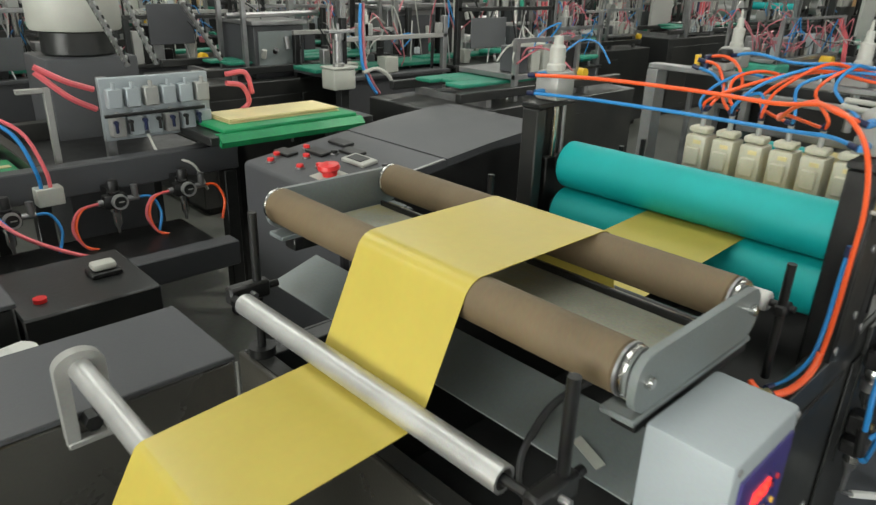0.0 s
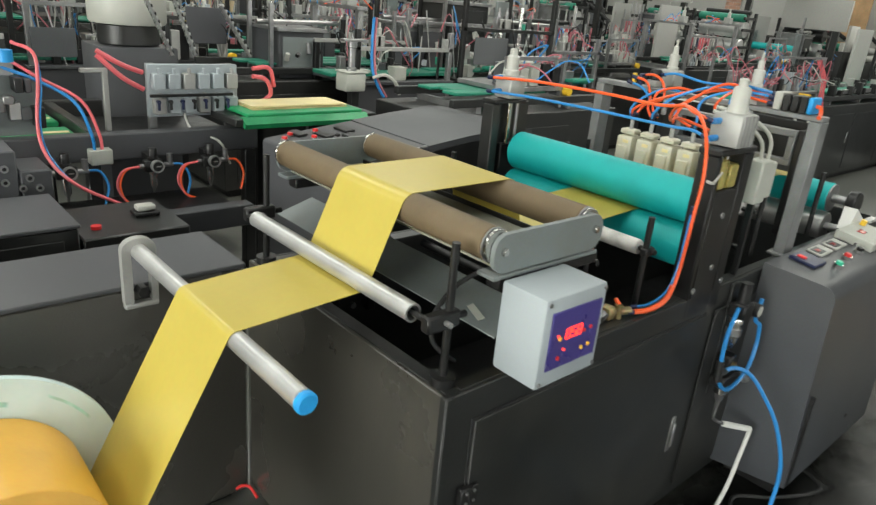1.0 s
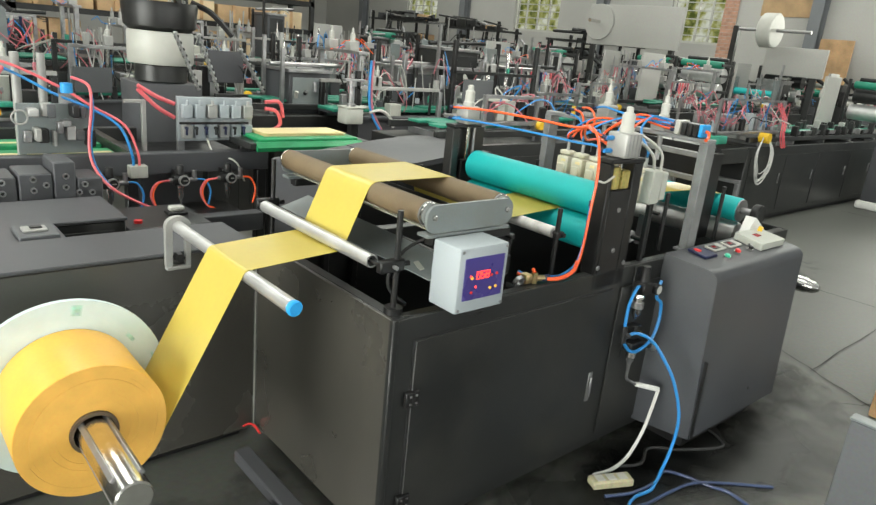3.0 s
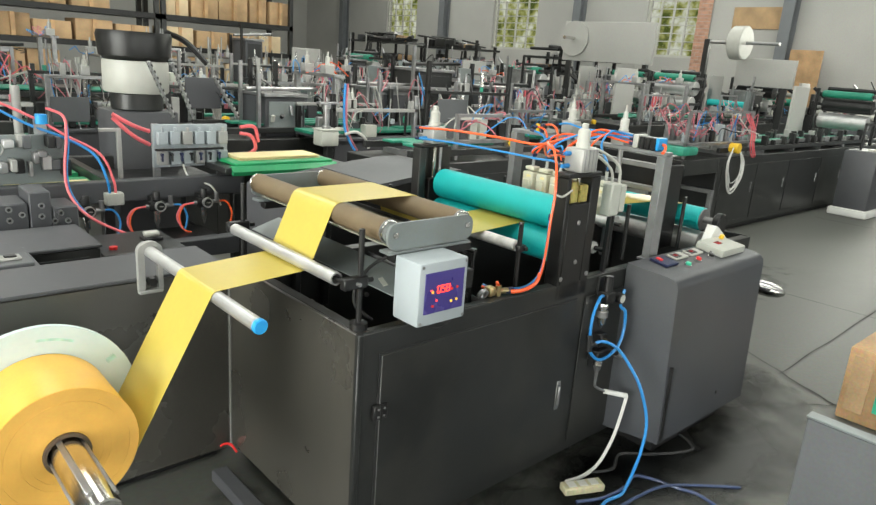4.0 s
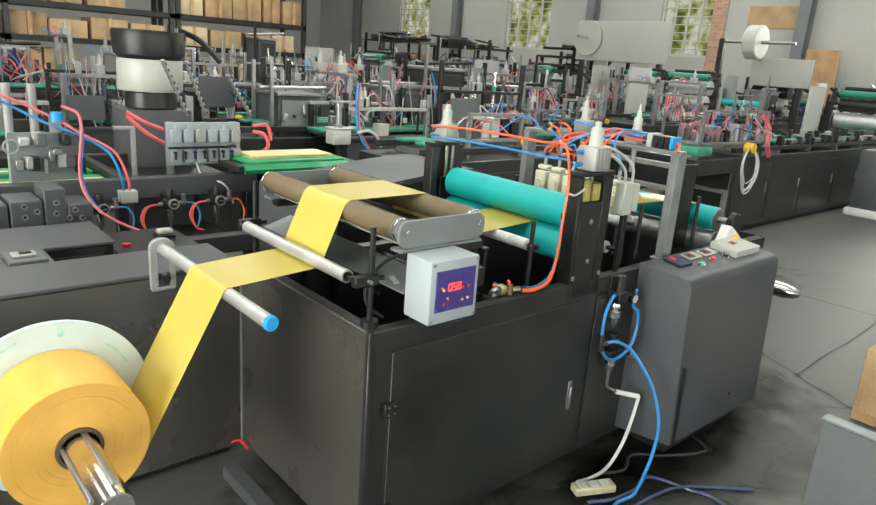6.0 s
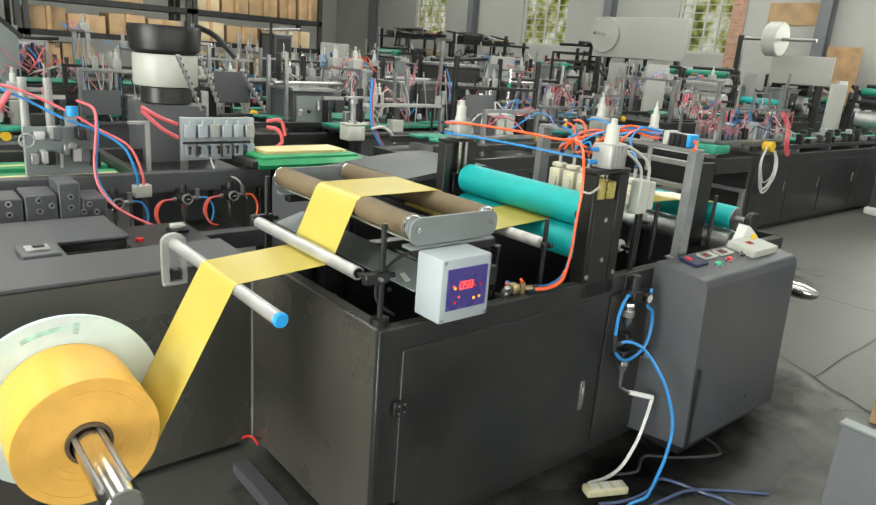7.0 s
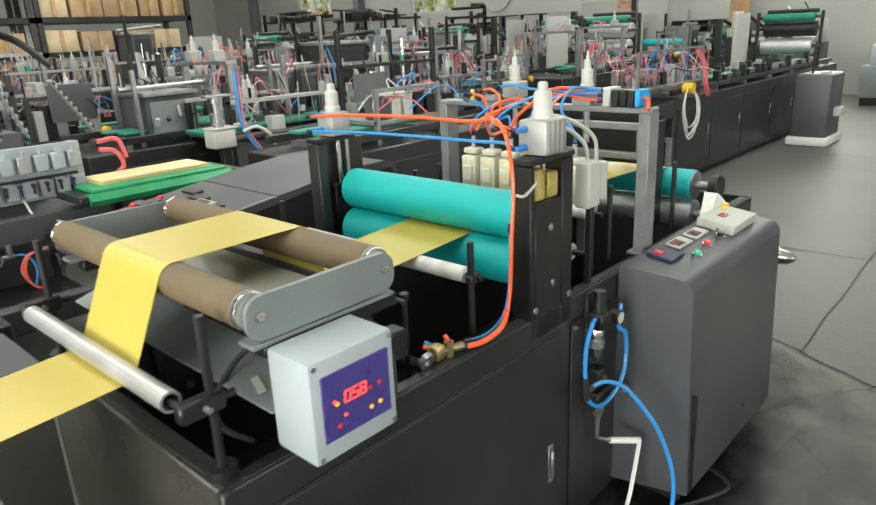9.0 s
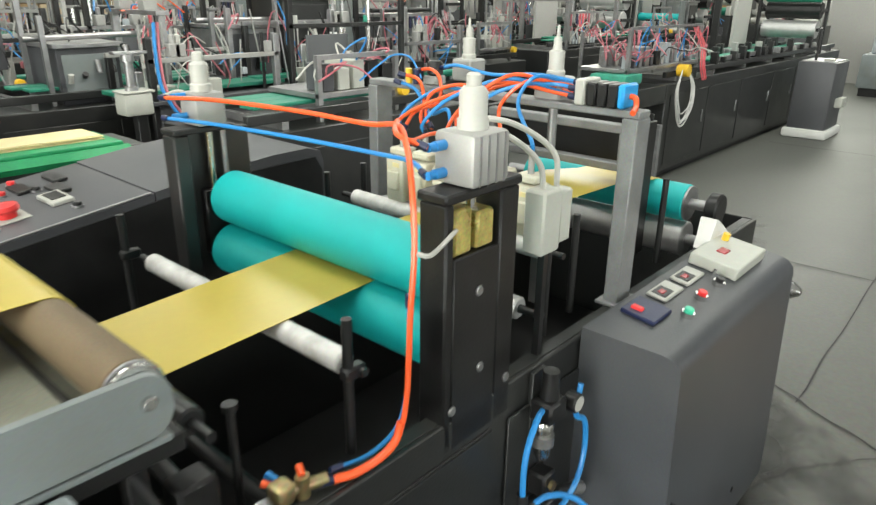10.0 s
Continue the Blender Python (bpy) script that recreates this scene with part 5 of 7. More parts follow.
g = G().lathe([(0.0, 0.0), (0.05, 0.01), (0.066, 0.04), (0.05, 0.075), (0.0, 0.09)], (0.25, 1.70, 0.661), (0.25, 1.70, 1.0), 14)
g.v = [(x + 0.03 * noise.noise((x * 22, y * 22, z * 22)), y + 0.03 * noise.noise((x * 22 + 9, y * 22, z * 22)), z) for x, y, z in g.v]
part("paper", g, M_PAPER, pb)
ps = thing("low_cabinet", (-0.2, 1.7, 0), "dark low cabinet with a pale switch on its top", "cabinet")
part("cabinet_body", G().box((-3.1, 1.53, 0.0), (0.0, 1.86, 0.80), 0.005), M_DARK, ps)
part("cabinet_top", G().box((-3.105, 1.525, 0.801), (0.003, 1.865, 0.81), 0.003), M_MID, ps)
part("step", G().box((0.004, 1.53, 0.0), (0.302, 1.86, 0.66), 0.005), M_DARK, ps)
sw = part("switch_plate", G().box((-0.15, 1.555, 0.811), (-0.02, 1.715, 0.832), 0.004), M_PANEL, ps, "grey switch plate")
part("switch", G().box((-0.13, 1.60, 0.832), (-0.05, 1.66, 0.842), 0.003), M_ALUW, sw)
part("rocker", G().box((-0.105, 1.615, 0.842), (-0.065, 1.645, 0.848), 0.002), M_BLACK, sw)

co = thing("operator_console", (1.6, 2.0, 0), "dark grey operator console with red push buttons", "console")
part("console_body", G().prism([(1.19, 0.0), (1.19, 0.912), (1.194, 0.921), (1.204, 0.928), (1.662, 0.984), (1.662, 0.0)], 1.69, 2.29), M_MID, co)
part("console_hood", G().prism([(1.666, 0.0), (1.666, 0.988), (1.90, 1.016), (2.12, 1.034), (2.27, 1.036), (2.33, 1.02), (2.345, 0.98), (2.345, 0.0)], 1.692, 2.288), M_MID, co)
# Added black sheet: the shaded side's dark is put into its colour.
part("side_panel", G().prism([(1.215, 0.02), (1.215, 0.905), (1.655, 0.958), (1.90, 0.99), (2.30, 1.0), (2.33, 0.95), (2.33, 0.02)], 1.684, 1.6895), M_BLACK, co, "black sheet darkening the shaded side")
# Steel strip paints the white highlight along the near top edge.
part("console_edge", G().prism([(1.20, 0.929), (1.655, 0.985), (1.655, 0.989), (1.20, 0.933)], 1.692, 1.704), M_STEEL, co)


def slope(x):
    return 0.928 + (x - 1.204) * (0.056 / 0.458)


for x, y, mm in ((1.25, 2.20, M_REDB), (1.30, 2.24, M_REDB), (1.28, 2.05, M_REDB), (1.36, 2.13, M_REDB), (1.33, 2.00, M_REDB), (1.42, 2.22, M_REDB), (1.45, 2.08, M_BLACK), (1.24, 1.82, M_REDB), (1.47, 1.80, M_BLACK)):
    z = slope(x)
    b = part("push_button", G().cyl((x, y, z), (x, y, z + 0.006), 0.017, seg=16), M_STEEL, co)
    part("button_cap", G().cyl((x, y, z + 0.006), (x, y, z + 0.018), 0.013, seg=16, bev=0.002), mm, b)
tip = math.degrees(math.atan(0.056 / 0.458))
for x, y, w, d in ((1.34, 2.24, 0.05, 0.10), (1.42, 2.14, 0.05, 0.11), (1.50, 2.03, 0.05, 0.11), (1.54, 2.16, 0.05, 0.11)):
    part("meter", G().box((-w / 2, -d / 2, 0), (w / 2, d / 2, 0.012), 0.003, Matrix.Translation((x, y, slope(x))) @ pose(0, 0, 0, 0, -tip, 0)), M_BLACK, co)
at = Matrix.Translation((1.455, 1.93, slope(1.455))) @ pose(0, 0, 0, 0, -tip, 0)
mt = part("meter", G().box((-0.035, -0.065, 0), (0.035, 0.065, 0.014), 0.003, at), M_WHITE, co, "white meter with dark display")
part("display", G().box((-0.022, -0.035, 0.014), (0.022, 0.045, 0.017), 0, at), M_BLACK, mt)
at = Matrix.Translation((1.305, 1.90, slope(1.305))) @ pose(0, 0, 0, 0, -tip, 0)
es = part("emergency_stop", G().cyl(at @ Vector((0, 0, 0)), at @ Vector((0, 0, 0.022)), 0.026, seg=20).lathe([(0.036, 0), (0.040, 0.008), (0.036, 0.020), (0.0, 0.025)], at @ Vector((0, 0, 0.022)), at @ Vector((0, 0, 1)), 22), M_REDB, co, "red emergency stop button")
part("stop_plate", G().box((-0.050, -0.055, 0), (0.050, 0.055, 0.003), 0.001, at), M_WHITE2, es)

bags = thing("bag_stack", (1.72, 2.88, 0.93), "stack of pale yellow bags on a green folded sheet", "bag stack")
part("green_sheet", G().box((1.33, 2.72, 0.93), (2.04, 3.04, 0.952), 0.009), M_GREENS, bags, "bright green folded sheet")
for k in range(5):
    part("bag", G().box((1.40 + 0.012 * (k % 2), 2.80 + 0.008 * (k % 3), 0.953 + 0.004 * k), (1.99 - 0.01 * (k % 3), 3.02, 0.9565 + 0.004 * k), 0.001), M_CREAM, bags)
part("sheet_edge", G().prism([(2.68, 0.905), (2.71, 0.935), (2.74, 0.935), (2.703, 0.885), (2.69, 0.88)], 1.30, 2.06, "x"), M_GREENS, bags)
sh = thing("bag_table", (1.72, 2.86, 0), "narrow dark steel table under the bag stack", "table")
part("tabletop", G().box((1.26, 2.705, 0.89), (2.13, 3.05, 0.929), 0.004), M_DARK, sh)
for x in (1.52, 2.05):
    part("leg", G().box((x, 2.98, 0.0), (x + 0.04, 3.02, 0.89)), M_DARK, sh)
wb = thing("junction_box", (2.46, 3.4, 0.9), "pale junction box with hoses on a steel stand", "box")
part("stand", G().box((2.42, 3.38, 0.0), (2.48, 3.44, 0.94), 0.003), M_DARK, wb)
part("case", G().box((2.35, 3.35, 0.94), (2.51, 3.48, 1.06), 0.012), M_WHITE2, wb)
part("lid", G().box((2.345, 3.345, 1.06), (2.525, 3.485, 1.072), 0.004), M_WHITE2, wb)
part("cylinder", G().lathe([(0.035, 0), (0.035, 0.02), (0.024, 0.024), (0.024, 0.15), (0.034, 0.154), (0.034, 0.19), (0.010, 0.195), (0.010, 0.24)], (2.42, 3.40, 1.072), (2.42, 3.40, 2), 16), M_STEEL, wb, "upright metal air cylinder")
part("cylinder_bracket", G().box((2.34, 3.37, 1.262), (2.52, 3.43, 1.278), 0.003), M_STEEL, wb)
for dx, mm, rr in ((0.0, M_BLUE, 0.010), (0.022, M_PINK2, 0.009)):
    part("hose", G().tube([(2.60 + dx, 3.42, 1.42), (2.58 + dx, 3.40, 1.25), (2.58 + dx, 3.38, 1.08), (2.62 + dx, 3.36, 0.97), (2.66 + dx, 3.34, 0.90)], rr), mm, wb)
part("hose", G().tube([(2.57, 3.36, 1.03), (2.66, 3.34, 1.05), (2.74, 3.32, 1.0), (2.78, 3.32, 0.92)], 0.012), M_WHITE, wb)


def vibrating_bowl(x, y, z0, r):
    b = thing("bowl_feeder", (x, y, z0), "white bowl feeder drum with a black bowl on top", "bowl feeder", "bowl feeders")
    part("base", G().cyl((x, y, z0 - 0.12), (x, y, z0), r * 0.8, seg=36, bev=0.01), M_DARK, b)
    part("drum", G().lathe([(r * 0.96, 0), (r, 0.015), (r, 0.2), (r * 0.97, 0.215)], (x, y, z0), (x, y, z0 + 1), 48), M_WHITE, b, "white painted drum")
    part("bowl", G().lathe([(r * 0.9, 0), (r * 1.08, 0.03), (r * 1.14, 0.16), (r * 1.10, 0.19), (r * 1.06, 0.19), (r * 1.0, 0.05), (0.0, 0.04)], (x, y, z0 + 0.216), (x, y, z0 + 1), 48), M_BLACK, b, "black conical bowl")
    part("track", G().tube([(x + r * 0.9, y - 0.05, z0 + 0.42), (x + r * 1.5, y - 0.1, z0 + 0.36), (x + r * 2.1, y - 0.15, z0 + 0.22)], 0.02, 6), M_BLACK, b)
    part("stand", G().box((x - r, y - r * 0.9, 0.0), (x + r, y + r * 0.9, z0 - 0.12), 0.01), M_MID, b)
    return b


vibrating_bowl(1.15, 3.87, 1.285, 0.215)
vibrating_bowl(-0.05, 5.3, 1.30, 0.26)

# feed frame with regulators
ff = thing("feed_frame", (0.3, 2.9, 0), "dark steel feed frame with belts and regulators", "machine")
part("front_beam", G().box((-2.0, 2.84, 0.74), (1.45, 2.92, 0.86), 0.005), M_MID, ff)
part("lower_beam", G().box((-2.0, 2.30, 0.52), (1.15, 2.38, 0.62), 0.005), M_MID, ff)
part("shelf", G().box((-2.0, 2.38, 0.54), (1.15, 2.84, 0.56), 0.002), M_BLACK, ff)
part("rear_beam", G().box((-2.0, 3.75, 0.74), (1.45, 3.83, 0.86), 0.005), M_DARK, ff)
part("deck", G().box((-2.0, 2.93, 0.76), (1.45, 3.74, 0.775)), M_BLACK, ff)
for x in (-1.95, -0.6, 0.62, 1.40):
    for y in (2.86, 3.77):
        part("leg", G().box((x - 0.03, y - 0.03, 0), (x + 0.03, y + 0.03, 0.74), 0.004), M_DARK, ff)
for y in (3.05, 3.4):
    part("belt", G().box((-2.0, y, 0.79), (0.62, y + 0.22, 0.82), 0.006), M_GREENS, ff, "bright green conveyor belt")
    part("belt_stripe", G().box((-2.0, y + 0.07, 0.8205), (0.60, y + 0.11, 0.823)), M_CREAM, ff, "pale yellow strip on the belt")
part("divider", G().box((0.63, 2.93, 0.776), (0.68, 3.74, 0.86), 0.004), M_DARK, ff)
for x, y, z in ((0.857, 2.75, 0.70), (1.139, 2.75, 0.70), (0.48, 2.76, 0.70)):
    r = part("regulator", G().box((x - 0.045, y - 0.025, z - 0.005), (x + 0.045, y + 0.025, z + 0.05), 0.008).lathe([(0.020, 0), (0.024, 0.006), (0.024, 0.012), (0.021, 0.014), (0.021, 0.052), (0.017, 0.058), (0.0, 0.06)], (x, y, z + 0.05), (x, y, z + 1), 14), M_BLACK, ff, "black regulator with a small gauge")
    gd = part("gauge", G().pipe((x + 0.008, y - 0.025, z + 0.025), (x + 0.008, y - 0.048, z + 0.025), 0.030, 0.024, 18), M_ALU, r)
    part("gauge_face", G().cyl((x + 0.008, y - 0.026, z + 0.025), (x + 0.008, y - 0.040, z + 0.025), 0.0238, seg=18), M_DARK, gd)
    part("needle", G().box((x + 0.002, y - 0.0425, z + 0.022), (x + 0.024, y - 0.0405, z + 0.027)), M_WHITE, gd)
    part("filter_bowl", G().lathe([(0.021, 0), (0.021, 0.016), (0.017, 0.018), (0.016, 0.07), (0.008, 0.085), (0.006, 0.11)], (x, y, z - 0.005), (x, y, z - 1), 14), M_CHROME, r)
    part("tee", G().cyl((x + 0.045, y, z + 0.022), (x + 0.095, y, z + 0.022), 0.012, seg=10).cyl((x + 0.080, y, z + 0.022), (x + 0.080, y, z + 0.075), 0.014, seg=10), M_STEEL, r)
    part("inlet", G().cyl((x - 0.045, y, z + 0.022), (x - 0.065, y, z + 0.022), 0.012, seg=10), M_STEEL, r)
    part("bracket", G().box((x - 0.02, y + 0.026, z - 0.02), (x + 0.02, 2.84, z + 0.07), 0.002), M_BLACK, r)
    for k in range(2):
        part("hose", G().tube([(x - 0.06, y - 0.004 * k, z + 0.022), (x - 0.13 - 0.01 * k, y - 0.015, z + 0.012), (x - 0.165 - 0.012 * k, y - 0.03, z - 0.05), (x - 0.15, y - 0.05, z - 0.12), (x - 0.09, y - 0.06, z - 0.15 - 0.01 * k)], 0.006), M_RED if k == 0 else M_PINK, r)
    part("hose", G().tube([(x + 0.09, y, z + 0.022), (x + 0.14, y - 0.01, z + 0.014), (x + 0.165, y - 0.03, z - 0.05), (x + 0.14, y - 0.05, z - 0.13)], 0.006), M_BLUE if x < 1 else M_RED, r)
jn = part("junction", G().box((0.595, 2.78, 0.735), (0.690, 2.84, 0.805), 0.004), M_WHITE2, ff)
for dx, mm in ((0.0, M_BLUE), (0.032, M_PINK)):
    part("hose", G().tube([(0.62 + dx, 2.80, 0.78), (0.61 + dx, 2.80, 0.88), (0.56 + dx, 2.84, 1.02), (0.42 + dx, 2.91, 1.11), (0.28 + dx, 2.95, 1.17 + dx), (0.08, 3.0, 1.28 + dx), (-0.1, 3.05, 1.33), (-0.22, 3.05, 1.22 + dx), (-0.24, 3.05, 1.0)], 0.0075), mm, ff)
for dx, mm in ((0.0, M_PINK), (0.012, M_BLUE)):
    part("hose", G().tube([(0.36, 2.92, 1.26), (0.43, 2.87, 1.22), (0.43 + dx, 2.85, 1.10), (0.405 + dx, 2.82, 0.95), (0.405 + dx, 2.79, 0.84), (0.43 + dx, 2.70, 0.76), (0.49, 2.60, 0.70), (0.60, 2.50, 0.645), (0.72, 2.45, 0.60), (0.78, 2.44, 0.57)], 0.0075 if mm is M_PINK else 0.004), mm, ff)
part("hose", G().tube([(0.06, 2.98, 1.29), (0.02, 2.94, 1.24), (-0.06, 2.9, 1.14), (-0.1, 2.9, 1.05)], 0.014), M_PINK, ff)
part("ring", G().tube([(0.10 + 0.035 * math.cos(a * 0.5236), 2.85, 1.06 + 0.035 * math.sin(a * 0.5236)) for a in range(13)], 0.005, 6, 2), M_ALUW, ff, "loose metal ring")
fx = random.Random(21)
for k in range(14):
    x, z = 0.12 + 0.022 * k, 0.90 + fx.uniform(0.0, 0.16)
    part("fitting", G().box((x, 2.84 + fx.uniform(0, 0.06), z), (x + fx.uniform(0.015, 0.05), 2.93, z + fx.uniform(0.03, 0.09)), 0.004), fx.choice((M_ALUW, M_STEEL, M_PANEL, M_BLACK, M_ALU)), ff)
part("fitting_plate", G().box((0.10, 2.931, 0.86), (0.44, 2.945, 1.12), 0.003), M_LIGHT, ff)
part("fitting", G().cyl((0.33, 2.90, 1.18), (0.33, 2.90, 1.23), 0.03, seg=14), M_CAP, ff, "blue round fitting")
part("plate_post", G().box((0.30, 2.935, 1.1), (0.36, 2.95, 1.2)), M_STEEL, ff)
for x in (0.14, 0.26):
    part("cylinder", G().cyl((x, 3.1, 0.82), (x, 3.1, 1.36), 0.022, seg=12), M_ALUW, ff)
part("frame_post", G().box((0.735, 3.0, 0.776), (0.76, 3.025, 1.14), 0.003).box((0.64, 3.0, 1.12), (0.735, 3.025, 1.14), 0.003), M_ALUW, ff, "pale bent frame post")
# valve plate with twisted chain rods
vp = part("valve_plate", G().box((0.94, 3.0, 0.90), (1.41, 3.03, 1.16), 0.003), M_BOX, ff, "pale plate crowded with small valves")
for i in range(6):
    for k in range(2):
        x, z = 0.985 + 0.076 * i, 0.95 + 0.12 * k
        part("valve", G().box((x - 0.03, 2.955, z - 0.03), (x + 0.03, 2.999, z + 0.05), 0.005).cyl((x, 2.965, z + 0.05), (x, 2.965, z + 0.075), 0.01, seg=8), M_BOX if (i + k) % 3 else M_ALUW, vp)
part("dark_bar", G().box((0.93, 2.940, 1.008), (1.36, 2.954, 1.022), 0.002), M_BLACK, vp)
for k in range(7):
    x = 0.97 + 0.06 * k
    part("elbow", G().cyl((x, 2.953, 0.985), (x, 2.935, 0.985), 0.010, seg=8).cyl((x, 2.938, 0.985), (x, 2.938, 0.945), 0.007, seg=8), M_BLACK if k % 2 else M_NAVY, vp)
for x in (0.95, 1.36):
    part("plate_post", G().box((x, 3.032, 0.776), (x + 0.04, 3.06, 1.16)), M_STEEL, ff)
for x, dx, top in ((1.08, -0.14, 1.52), (1.20, -0.12, 1.52), (1.50, -0.16, 1.45)):
    rod = part("chain_rod", G().cyl((x, 3.03, 1.2), (x + dx, 3.03, top), 0.011, seg=8), M_STEEL, ff, "slanting chain-like rod")
    for k in range(18):
        t = (k + 0.5) / 18
        c = Vector((x, 3.03, 1.2)).lerp(Vector((x + dx, 3.03, top)), t)
        part("link", G().cyl(c - Vector((0.012, 0, -0.006)), c + Vector((0.012, 0, 0.008)), 0.009, seg=8), M_ALU if k % 2 else M_BLACK, rod)
part("hose", G().tube([(0.92, 3.0, 1.12), (0.82, 3.0, 1.16), (0.72, 3.02, 1.22)], 0.012).tube([(0.92, 3.0, 1.04), (0.82, 2.99, 1.1), (0.72, 3.02, 1.2)], 0.012), M_PINK, ff)
part("hose", G().tube([(1.5, 3.0, 1.1), (1.58, 3.0, 1.08), (1.62, 3.02, 1.0), (1.58, 3.05, 0.95)], 0.012).tube([(1.5, 3.0, 1.14), (1.6, 3.0, 1.14), (1.64, 3.02, 1.04)], 0.012), M_PINK, ff)
part("wire", G().tube([(1.1, 2.96, 0.92), (1.12, 2.9, 0.84), (1.22, 2.82, 0.80), (1.27, 2.8, 0.68)], 0.006), M_WHITE, ff)
# hole-plate boxes at the outer end
for x0, x1, zt, holes in ((-0.22, -0.012, 0.86, ((-0.16, 0.85), (-0.16, 0.80), (-0.07, 0.84), (-0.07, 0.79))), (-0.004, 0.132, 0.872, ((0.053, 0.848), (0.053, 0.797), (0.105, 0.82))), (0.138, 0.232, 0.922, ((0.188, 0.857), (0.186, 0.805))), (0.237, 0.348, 0.842, ((0.268, 0.815), (0.241, 0.778), (0.298, 0.774)))):
    bx = part("terminal_box", G().box((x0, 2.385, 0.561), (x1, 2.6, zt), 0.006), M_MID, ff, "grey terminal box with round sockets")
    for x, z in holes:
        s = part("socket", G().pipe((x, 2.385, z), (x, 2.372, z), 0.014, 0.008, 14), M_STEEL, bx)
        part("socket_core", G().cyl((x, 2.384, z), (x, 2.380, z), 0.008, seg=10), M_BLACK, s)


# ---- long machines, line behind line ----
def hose_bunch(r, c, spread, n, material, parent, up=0.22, rad=0.0055):
    """Short looping hoses about one place, each a part of its own."""
    for _ in range(n):
        a = [c[0] + r.uniform(-spread, spread), c[1] + r.uniform(-0.15, 0.15), c[2]]
        b = [a[0] + r.uniform(-0.22, 0.22), a[1] + r.uniform(-0.2, 0.2), c[2] + r.uniform(0.2, 0.9) * up]
        e = [b[0] + r.uniform(-0.22, 0.22), b[1] + r.uniform(-0.2, 0.2), c[2] + r.uniform(-0.1, 0.3) * up]
        part("hose", G().tube([a, [(a[k] + b[k]) / 2 + r.uniform(-0.03, 0.03) for k in range(3)], b, [(b[k] + e[k]) / 2 + r.uniform(-0.03, 0.05) for k in range(3)], e], rad, 5, 4), material, parent)


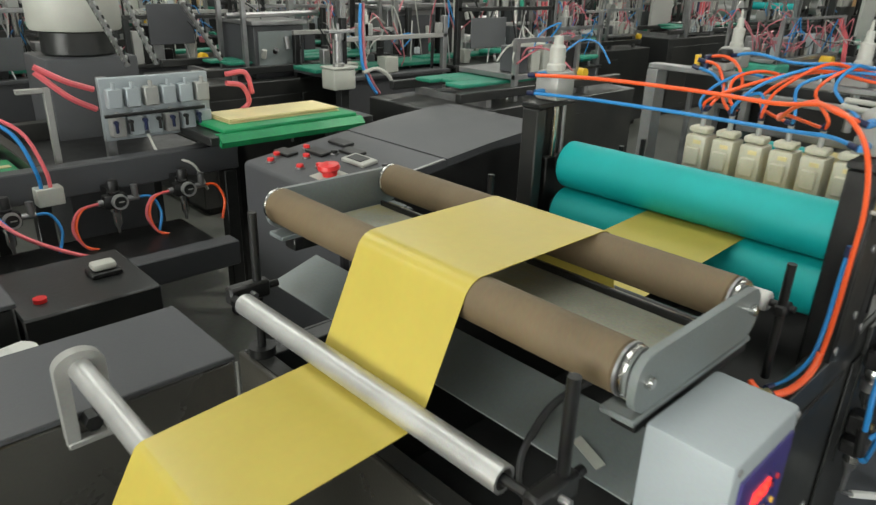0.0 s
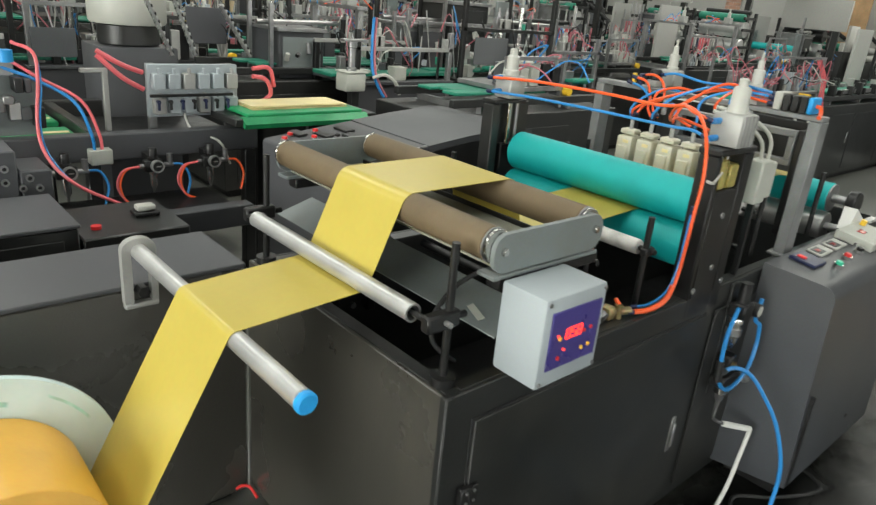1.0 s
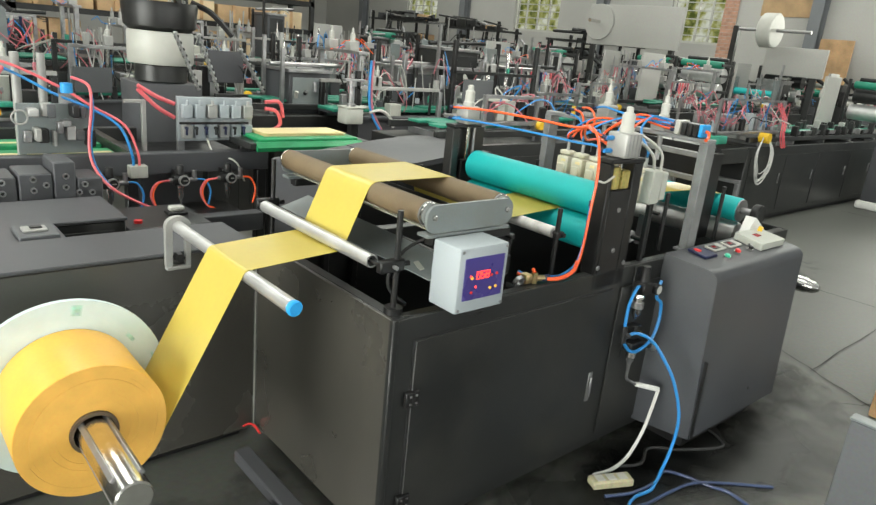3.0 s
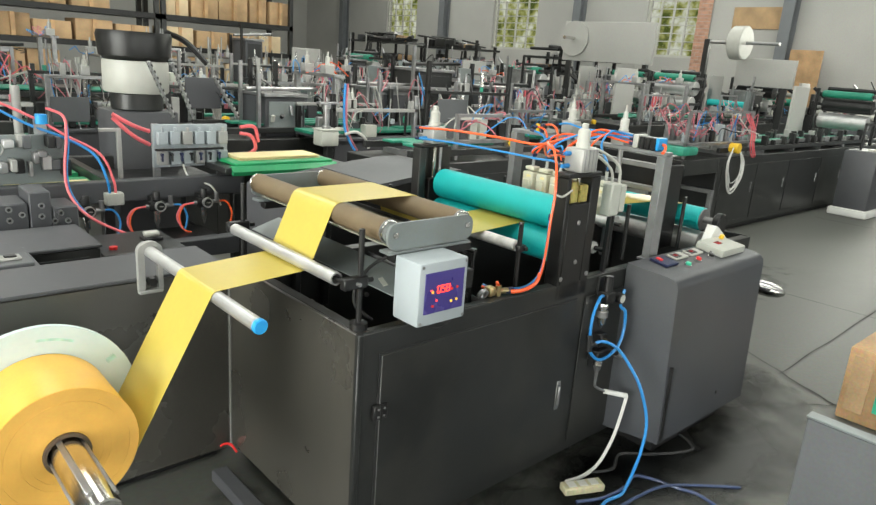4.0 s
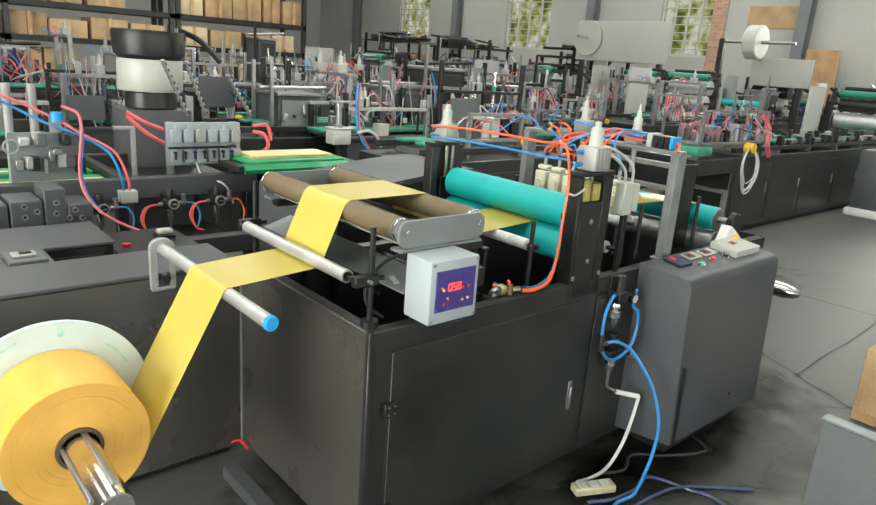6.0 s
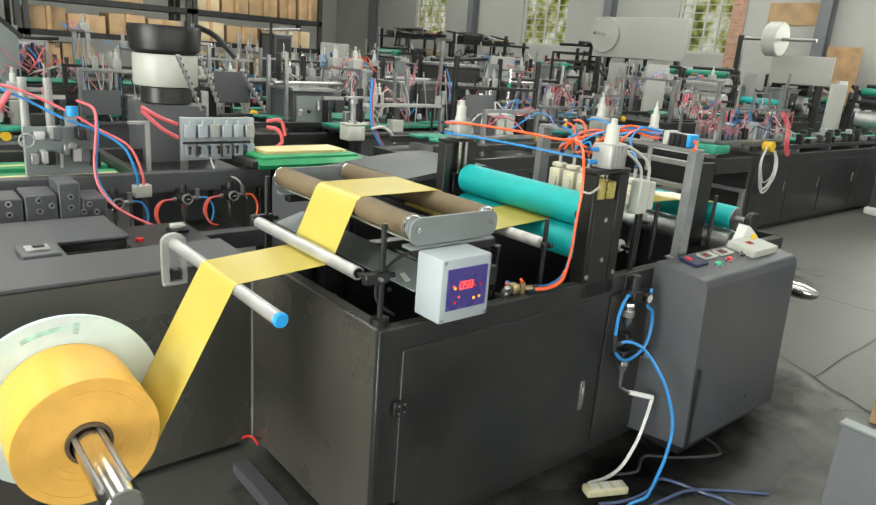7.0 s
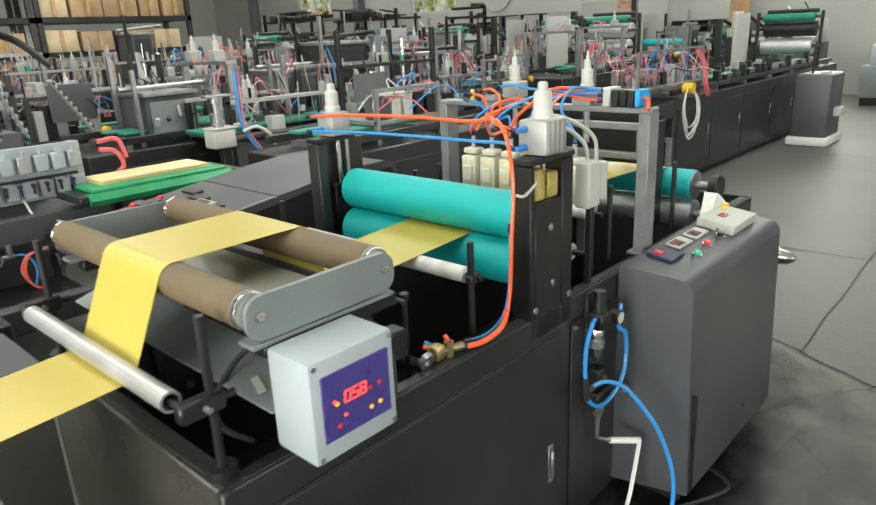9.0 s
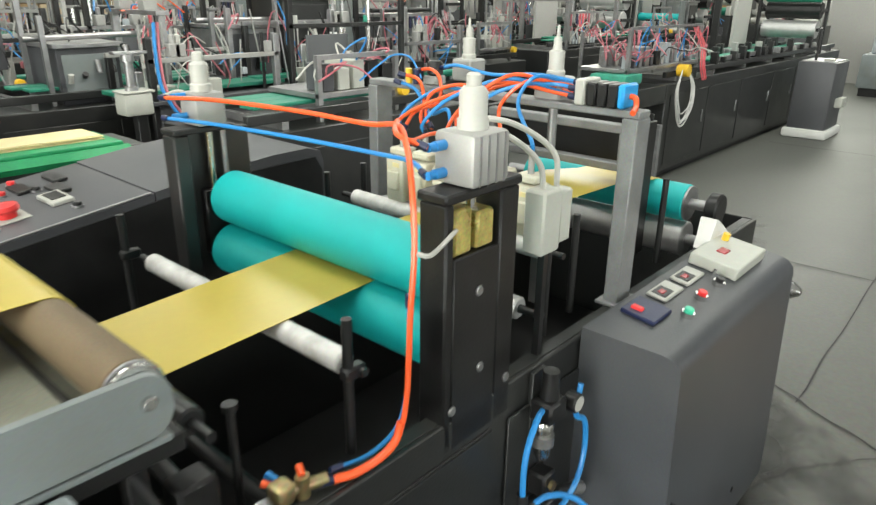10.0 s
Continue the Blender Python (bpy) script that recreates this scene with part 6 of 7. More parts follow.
def long_machine(x0, x1, y0, depth, zt, seed, detail=1.0, stations=1.5, plain=False):
    r = random.Random(seed)
    y1 = y0 + depth
    mc = thing("conveyor_machine", ((x0 + x1) / 2, y0 + depth / 2, 0), "long dark grey packaging machine with green belts and hoses", "machine", "machines in the hall")
    part("cabinet_body", G().box((x0, y0, 0.06), (x1, y1, zt), 0.006), M_DARK, mc)
    part("plinth", G().box((x0 + 0.05, y0 + 0.05, 0.0), (x1 - 0.05, y1 - 0.05, 0.06)), M_BLACK, mc)
    k = x0 + 0.1
    while k < x1 - 0.8:
        w = r.uniform(0.7, 1.1)
        w = min(w, x1 - 0.05 - k)
        d = part("door", G().box((k, y0 - 0.006, 0.12), (k + w - 0.03, y0 - 0.001, zt - 0.1), 0.002), M_DARK, mc)
        part("handle", G().box((k + w - 0.12, y0 - 0.018, zt * 0.5), (k + w - 0.10, y0 - 0.006, zt * 0.5 + 0.12), 0.003), M_STEEL, d)
        k += w
    for y in (y0 + 0.06, y1 - 0.1):
        part("rail", G().box((x0 + 0.1, y, zt + 0.04), (x1 - 0.1, y + 0.04, zt + 0.09), 0.004), M_DARK, mc)
    for x in [x0 + 0.3 + 0.9 * q for q in range(int((x1 - x0 - 0.4) / 0.9) + 1)]:
        part("rail_support", G().box((x, y0 + 0.06, zt), (x + 0.04, y1 - 0.06, zt + 0.04)), M_STEEL, mc)
    if plain:
        for q in range(2):
            part("belt", G().box((x0 + 1.4, y0 + 0.12 + 0.32 * q, zt + 0.095), (x1 - 0.9, y0 + 0.38 + 0.32 * q, zt + 0.12), 0.006), M_GREEN, mc, "wide green conveyor belt")
            for u in range(16):
                xx = x0 + 1.3 + 0.24 * u + r.uniform(-0.08, 0.08)
                part("clamp", G().box((xx, y0 + 0.06 + 0.31 * q, zt + 0.09), (xx + r.uniform(0.03, 0.09), y0 + 0.13 + 0.31 * q, zt + 0.14 + r.uniform(0.0, 0.10)), 0.004), r.choice((M_BLACK, M_BLACK, M_STEEL, M_ALUW, M_DARK)), mc)
            part("guide_rail", G().box((x0 + 1.4, y0 + 0.105 + 0.31 * q, zt + 0.10), (x1 - 1.0, y0 + 0.115 + 0.31 * q, zt + 0.15), 0.002), M_STEEL, mc)
        return mc
    for q in range(3):
        yy = y0 + 0.16 + q * (depth - 0.4) / 2.4
        a, b = x0 + r.uniform(0.2, 0.8), x1 - r.uniform(0.2, 0.8)
        part("belt", G().box((a, yy, zt + 0.095), (b, yy + 0.13, zt + 0.115), 0.005), M_GREEN, mc, "green conveyor belt")
    x = x0 + r.uniform(0.3, 0.7)
    while x < x1 - 0.7:
        kind = r.choice(("gantry", "gantry", "nest", "nest", "rolls", "sticks", "tower", "tower") if y0 > 4 else ("gantry", "nest", "nest", "sticks"))
        h = zt + r.uniform(0.28, 0.45) + (0.25 * r.random() if y0 > 4 else 0)
        if kind == "gantry":
            p = part("gantry", G().box((x, y0 + 0.03, zt), (x + 0.05, y0 + 0.08, h), 0.003).box((x, y1 - 0.08, zt), (x + 0.05, y1 - 0.03, h), 0.003).box((x - 0.02, y0 + 0.02, h), (x + 0.08, y1 - 0.02, h + 0.03), 0.003), M_STEEL, mc)
            for q in range(r.choice((1, 2, 2))):
                yy = y0 + depth * (0.25 + 0.45 * q)
                cb2 = part("cylinder", G().box((x - 0.03, yy - 0.045, h + 0.03), (x + 0.07, yy + 0.045, h + 0.11), 0.005), M_ALUW, p)
                part("cap", G().lathe([(0.024, 0), (0.022, 0.07), (0.010, 0.075), (0.010, 0.12)], (x + 0.02, yy, h + 0.11), (x + 0.02, yy, 9), 10), r.choice((M_WHITE, M_ALUW)), cb2)
            hose_bunch(r, (x, (y0 + y1) / 2, h + 0.02), 0.15, 2, r.choice((M_RED, M_PINK2)), p, 0.15)
            hose_bunch(r, (x, (y0 + y1) / 2, h + 0.02), 0.15, 2, M_BLUE, p, 0.15)
        elif kind == "nest":
            p = part("valve_station", G().box((x, y0 + 0.1, zt + 0.12), (x + 0.6, y1 - 0.15, zt + 0.15), 0.003).box((x, y0 + 0.1, zt), (x + 0.03, y0 + 0.13, h)).box((x + 0.57, y0 + 0.1, zt), (x + 0.6, y0 + 0.13, h)).box((x, y0 + 0.1, h), (x + 0.6, y0 + 0.13, h + 0.025)), M_STEEL, mc)
            for q in range(5):
                part("valve", G().box((x + 0.05 + 0.11 * q, y0 + 0.12, zt + 0.152), (x + 0.13 + 0.11 * q, y0 + 0.2 + r.uniform(0, 0.2), zt + 0.24 + r.uniform(0, 0.08)), 0.005), r.choice((M_ALUW, M_WHITE2, M_MID, M_BLACK)), p)
            for mm, nn in ((M_PINK2, 4), (M_BLUE, 2), (M_WHITE, 3)):
                hose_bunch(r, (x + 0.3, y0 + 0.2, zt + 0.2), 0.28, nn, mm, p, 0.26)
            part("reel", G().cyl((x + 0.62, y0 + 0.06, zt + 0.12), (x + 0.62, y0 + 0.13, zt + 0.12), 0.032, seg=14), M_YELL, p, "small yellow reel")
        elif kind == "tower":
            w, hh = r.uniform(0.25, 0.5), r.uniform(0.3, 0.75)
            p = part("tower_case", G().box((x, y0 + 0.12, zt), (x + w, y1 - 0.2, zt + hh), 0.006), r.choice((M_DARK, M_MID, M_STEEL)), mc)
            part("tower_panel", G().box((x + 0.03, y0 + 0.112, zt + 0.04), (x + w - 0.03, y0 + 0.12, zt + hh - 0.04), 0.002), r.choice((M_MID, M_LIGHT, M_DARK)), p)
            for q in range(4):
                part("knob", G().cyl((x + 0.06 + (w - 0.12) * q / 3, y0 + 0.111, zt + hh * r.uniform(0.3, 0.8)), (x + 0.06 + (w - 0.12) * q / 3, y0 + 0.09, zt + hh * 0.55), 0.018, seg=10), r.choice((M_ALUW, M_STEEL, M_WHITE, M_BLACK, M_BLACK)), p)
            part("tower_lid", G().box((x - 0.02, y0 + 0.1, zt + hh), (x + w + 0.02, y1 - 0.18, zt + hh + 0.03), 0.004), M_STEEL, p)
            for q in range(2):
                part("tower_post", G().box((x - 0.06, y0 + 0.15 + 0.35 * q, zt), (x - 0.03, y0 + 0.18 + 0.35 * q, zt + hh + r.uniform(0.05, 0.3))), r.choice((M_STEEL, M_BLACK)), p)
            part("arm", G().cyl((x - 0.15, y0 + 0.2, zt + hh + 0.06), (x + w + 0.2, y0 + 0.25, zt + hh + r.uniform(0.04, 0.12)), 0.02, seg=10), r.choice((M_STEEL, M_BLACK)), p)
            hose_bunch(r, (x + w / 2, y0 + 0.3, zt + hh), 0.15, 3, r.choice((M_BLACK, M_PINK2, M_WHITE)), p, 0.2)
        elif kind == "rolls":
            p = part("stand_plate", G().box((x, y0 + 0.02, zt), (x + 0.16, y0 + 0.05, h + 0.06), 0.004), M_LIGHT, mc, "pale grey roll stand plate")
            part("stand_plate", G().box((x, y1 - 0.05, zt), (x + 0.16, y1 - 0.02, h + 0.06), 0.004), M_LIGHT, mc)
            for q, mm in ((0, M_ALU), (1, r.choice((M_ALU, M_TEAL, M_BLACK)))):
                part("roll", G().cyl((x + 0.08, y0 + 0.052, zt + 0.12 + 0.2 * q), (x + 0.08, y1 - 0.052, zt + 0.12 + 0.2 * q), 0.06, seg=20), mm, p)
        else:
            p = part("rod_rack", G().box((x, y0 + 0.15, zt + 0.1), (x + 0.4, y1 - 0.15, zt + 0.13), 0.003), M_DARK, mc)
            for q in range(6):
                xx, yy = x + 0.05 + 0.06 * q, y0 + r.uniform(0.2, depth - 0.2)
                part("rod", G().cyl((xx, yy, zt + 0.13), (xx + r.uniform(-0.02, 0.02), yy, h + r.uniform(0.0, 0.25)), 0.010, seg=8), r.choice((M_ALUW, M_STEEL)), p)
        x += r.uniform(0.55, 0.95) * stations
    return mc


def assembly_frame(x, y, w, d, seed):
    """An open dark frame with decks crowded by small parts, rods and hoses."""
    r = random.Random(seed)
    fr2 = thing("assembly_frame", (x + w / 2, y + d / 2, 0), "open dark steel assembly frame crowded with parts and hoses", "machine frame", "frames in the hall")
    top = r.uniform(1.15, 1.4)
    for xx in (x, x + w - 0.04):
        for yy in (y, y + d - 0.04):
            part("post", G().box((xx, yy, 0), (xx + 0.04, yy + 0.04, top + r.choice((0, 0, 0.15, 0.3))), 0.003), r.choice((M_DARK, M_BLACK, M_STEEL)), fr2)
    z1 = r.uniform(0.82, 0.95)
    part("deck", G().box((x - 0.02, y - 0.02, z1), (x + w + 0.02, y + d + 0.02, z1 + 0.025), 0.003), r.choice((M_DARK, M_MID, M_STEEL)), fr2)
    part("side_panel", G().box((x + 0.041, y, z1 - r.uniform(0.2, 0.6)), (x + w - 0.041, y + 0.012, z1 - 0.002), 0.002), M_MID, fr2)
    for yy in (y, y + d - 0.03):
        part("top_rail", G().box((x, yy, top), (x + w, yy + 0.03, top + 0.03), 0.003), r.choice((M_STEEL, M_DARK, M_ALUW)), fr2)
    for k in range(r.choice((1, 2))):
        yy = y + r.uniform(0.05, d - 0.25)
        part("belt", G().box((x - 0.15, yy, z1 + 0.05), (x + w + 0.1, yy + 0.14, z1 + 0.075), 0.004), M_GREEN, fr2, "green conveyor belt")
    for k in range(8):
        bx, by = x + r.uniform(0.02, w - 0.12), y + r.uniform(0.0, d - 0.12)
        s = r.uniform(0.05, 0.13)
        zz = z1 + 0.026
        part("unit", G().box((bx, by, zz), (bx + s, by + s * r.uniform(0.6, 1.3), zz + r.uniform(0.06, 0.28)), 0.005), r.choice((M_ALUW, M_WHITE2, M_MID, M_BLACK, M_STEEL, M_DARK, M_ALU)), fr2)
    for k in range(5):
        bx, by = x + r.uniform(0.05, w - 0.05), y + r.uniform(0.05, d - 0.05)
        part("rod", G().cyl((bx, by, z1), (bx, by, top + r.uniform(-0.1, 0.25)), r.choice((0.008, 0.012, 0.02)), seg=8), r.choice((M_ALUW, M_CHROME, M_WHITE, M_BLACK)), fr2)
    for k in range(2):
        bx = x + r.uniform(0.1, w - 0.1)
        c = part("cylinder", G().box((bx - 0.035, y + 0.0, top + 0.03), (bx + 0.035, y + 0.07, top + 0.11), 0.005), M_ALUW, fr2)
        part("cap", G().lathe([(0.018, 0), (0.018, 0.05), (0.009, 0.055), (0.009, 0.09)], (bx, y + 0.035, top + 0.11), (bx, y + 0.035, 9), 10), r.choice((M_WHITE, M_ALUW, M_STEEL)), c)
    for mm, nn in ((M_PINK2, 2), (M_BLUE, 1), (M_WHITE, 2), (M_BLACK, 2)):
        hose_bunch(r, (x + w / 2, y + d / 2, z1 + 0.15), w * 0.4, nn, mm, fr2, top - z1 + 0.1, 0.0055)
    for q in range(9):
        bx, s = x + r.uniform(0.0, w), r.uniform(0.02, 0.05)
        zz = r.choice((z1 + 0.026, top + 0.03, z1 + 0.14))
        by = y + (0.0 if zz > top else r.uniform(0.0, d * 0.6))
        part("fitting", G().box((bx, by, zz), (bx + s, by + s, zz + s * r.uniform(1.0, 2.6)), 0.003), r.choice((M_ALUW, M_WHITE, M_BOX, M_PINK2, M_BLACK, M_STEEL, M_SHEET)), fr2)
    for q in range(7):
        a = (x + r.uniform(0, w), y + r.uniform(-0.03, 0.3), top + r.uniform(-0.05, 0.12))
        b = (a[0] + r.uniform(-0.3, 0.3), a[1] + r.uniform(-0.1, 0.1), z1 + r.uniform(0.05, 0.3))
        m2 = tuple((a[i] + b[i]) / 2 + r.uniform(-0.08, 0.08) for i in range(3))
        part("wire", G().tube([a, m2, b], 0.004, 5, 5), r.choice((M_PINK2, M_WHITE, M_BLACK, M_BLUE, M_PINK2)), fr2)
    if r.random() < 0.7:
        bx, zz = x + r.uniform(0.0, w * 0.4), z1 + r.uniform(0.03, 0.2)
        part("cover_panel", G().box((bx, y - 0.02, zz), (bx + r.uniform(0.25, 0.4), y - 0.008, zz + r.uniform(0.18, 0.3)), 0.003), r.choice((M_PANEL, M_MID, M_PANEL)), fr2, "flat grey cover panel")
    if r.random() < 0.5:
        bx, zz = x + r.uniform(0.1, w * 0.5), z1 + 0.08
        g = G().box((bx, y - 0.05, zz), (bx + 0.34, y + 0.2, zz + 0.035), 0.012)
        g.v = [(a, b, c + 0.03 * noise.noise((a * 9, b * 9, c * 3))) for a, b, c in g.v]
        part("green_sheet", g, M_SHEET, fr2, "crumpled sea-green sheet")
    for q in range(4):
        bx, by = x + r.uniform(0.0, w), y + r.uniform(0.0, d)
        part("slant_rod", G().cyl((bx, by, z1), (bx + r.uniform(-0.2, 0.2), by + 0.05, top + r.uniform(0.0, 0.22)), 0.006, seg=6), r.choice((M_ALUW, M_STEEL, M_ALU)), fr2)
    if r.random() < 0.6:
        part("reel", G().cyl((x + w * 0.5, y - 0.03, z1 + 0.06), (x + w * 0.5, y + 0.03, z1 + 0.06), 0.032, seg=14), M_YELL, fr2, "small yellow reel")
    return fr2


k = 0
for y, xs in ((3.75, (2.7, 3.75, 4.9)), (4.1, (-2.4, -1.3, -0.2)), (5.3, (0.9, 1.9, 2.9, 4.0, 5.2, 6.4, 7.6, 8.8)), (7.2, (1.2, 2.4, 3.7, 5.0, 6.4, 7.8, 9.2)), (9.2, (3.0, 4.4, 6.0, 7.6, 9.4, 11.2))):
    for x in xs:
        k += 1
        assembly_frame(x, y, 0.75 + 0.2 * (k % 3), 0.6, 200 + k)
lm = long_machine(6.6, 12.6, 2.2, 0.8, 0.86, 11, plain=True)
# hose station at the head of that machine
nr = random.Random(4)
ns = part("valve_station", G().box((5.95, 2.26, 0.99), (7.4, 2.72, 1.02), 0.004).box((5.95, 2.26, 0.862), (5.98, 2.29, 1.33)).box((7.37, 2.26, 0.862), (7.40, 2.29, 1.33)).box((5.95, 2.26, 1.33), (7.40, 2.28, 1.35)).box((5.95, 2.70, 0.862), (5.98, 2.72, 1.30)).box((7.37, 2.70, 0.862), (7.40, 2.72, 1.30)), M_STEEL, lm, "steel station crowded with valves and hoses")
for q in range(13):
    for u in range(2):
        xx, yy = 6.02 + 0.104 * q, 2.30 + 0.2 * u
        part("valve", G().box((xx, yy, 1.021), (xx + nr.uniform(0.04, 0.08), yy + nr.uniform(0.05, 0.15), 1.06 + nr.uniform(0.02, 0.14)), 0.004), nr.choice((M_ALUW, M_BOX, M_STEEL, M_BLACK, M_MID, M_WHITE)), ns)
for c, nn, mm in ((6.08, 9, M_PINK2), (7.15, 10, M_PINK2), (6.6, 5, M_PINK2), (6.6, 6, M_WHITE), (6.5, 4, M_BLUE), (6.9, 5, M_BLACK)):
    hose_bunch(nr, (c, 2.34, 1.08), 0.16 if c in (6.08, 7.15) else 0.5, nn, mm, ns, 0.30, 0.005)
for dx in (0.0, 0.05, 0.09):
    part("hose", G().tube([(7.22 + dx, 2.28, 1.32), (7.25 + dx, 2.2, 1.15), (7.22 + dx, 2.17, 0.98), (7.30 + dx, 2.17, 0.86), (7.42, 2.2, 0.84)], 0.008), M_PINK, ns)
part("green_pad", G().box((5.85, 2.22, 0.90), (6.15, 2.55, 0.985), 0.02), M_SHEET, ns, "folded sea-green sheet")
part("deck_end", G().box((5.9, 2.2, 0.70), (6.598, 3.0, 0.858), 0.005), M_DARK, lm)
for lo, hi in (((6.54, 2.19, 0.47), (6.595, 2.98, 0.51)), ((6.54, 2.19, 0.0), (6.595, 2.235, 0.468)), ((6.54, 2.94, 0.0), (6.595, 2.98, 0.468)), ((5.95, 2.94, 0.0), (5.99, 2.98, 0.698))):
    part("end_frame", G().box(lo, hi, 0.003), M_GALV, lm, "grey open end frame")
long_machine(2.45, 4.15, 2.45, 0.7, 0.93, 15, stations=2.2)
for i, (xa, xb, y) in enumerate(((1.9, 7.4, 4.25), (8.0, 13.6, 4.35), (-2.6, 3.0, 6.2), (3.6, 9.2, 6.3), (9.8, 14.6, 6.3), (-1.0, 5.2, 8.3), (5.8, 11.6, 8.4), (6.8, 9.4, 12.8), (9.0, 14.2, 10.5), (3.2, 8.4, 10.2), (10, 15, 13.2))):
    long_machine(xa, xb, y, 0.8, 0.88 + 0.06 * (i % 3), 31 + i, stations=0.85)
fc = thing("control_cabinet", (10.05, 1.8, 0), "grey steel control cabinet of the far machine", "control cabinet")
part("cabinet_body", G().box((9.75, 1.58, 0.03), (10.35, 2.0, 0.885), 0.02), M_MID, fc)
part("top_plate", G().box((9.78, 1.61, 0.885), (10.32, 1.97, 0.895), 0.004), M_STEEL, fc)
part("meter", G().box((9.85, 1.65, 0.895), (10.0, 1.75, 0.92), 0.004), M_WHITE, fc)
part("stalk", G().cyl((9.9, 1.85, 0.895), (9.9, 1.85, 1.25), 0.015), M_BLACK, fc)
part("side_box", G().box((9.98, 1.50, 0.36), (10.2, 1.579, 0.47), 0.01), M_WHITE2, fc, "white box hung on the side")
wp = thing("white_wrap", (9.9, 1.75, 0), "white foam wrap round the foot of a cabinet", "wrap")
part("foam", G().box((9.70, 1.54, 0.0), (10.4, 2.04, 0.11), 0.03), M_PAPER, wp)
# coiled cable on the long machine's edge
cc = thing("coiled_cable", (6.9, 2.2, 0.7), "coil of white cable hanging on the machine edge", "cable")
rc = random.Random(9)
for k in range(9):
    a, b, w = rc.uniform(-0.03, 0.03), rc.uniform(-0.07, 0.06), rc.uniform(0.14, 0.26)
    part("loop", G().tube([(6.80, 2.16, 0.97), (6.78 - w * 0.5 + a, 2.155 - 0.004 * k, 0.80), (6.80 - w * 0.3 + a, 2.15 - 0.004 * k, 0.62 + b), (6.86 + a, 2.145, 0.53 + b), (6.95 + w * 0.3 + a, 2.15 - 0.003 * k, 0.62 + b), (6.98 + w * 0.5 + a, 2.155, 0.80), (6.92, 2.16, 0.97)], 0.005, 6), M_PAPER, cc)
part("spool", G().cyl((6.90, 2.14, 0.96), (6.90, 2.24, 0.96), 0.055, seg=18), M_YELL, cc)

# reel stands by the far wall
def reel_stand(x, y0, y1, z0, z1, yd):
    st = thing("reel_stand", (x, (y0 + y1) / 2, 0), "large pale grey reel stand with a shaft and disc", "reel stand", "reel stands")
    part("panel", G().box((x, y0, z0), (x + 0.08, y1, z1), 0.01), M_WALL, st)
    for y in (y0 + 0.1, y1 - 0.2):
        part("leg", G().box((x + 0.02, y, 0), (x + 0.1, y + 0.1, z0)), M_DARK, st)
    part("shaft", G().cyl((x, yd, 2.3), (x - 0.5, yd - 0.1, 2.3), 0.035), M_CHROME, st)
    part("disc", G().cyl((x - 0.02, yd, 2.3), (x - 0.05, yd, 2.3), 0.36, seg=40), M_WALL, st)
    return st


reel_stand(11.8, 6.4, 8.6, 1.85, 2.65, 8.3)
rs = thing("white_reel", (12.3, 4.9, 0), "white film reel on a tall dark stand", "reel")
part("reel", G().cyl((12.3, 4.8, 2.35), (12.3, 5.05, 2.35), 0.3, seg=36, bev=0.02), M_WHITE, rs)
part("axle", G().cyl((12.3, 4.2, 2.35), (12.3, 5.6, 2.35), 0.03), M_STEEL, rs)
part("post", G().box((12.26, 5.5, 0), (12.34, 5.6, 2.4)), M_DARK, rs)
part("back_panel", G().box((12.7, 4.0, 1.6), (12.76, 5.1, 2.1), 0.01), M_WALL, rs)
part("back_leg", G().box((12.7, 4.1, 0), (12.76, 4.2, 1.6)), M_DARK, rs)
def roll_tower(x, y, z, w=0.74, h=0.8, top=M_BLACK):
    ts = thing("roll_tower", (x, y, z), "tall grey roll stand with polished and dark rollers", "roll stand", "roll stands on the machines")
    part("stand_plate", G().box((x - 1.15, y + w - 0.02, z + 0.001), (x - 0.62, y + w + 0.02, z + h), 0.005), M_WALL, ts, "pale grey side plate")
    for yy, xx in ((y, x + 0.22), (y + w, x + 0.22), (y + w, x - 0.22)):
        part("stand_post", G().box((xx - 0.025, yy - 0.02, z + 0.001), (xx + 0.025, yy + 0.02, z + h), 0.004), M_BLACK, ts)
    for yy in (y, y + w):
        for dz in (0.30, 0.54, 0.70):
            part("bearing_arm", G().box((x - 0.12, yy - 0.012, z + dz), (x + 0.2, yy + 0.012, z + dz + 0.04), 0.003), M_BLACK, ts)
    for dx, dz, rr, mm in ((-0.02, 0.32, 0.115, M_ALU), (0.05, 0.56, 0.11, top), (-0.06, 0.72, 0.055, M_GREEN), (0.1, 0.80, 0.03, M_BLACK)):
        part("roller", G().cyl((x + dx, y + 0.022, z + dz), (x + dx, y + w - 0.022, z + dz), rr, seg=28, bev=0.005), mm, ts)
    part("foot_plate", G().box((x - 1.15, y + 0.05, z), (x + 0.25, y + w - 0.03, z + 0.02)), M_DARK, ts)
    return ts


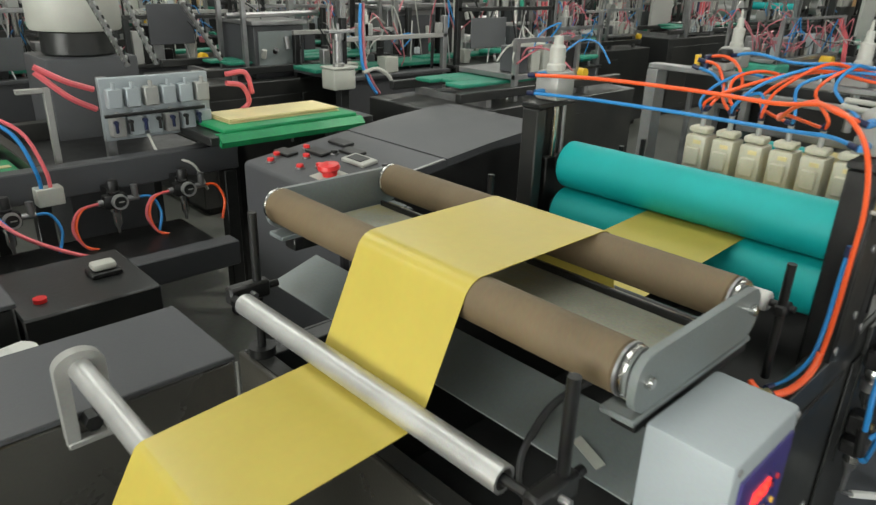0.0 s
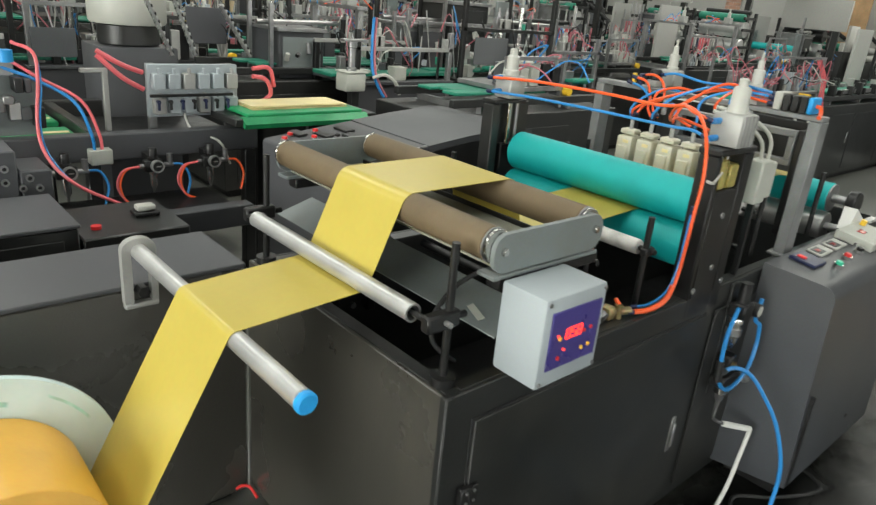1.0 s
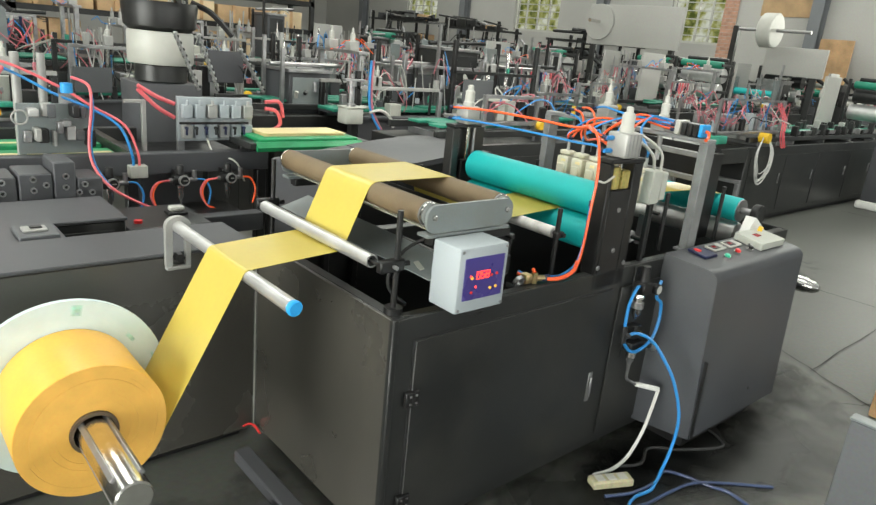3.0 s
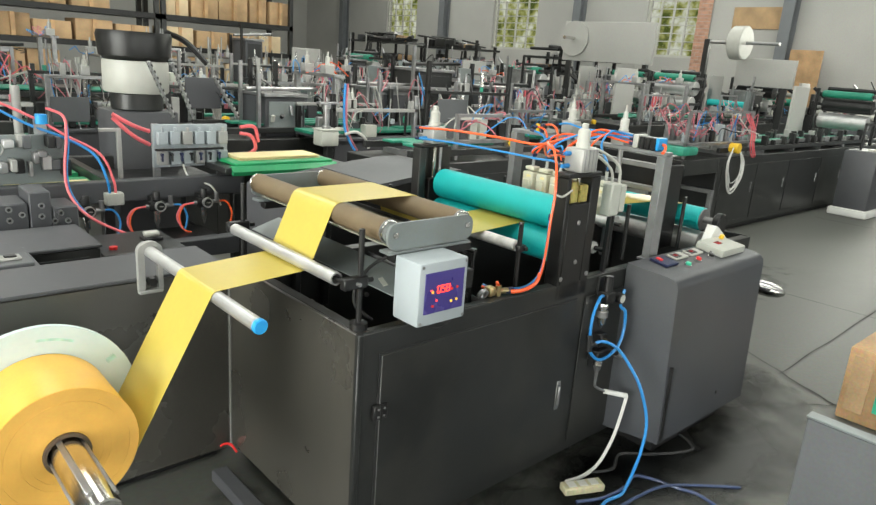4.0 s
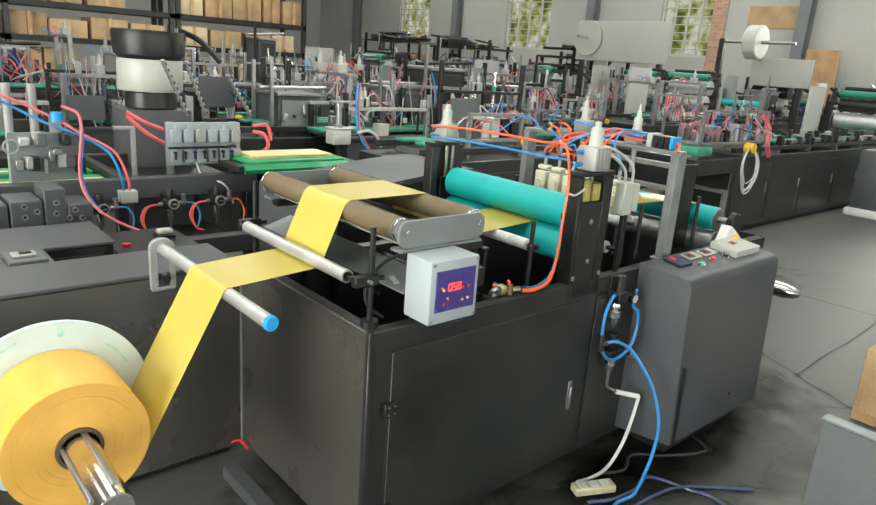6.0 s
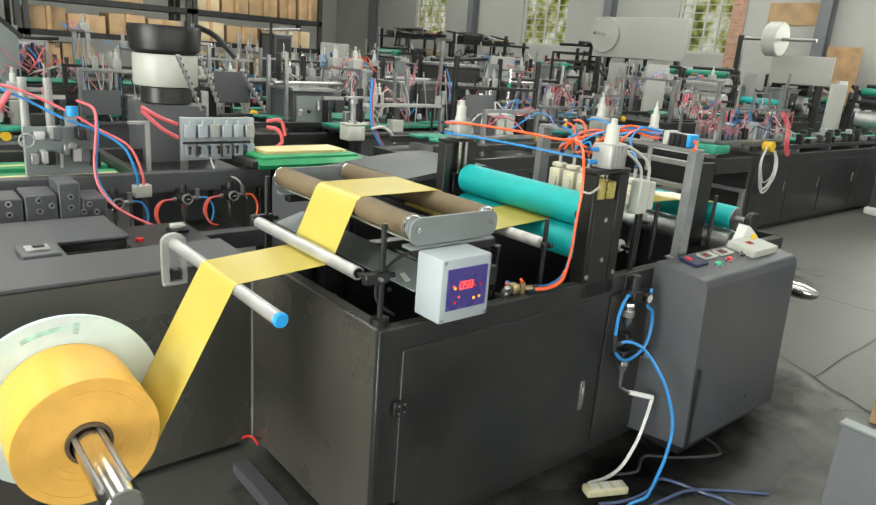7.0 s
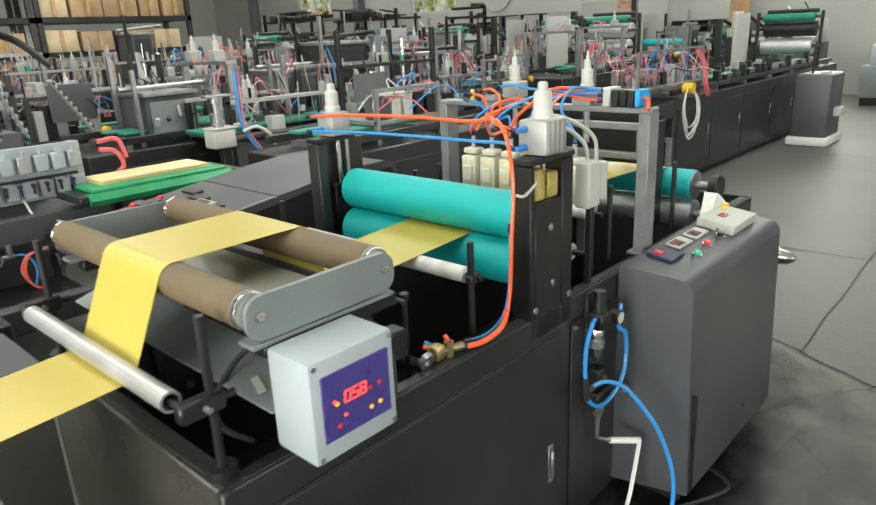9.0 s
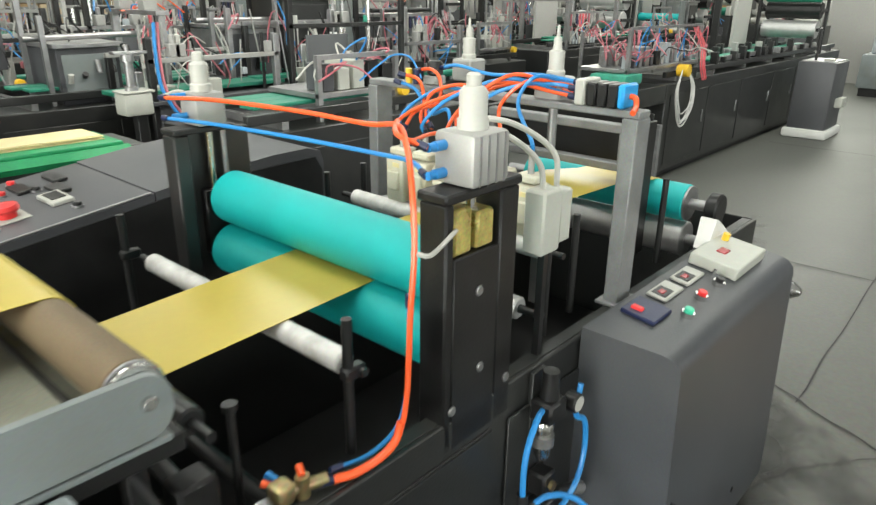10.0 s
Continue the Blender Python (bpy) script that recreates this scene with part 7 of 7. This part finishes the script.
roll_tower(11.30, 2.22, 0.86)
roll_tower(9.95, 4.38, 0.94, top=M_ALU)
roll_tower(12.9, 4.38, 0.94)
roll_tower(8.5, 6.33, 0.88, top=M_ALU)
roll_tower(11.6, 6.33, 0.94, top=M_WHITE)
roll_tower(6.6, 8.43, 0.88, top=M_ALU)

def pipe_rack(x, y, w, top, seed):
    """A dark open frame by the wall, stacked with black pipes, covers and small parts."""
    r = random.Random(seed)
    rk = thing("pipe_rack", (x, y + w / 2, 0), "dark steel rack stacked with black pipes and covers", "rack", "racks by the windows")
    for yy in (y, y + w / 2, y + w - 0.07):
        for xx in (x, x + 0.8):
            part("upright", G().box((xx, yy, 0), (xx + 0.07, yy + 0.07, top + r.uniform(-0.1, 0.25))), M_BLACK, rk)
    for z in (0.9, 1.5, top - 0.06):
        part("shelf", G().box((x - 0.05, y - 0.1, z), (x + 0.92, y + w + 0.1, z + 0.06)), M_DARK, rk)
        for k in range(int(w * 3)):
            yy, s = y + r.uniform(0, w - 0.4), r.uniform(0.08, 0.3)
            part("cover", G().box((x + r.uniform(-0.05, 0.3), yy, z + 0.06), (x + 0.5, yy + s * r.uniform(0.8, 2.2), z + 0.06 + s * r.uniform(0.6, 1.1)), 0.02), r.choice((M_BLACK, M_DARK, M_DARK, M_STEEL, M_CARD, M_MID)), rk)
    for k in range(int(w * 3)):
        yy, zz = y + r.uniform(-0.2, w * 0.6), top + r.uniform(0.02, 0.28)
        part("pipe", G().cyl((x + r.uniform(0, 0.4), yy, zz), (x + r.uniform(0, 0.5), yy + r.uniform(0.5, 1.4), zz + r.uniform(-0.12, 0.12)), r.uniform(0.02, 0.06), seg=10), r.choice((M_BLACK, M_RUBBER, M_DARK)), rk)
    for k in range(int(w * 2.5)):
        yy = y + r.uniform(0, w)
        part("rod", G().cyl((x - 0.05, yy, 1.0), (x - 0.05, yy + r.uniform(-0.1, 0.1), top + r.uniform(-0.5, 0.35)), r.choice((0.015, 0.025)), seg=8), r.choice((M_ALUW, M_STEEL, M_BLACK, M_PINK2)), rk)
    return rk


pipe_rack(14.2, 9.4, 2.3, 1.95, 301)
pipe_rack(14.4, 13.9, 2.6, 2.05, 302)
pipe_rack(14.4, 17.2, 3.2, 2.15, 303)
pipe_rack(13.4, 6.2, 1.6, 1.55, 304)

# knots of thin hoses on the machines across the hall
kr = random.Random(77)
for x, y, z, w in ((5.6, 4.32, 1.22, 0.32), (6.4, 8.35, 1.28, 0.4), (7.4, 8.4, 1.25, 0.35), (8.9, 4.45, 1.2, 0.4), (4.2, 6.4, 1.25, 0.35), (-0.6, 4.2, 1.22, 0.4), (0.5, 6.4, 1.3, 0.4), (10.2, 6.4, 1.3, 0.4)):
    kn2 = thing("hose_station", (x, y, 0.9), "steel valve station tangled in pink and white hoses", "valve station", "hose stations")
    part("rail", G().box((x - w, y - 0.03, 0.96), (x + w, y + 0.03, 0.99), 0.003).box((x - w, y - 0.02, 0.88), (x - w + 0.03, y + 0.02, z + 0.16)).box((x + w - 0.03, y - 0.02, 0.88), (x + w, y + 0.02, z + 0.16)).box((x - w, y - 0.02, z + 0.16), (x + w, y + 0.02, z + 0.185)), M_STEEL, kn2)
    for q in range(9):
        xx = x - w + 0.06 + q * (2 * w - 0.14) / 9
        part("valve", G().box((xx, y - 0.05, 0.992), (xx + 0.045, y + 0.03, 1.03 + kr.uniform(0, 0.12)), 0.004), kr.choice((M_ALUW, M_WHITE, M_BOX, M_BLACK, M_STEEL)), kn2)
        part("fitting", G().cyl((xx + 0.02, y - 0.03, z + 0.16), (xx + 0.02, y - 0.03, z + 0.06 - kr.uniform(0, 0.08)), 0.014, seg=8), kr.choice((M_PINK2, M_WHITE, M_ALUW, M_NAVY, M_PINK)), kn2)
    for mm, nn in ((M_PINK2, 7), (M_PINK, 3), (M_WHITE, 6), (M_BLUE, 2), (M_BLACK, 3)):
        hose_bunch(kr, (x, y - 0.05, z - 0.12), w * 0.9, nn, mm, kn2, 0.34, 0.006)

def press_machine(x, y, seed):
    """A dark upright machine with rollers, a cover panel, arms and cables."""
    r = random.Random(seed)
    w, h = r.uniform(0.9, 1.5), r.uniform(1.25, 1.75)
    pm = thing("press_machine", (x, y + w / 2, 0), "dark upright machine with pale rollers and cables", "machine", "machines by the windows")
    part("body", G().box((x, y, 0), (x + 0.8, y + w, h * 0.72), 0.01), r.choice((M_DARK, M_BLACK, M_DARK)), pm)
    for yy in (y, y + w - 0.06):
        part("side_frame", G().box((x + 0.1, yy, h * 0.72), (x + 0.55, yy + 0.06, h), 0.01), r.choice((M_DARK, M_BLACK, M_WALL)), pm)
    for k in range(r.choice((2, 3))):
        part("roller", G().cyl((x + 0.1 + 0.15 * k, y + 0.062, h * (0.76 + 0.09 * k)), (x + 0.1 + 0.15 * k, y + w - 0.062, h * (0.76 + 0.09 * k)), r.uniform(0.04, 0.075), seg=16), r.choice((M_ALU, M_WHITE, M_BLACK, M_GREEN, M_ALUW)), pm)
    part("cover_panel", G().box((x - 0.012, y + 0.1, 0.2), (x - 0.001, y + w * 0.6, h * 0.6), 0.003), r.choice((M_MID, M_PANEL, M_DARK)), pm)
    for k in range(6):
        yy = y + r.uniform(-0.3, w)
        part("arm", G().cyl((x + r.uniform(0, 0.3), yy, h * r.uniform(0.75, 1.0)), (x + r.uniform(0, 0.3), yy + r.uniform(-0.1, 0.6), h + r.uniform(0.0, 0.35)), r.uniform(0.012, 0.04), seg=8), r.choice((M_BLACK, M_DARK, M_STEEL, M_RUBBER)), pm)
    for k in range(4):
        yy = y + r.uniform(0, w)
        part("fitting", G().box((x - 0.05, yy, h * 0.72 + 0.002), (x + 0.03, yy + r.uniform(0.04, 0.12), h * 0.72 + r.uniform(0.08, 0.3)), 0.006), r.choice((M_ALUW, M_WHITE, M_BLACK, M_BOX, M_SHEET)), pm)
    for mm, nn in ((M_PINK2, 2), (M_WHITE, 2), (M_BLACK, 3)):
        hose_bunch(r, (x, y + w / 2, h * 0.75), 0.3, nn, mm, pm, 0.5, 0.010)
    return pm


for k, (x, y) in enumerate(((13.0, 8.0), (12.9, 9.8), (13.1, 11.5), (13.0, 13.2), (12.8, 15.2), (13.2, 17.0), (11.2, 9.6), (11.0, 11.6), (10.8, 14.6), (14.9, 3.1), (14.6, 4.6), (13.9, 5.9))):
    press_machine(x, y, 400 + k)

# racks of cardboard boxes
def rack(x, y, seed, n=3):
    r = random.Random(seed)
    rk = thing("storage_rack", (x, y, 0), "dark steel storage rack full of cardboard boxes", "rack", "racks along the hall")
    for xx in (x, x + 2.6):
        for yy in (y, y + 0.9):
            part("upright", G().box((xx - 0.04, yy - 0.04, 0), (xx + 0.04, yy + 0.04, 3.6)), M_DARK, rk)
    for z in (0.75, 1.45, 2.0, 2.85):
        part("shelf", G().box((x - 0.04, y - 0.04, z), (x + 2.64, y + 0.94, z + 0.09)), M_BLACK, rk)
        xx = x + 0.05
        while xx < x + 2.2:
            w, h, d = r.uniform(0.35, 0.65), r.uniform(0.28, 0.37) if z == 1.45 else r.uniform(0.42, 0.62), r.uniform(0.5, 0.8)
            if r.random() < 0.85:
                b = thing("cardboard_box", (xx + w / 2, y + 0.4, z + 0.09), "brown cardboard box taped shut on a rack", "box", "boxes on the racks")
                part("carton", G().box((xx, y + r.uniform(0, 0.1), z + 0.092), (xx + w - 0.02, y + d, z + 0.09 + h), 0.008), r.choice((M_CARD, M_CARD, M_CARD2)), b)
                part("tape", G().box((xx + w / 2 - 0.04, y - 0.01 + 0.0, z + 0.1), (xx + w / 2 + 0.02, y + d * 0.5, z + 0.094 + h)), M_WOOD, b)
            xx += w + r.uniform(0, 0.06)
    return rk


for i in range(5):
    rack(-6.5 + 2.72 * i, 11.9, 70 + i)
pb = thing("plywood_sheet", (16.2, 4.6, 0), "bare plywood sheet leaning against the wall", "board")
part("sheet", G().box((16.15, 4.85, 0.0), (16.2, 5.55, 2.45), 0.003), M_WOOD, pb)
bp = thing("cardboard_sign", (16.3, 6.4, 2.6), "brown cardboard sheet hung on the wall", "board")
part("sheet", G().box((16.478, 6.0, 2.9), (16.499, 7.2, 3.4), 0.003), M_CARD, bp)

pt = thing("packing_machine", (15.0, 0.6, 0), "light grey covered machine standing by the wall", "machine")
part("base", G().box((14.5, -2.0, 0.0), (15.7, 2.2, 0.14)), M_BLACK, pt)
part("cover", G().box((14.45, -2.05, 0.14), (15.75, 2.25, 0.70), 0.02), M_LIGHT, pt)
part("hood", G().box((14.6, -1.9, 0.702), (15.6, 2.15, 1.05), 0.03), M_BOX, pt)
for k in range(5):
    part("rod", G().cyl((14.8, 2.0 - 0.3 * k, 1.05), (14.8, 2.0 - 0.3 * k, 1.4), 0.02, seg=8), M_DARK, pt)


# ---- what moves ----
def motions():
    speed = 0.53
    step = 0.1
    n = int(10.0 / step)
    deg = 160.0
    walk(film_roll, [(k * step, pose(RX, 0.76, RZ, 0, 30 - deg * k * step, 0)) for k in range(n + 1)])
    for ob, radius, sense in TURNING:
        rate = math.degrees(speed / radius) * sense
        at = ob.location.copy()
        walk(ob, [(k * step, pose(at.x, at.y, at.z, 0, rate * k * step, 0)) for k in range(n + 1)])


motions()
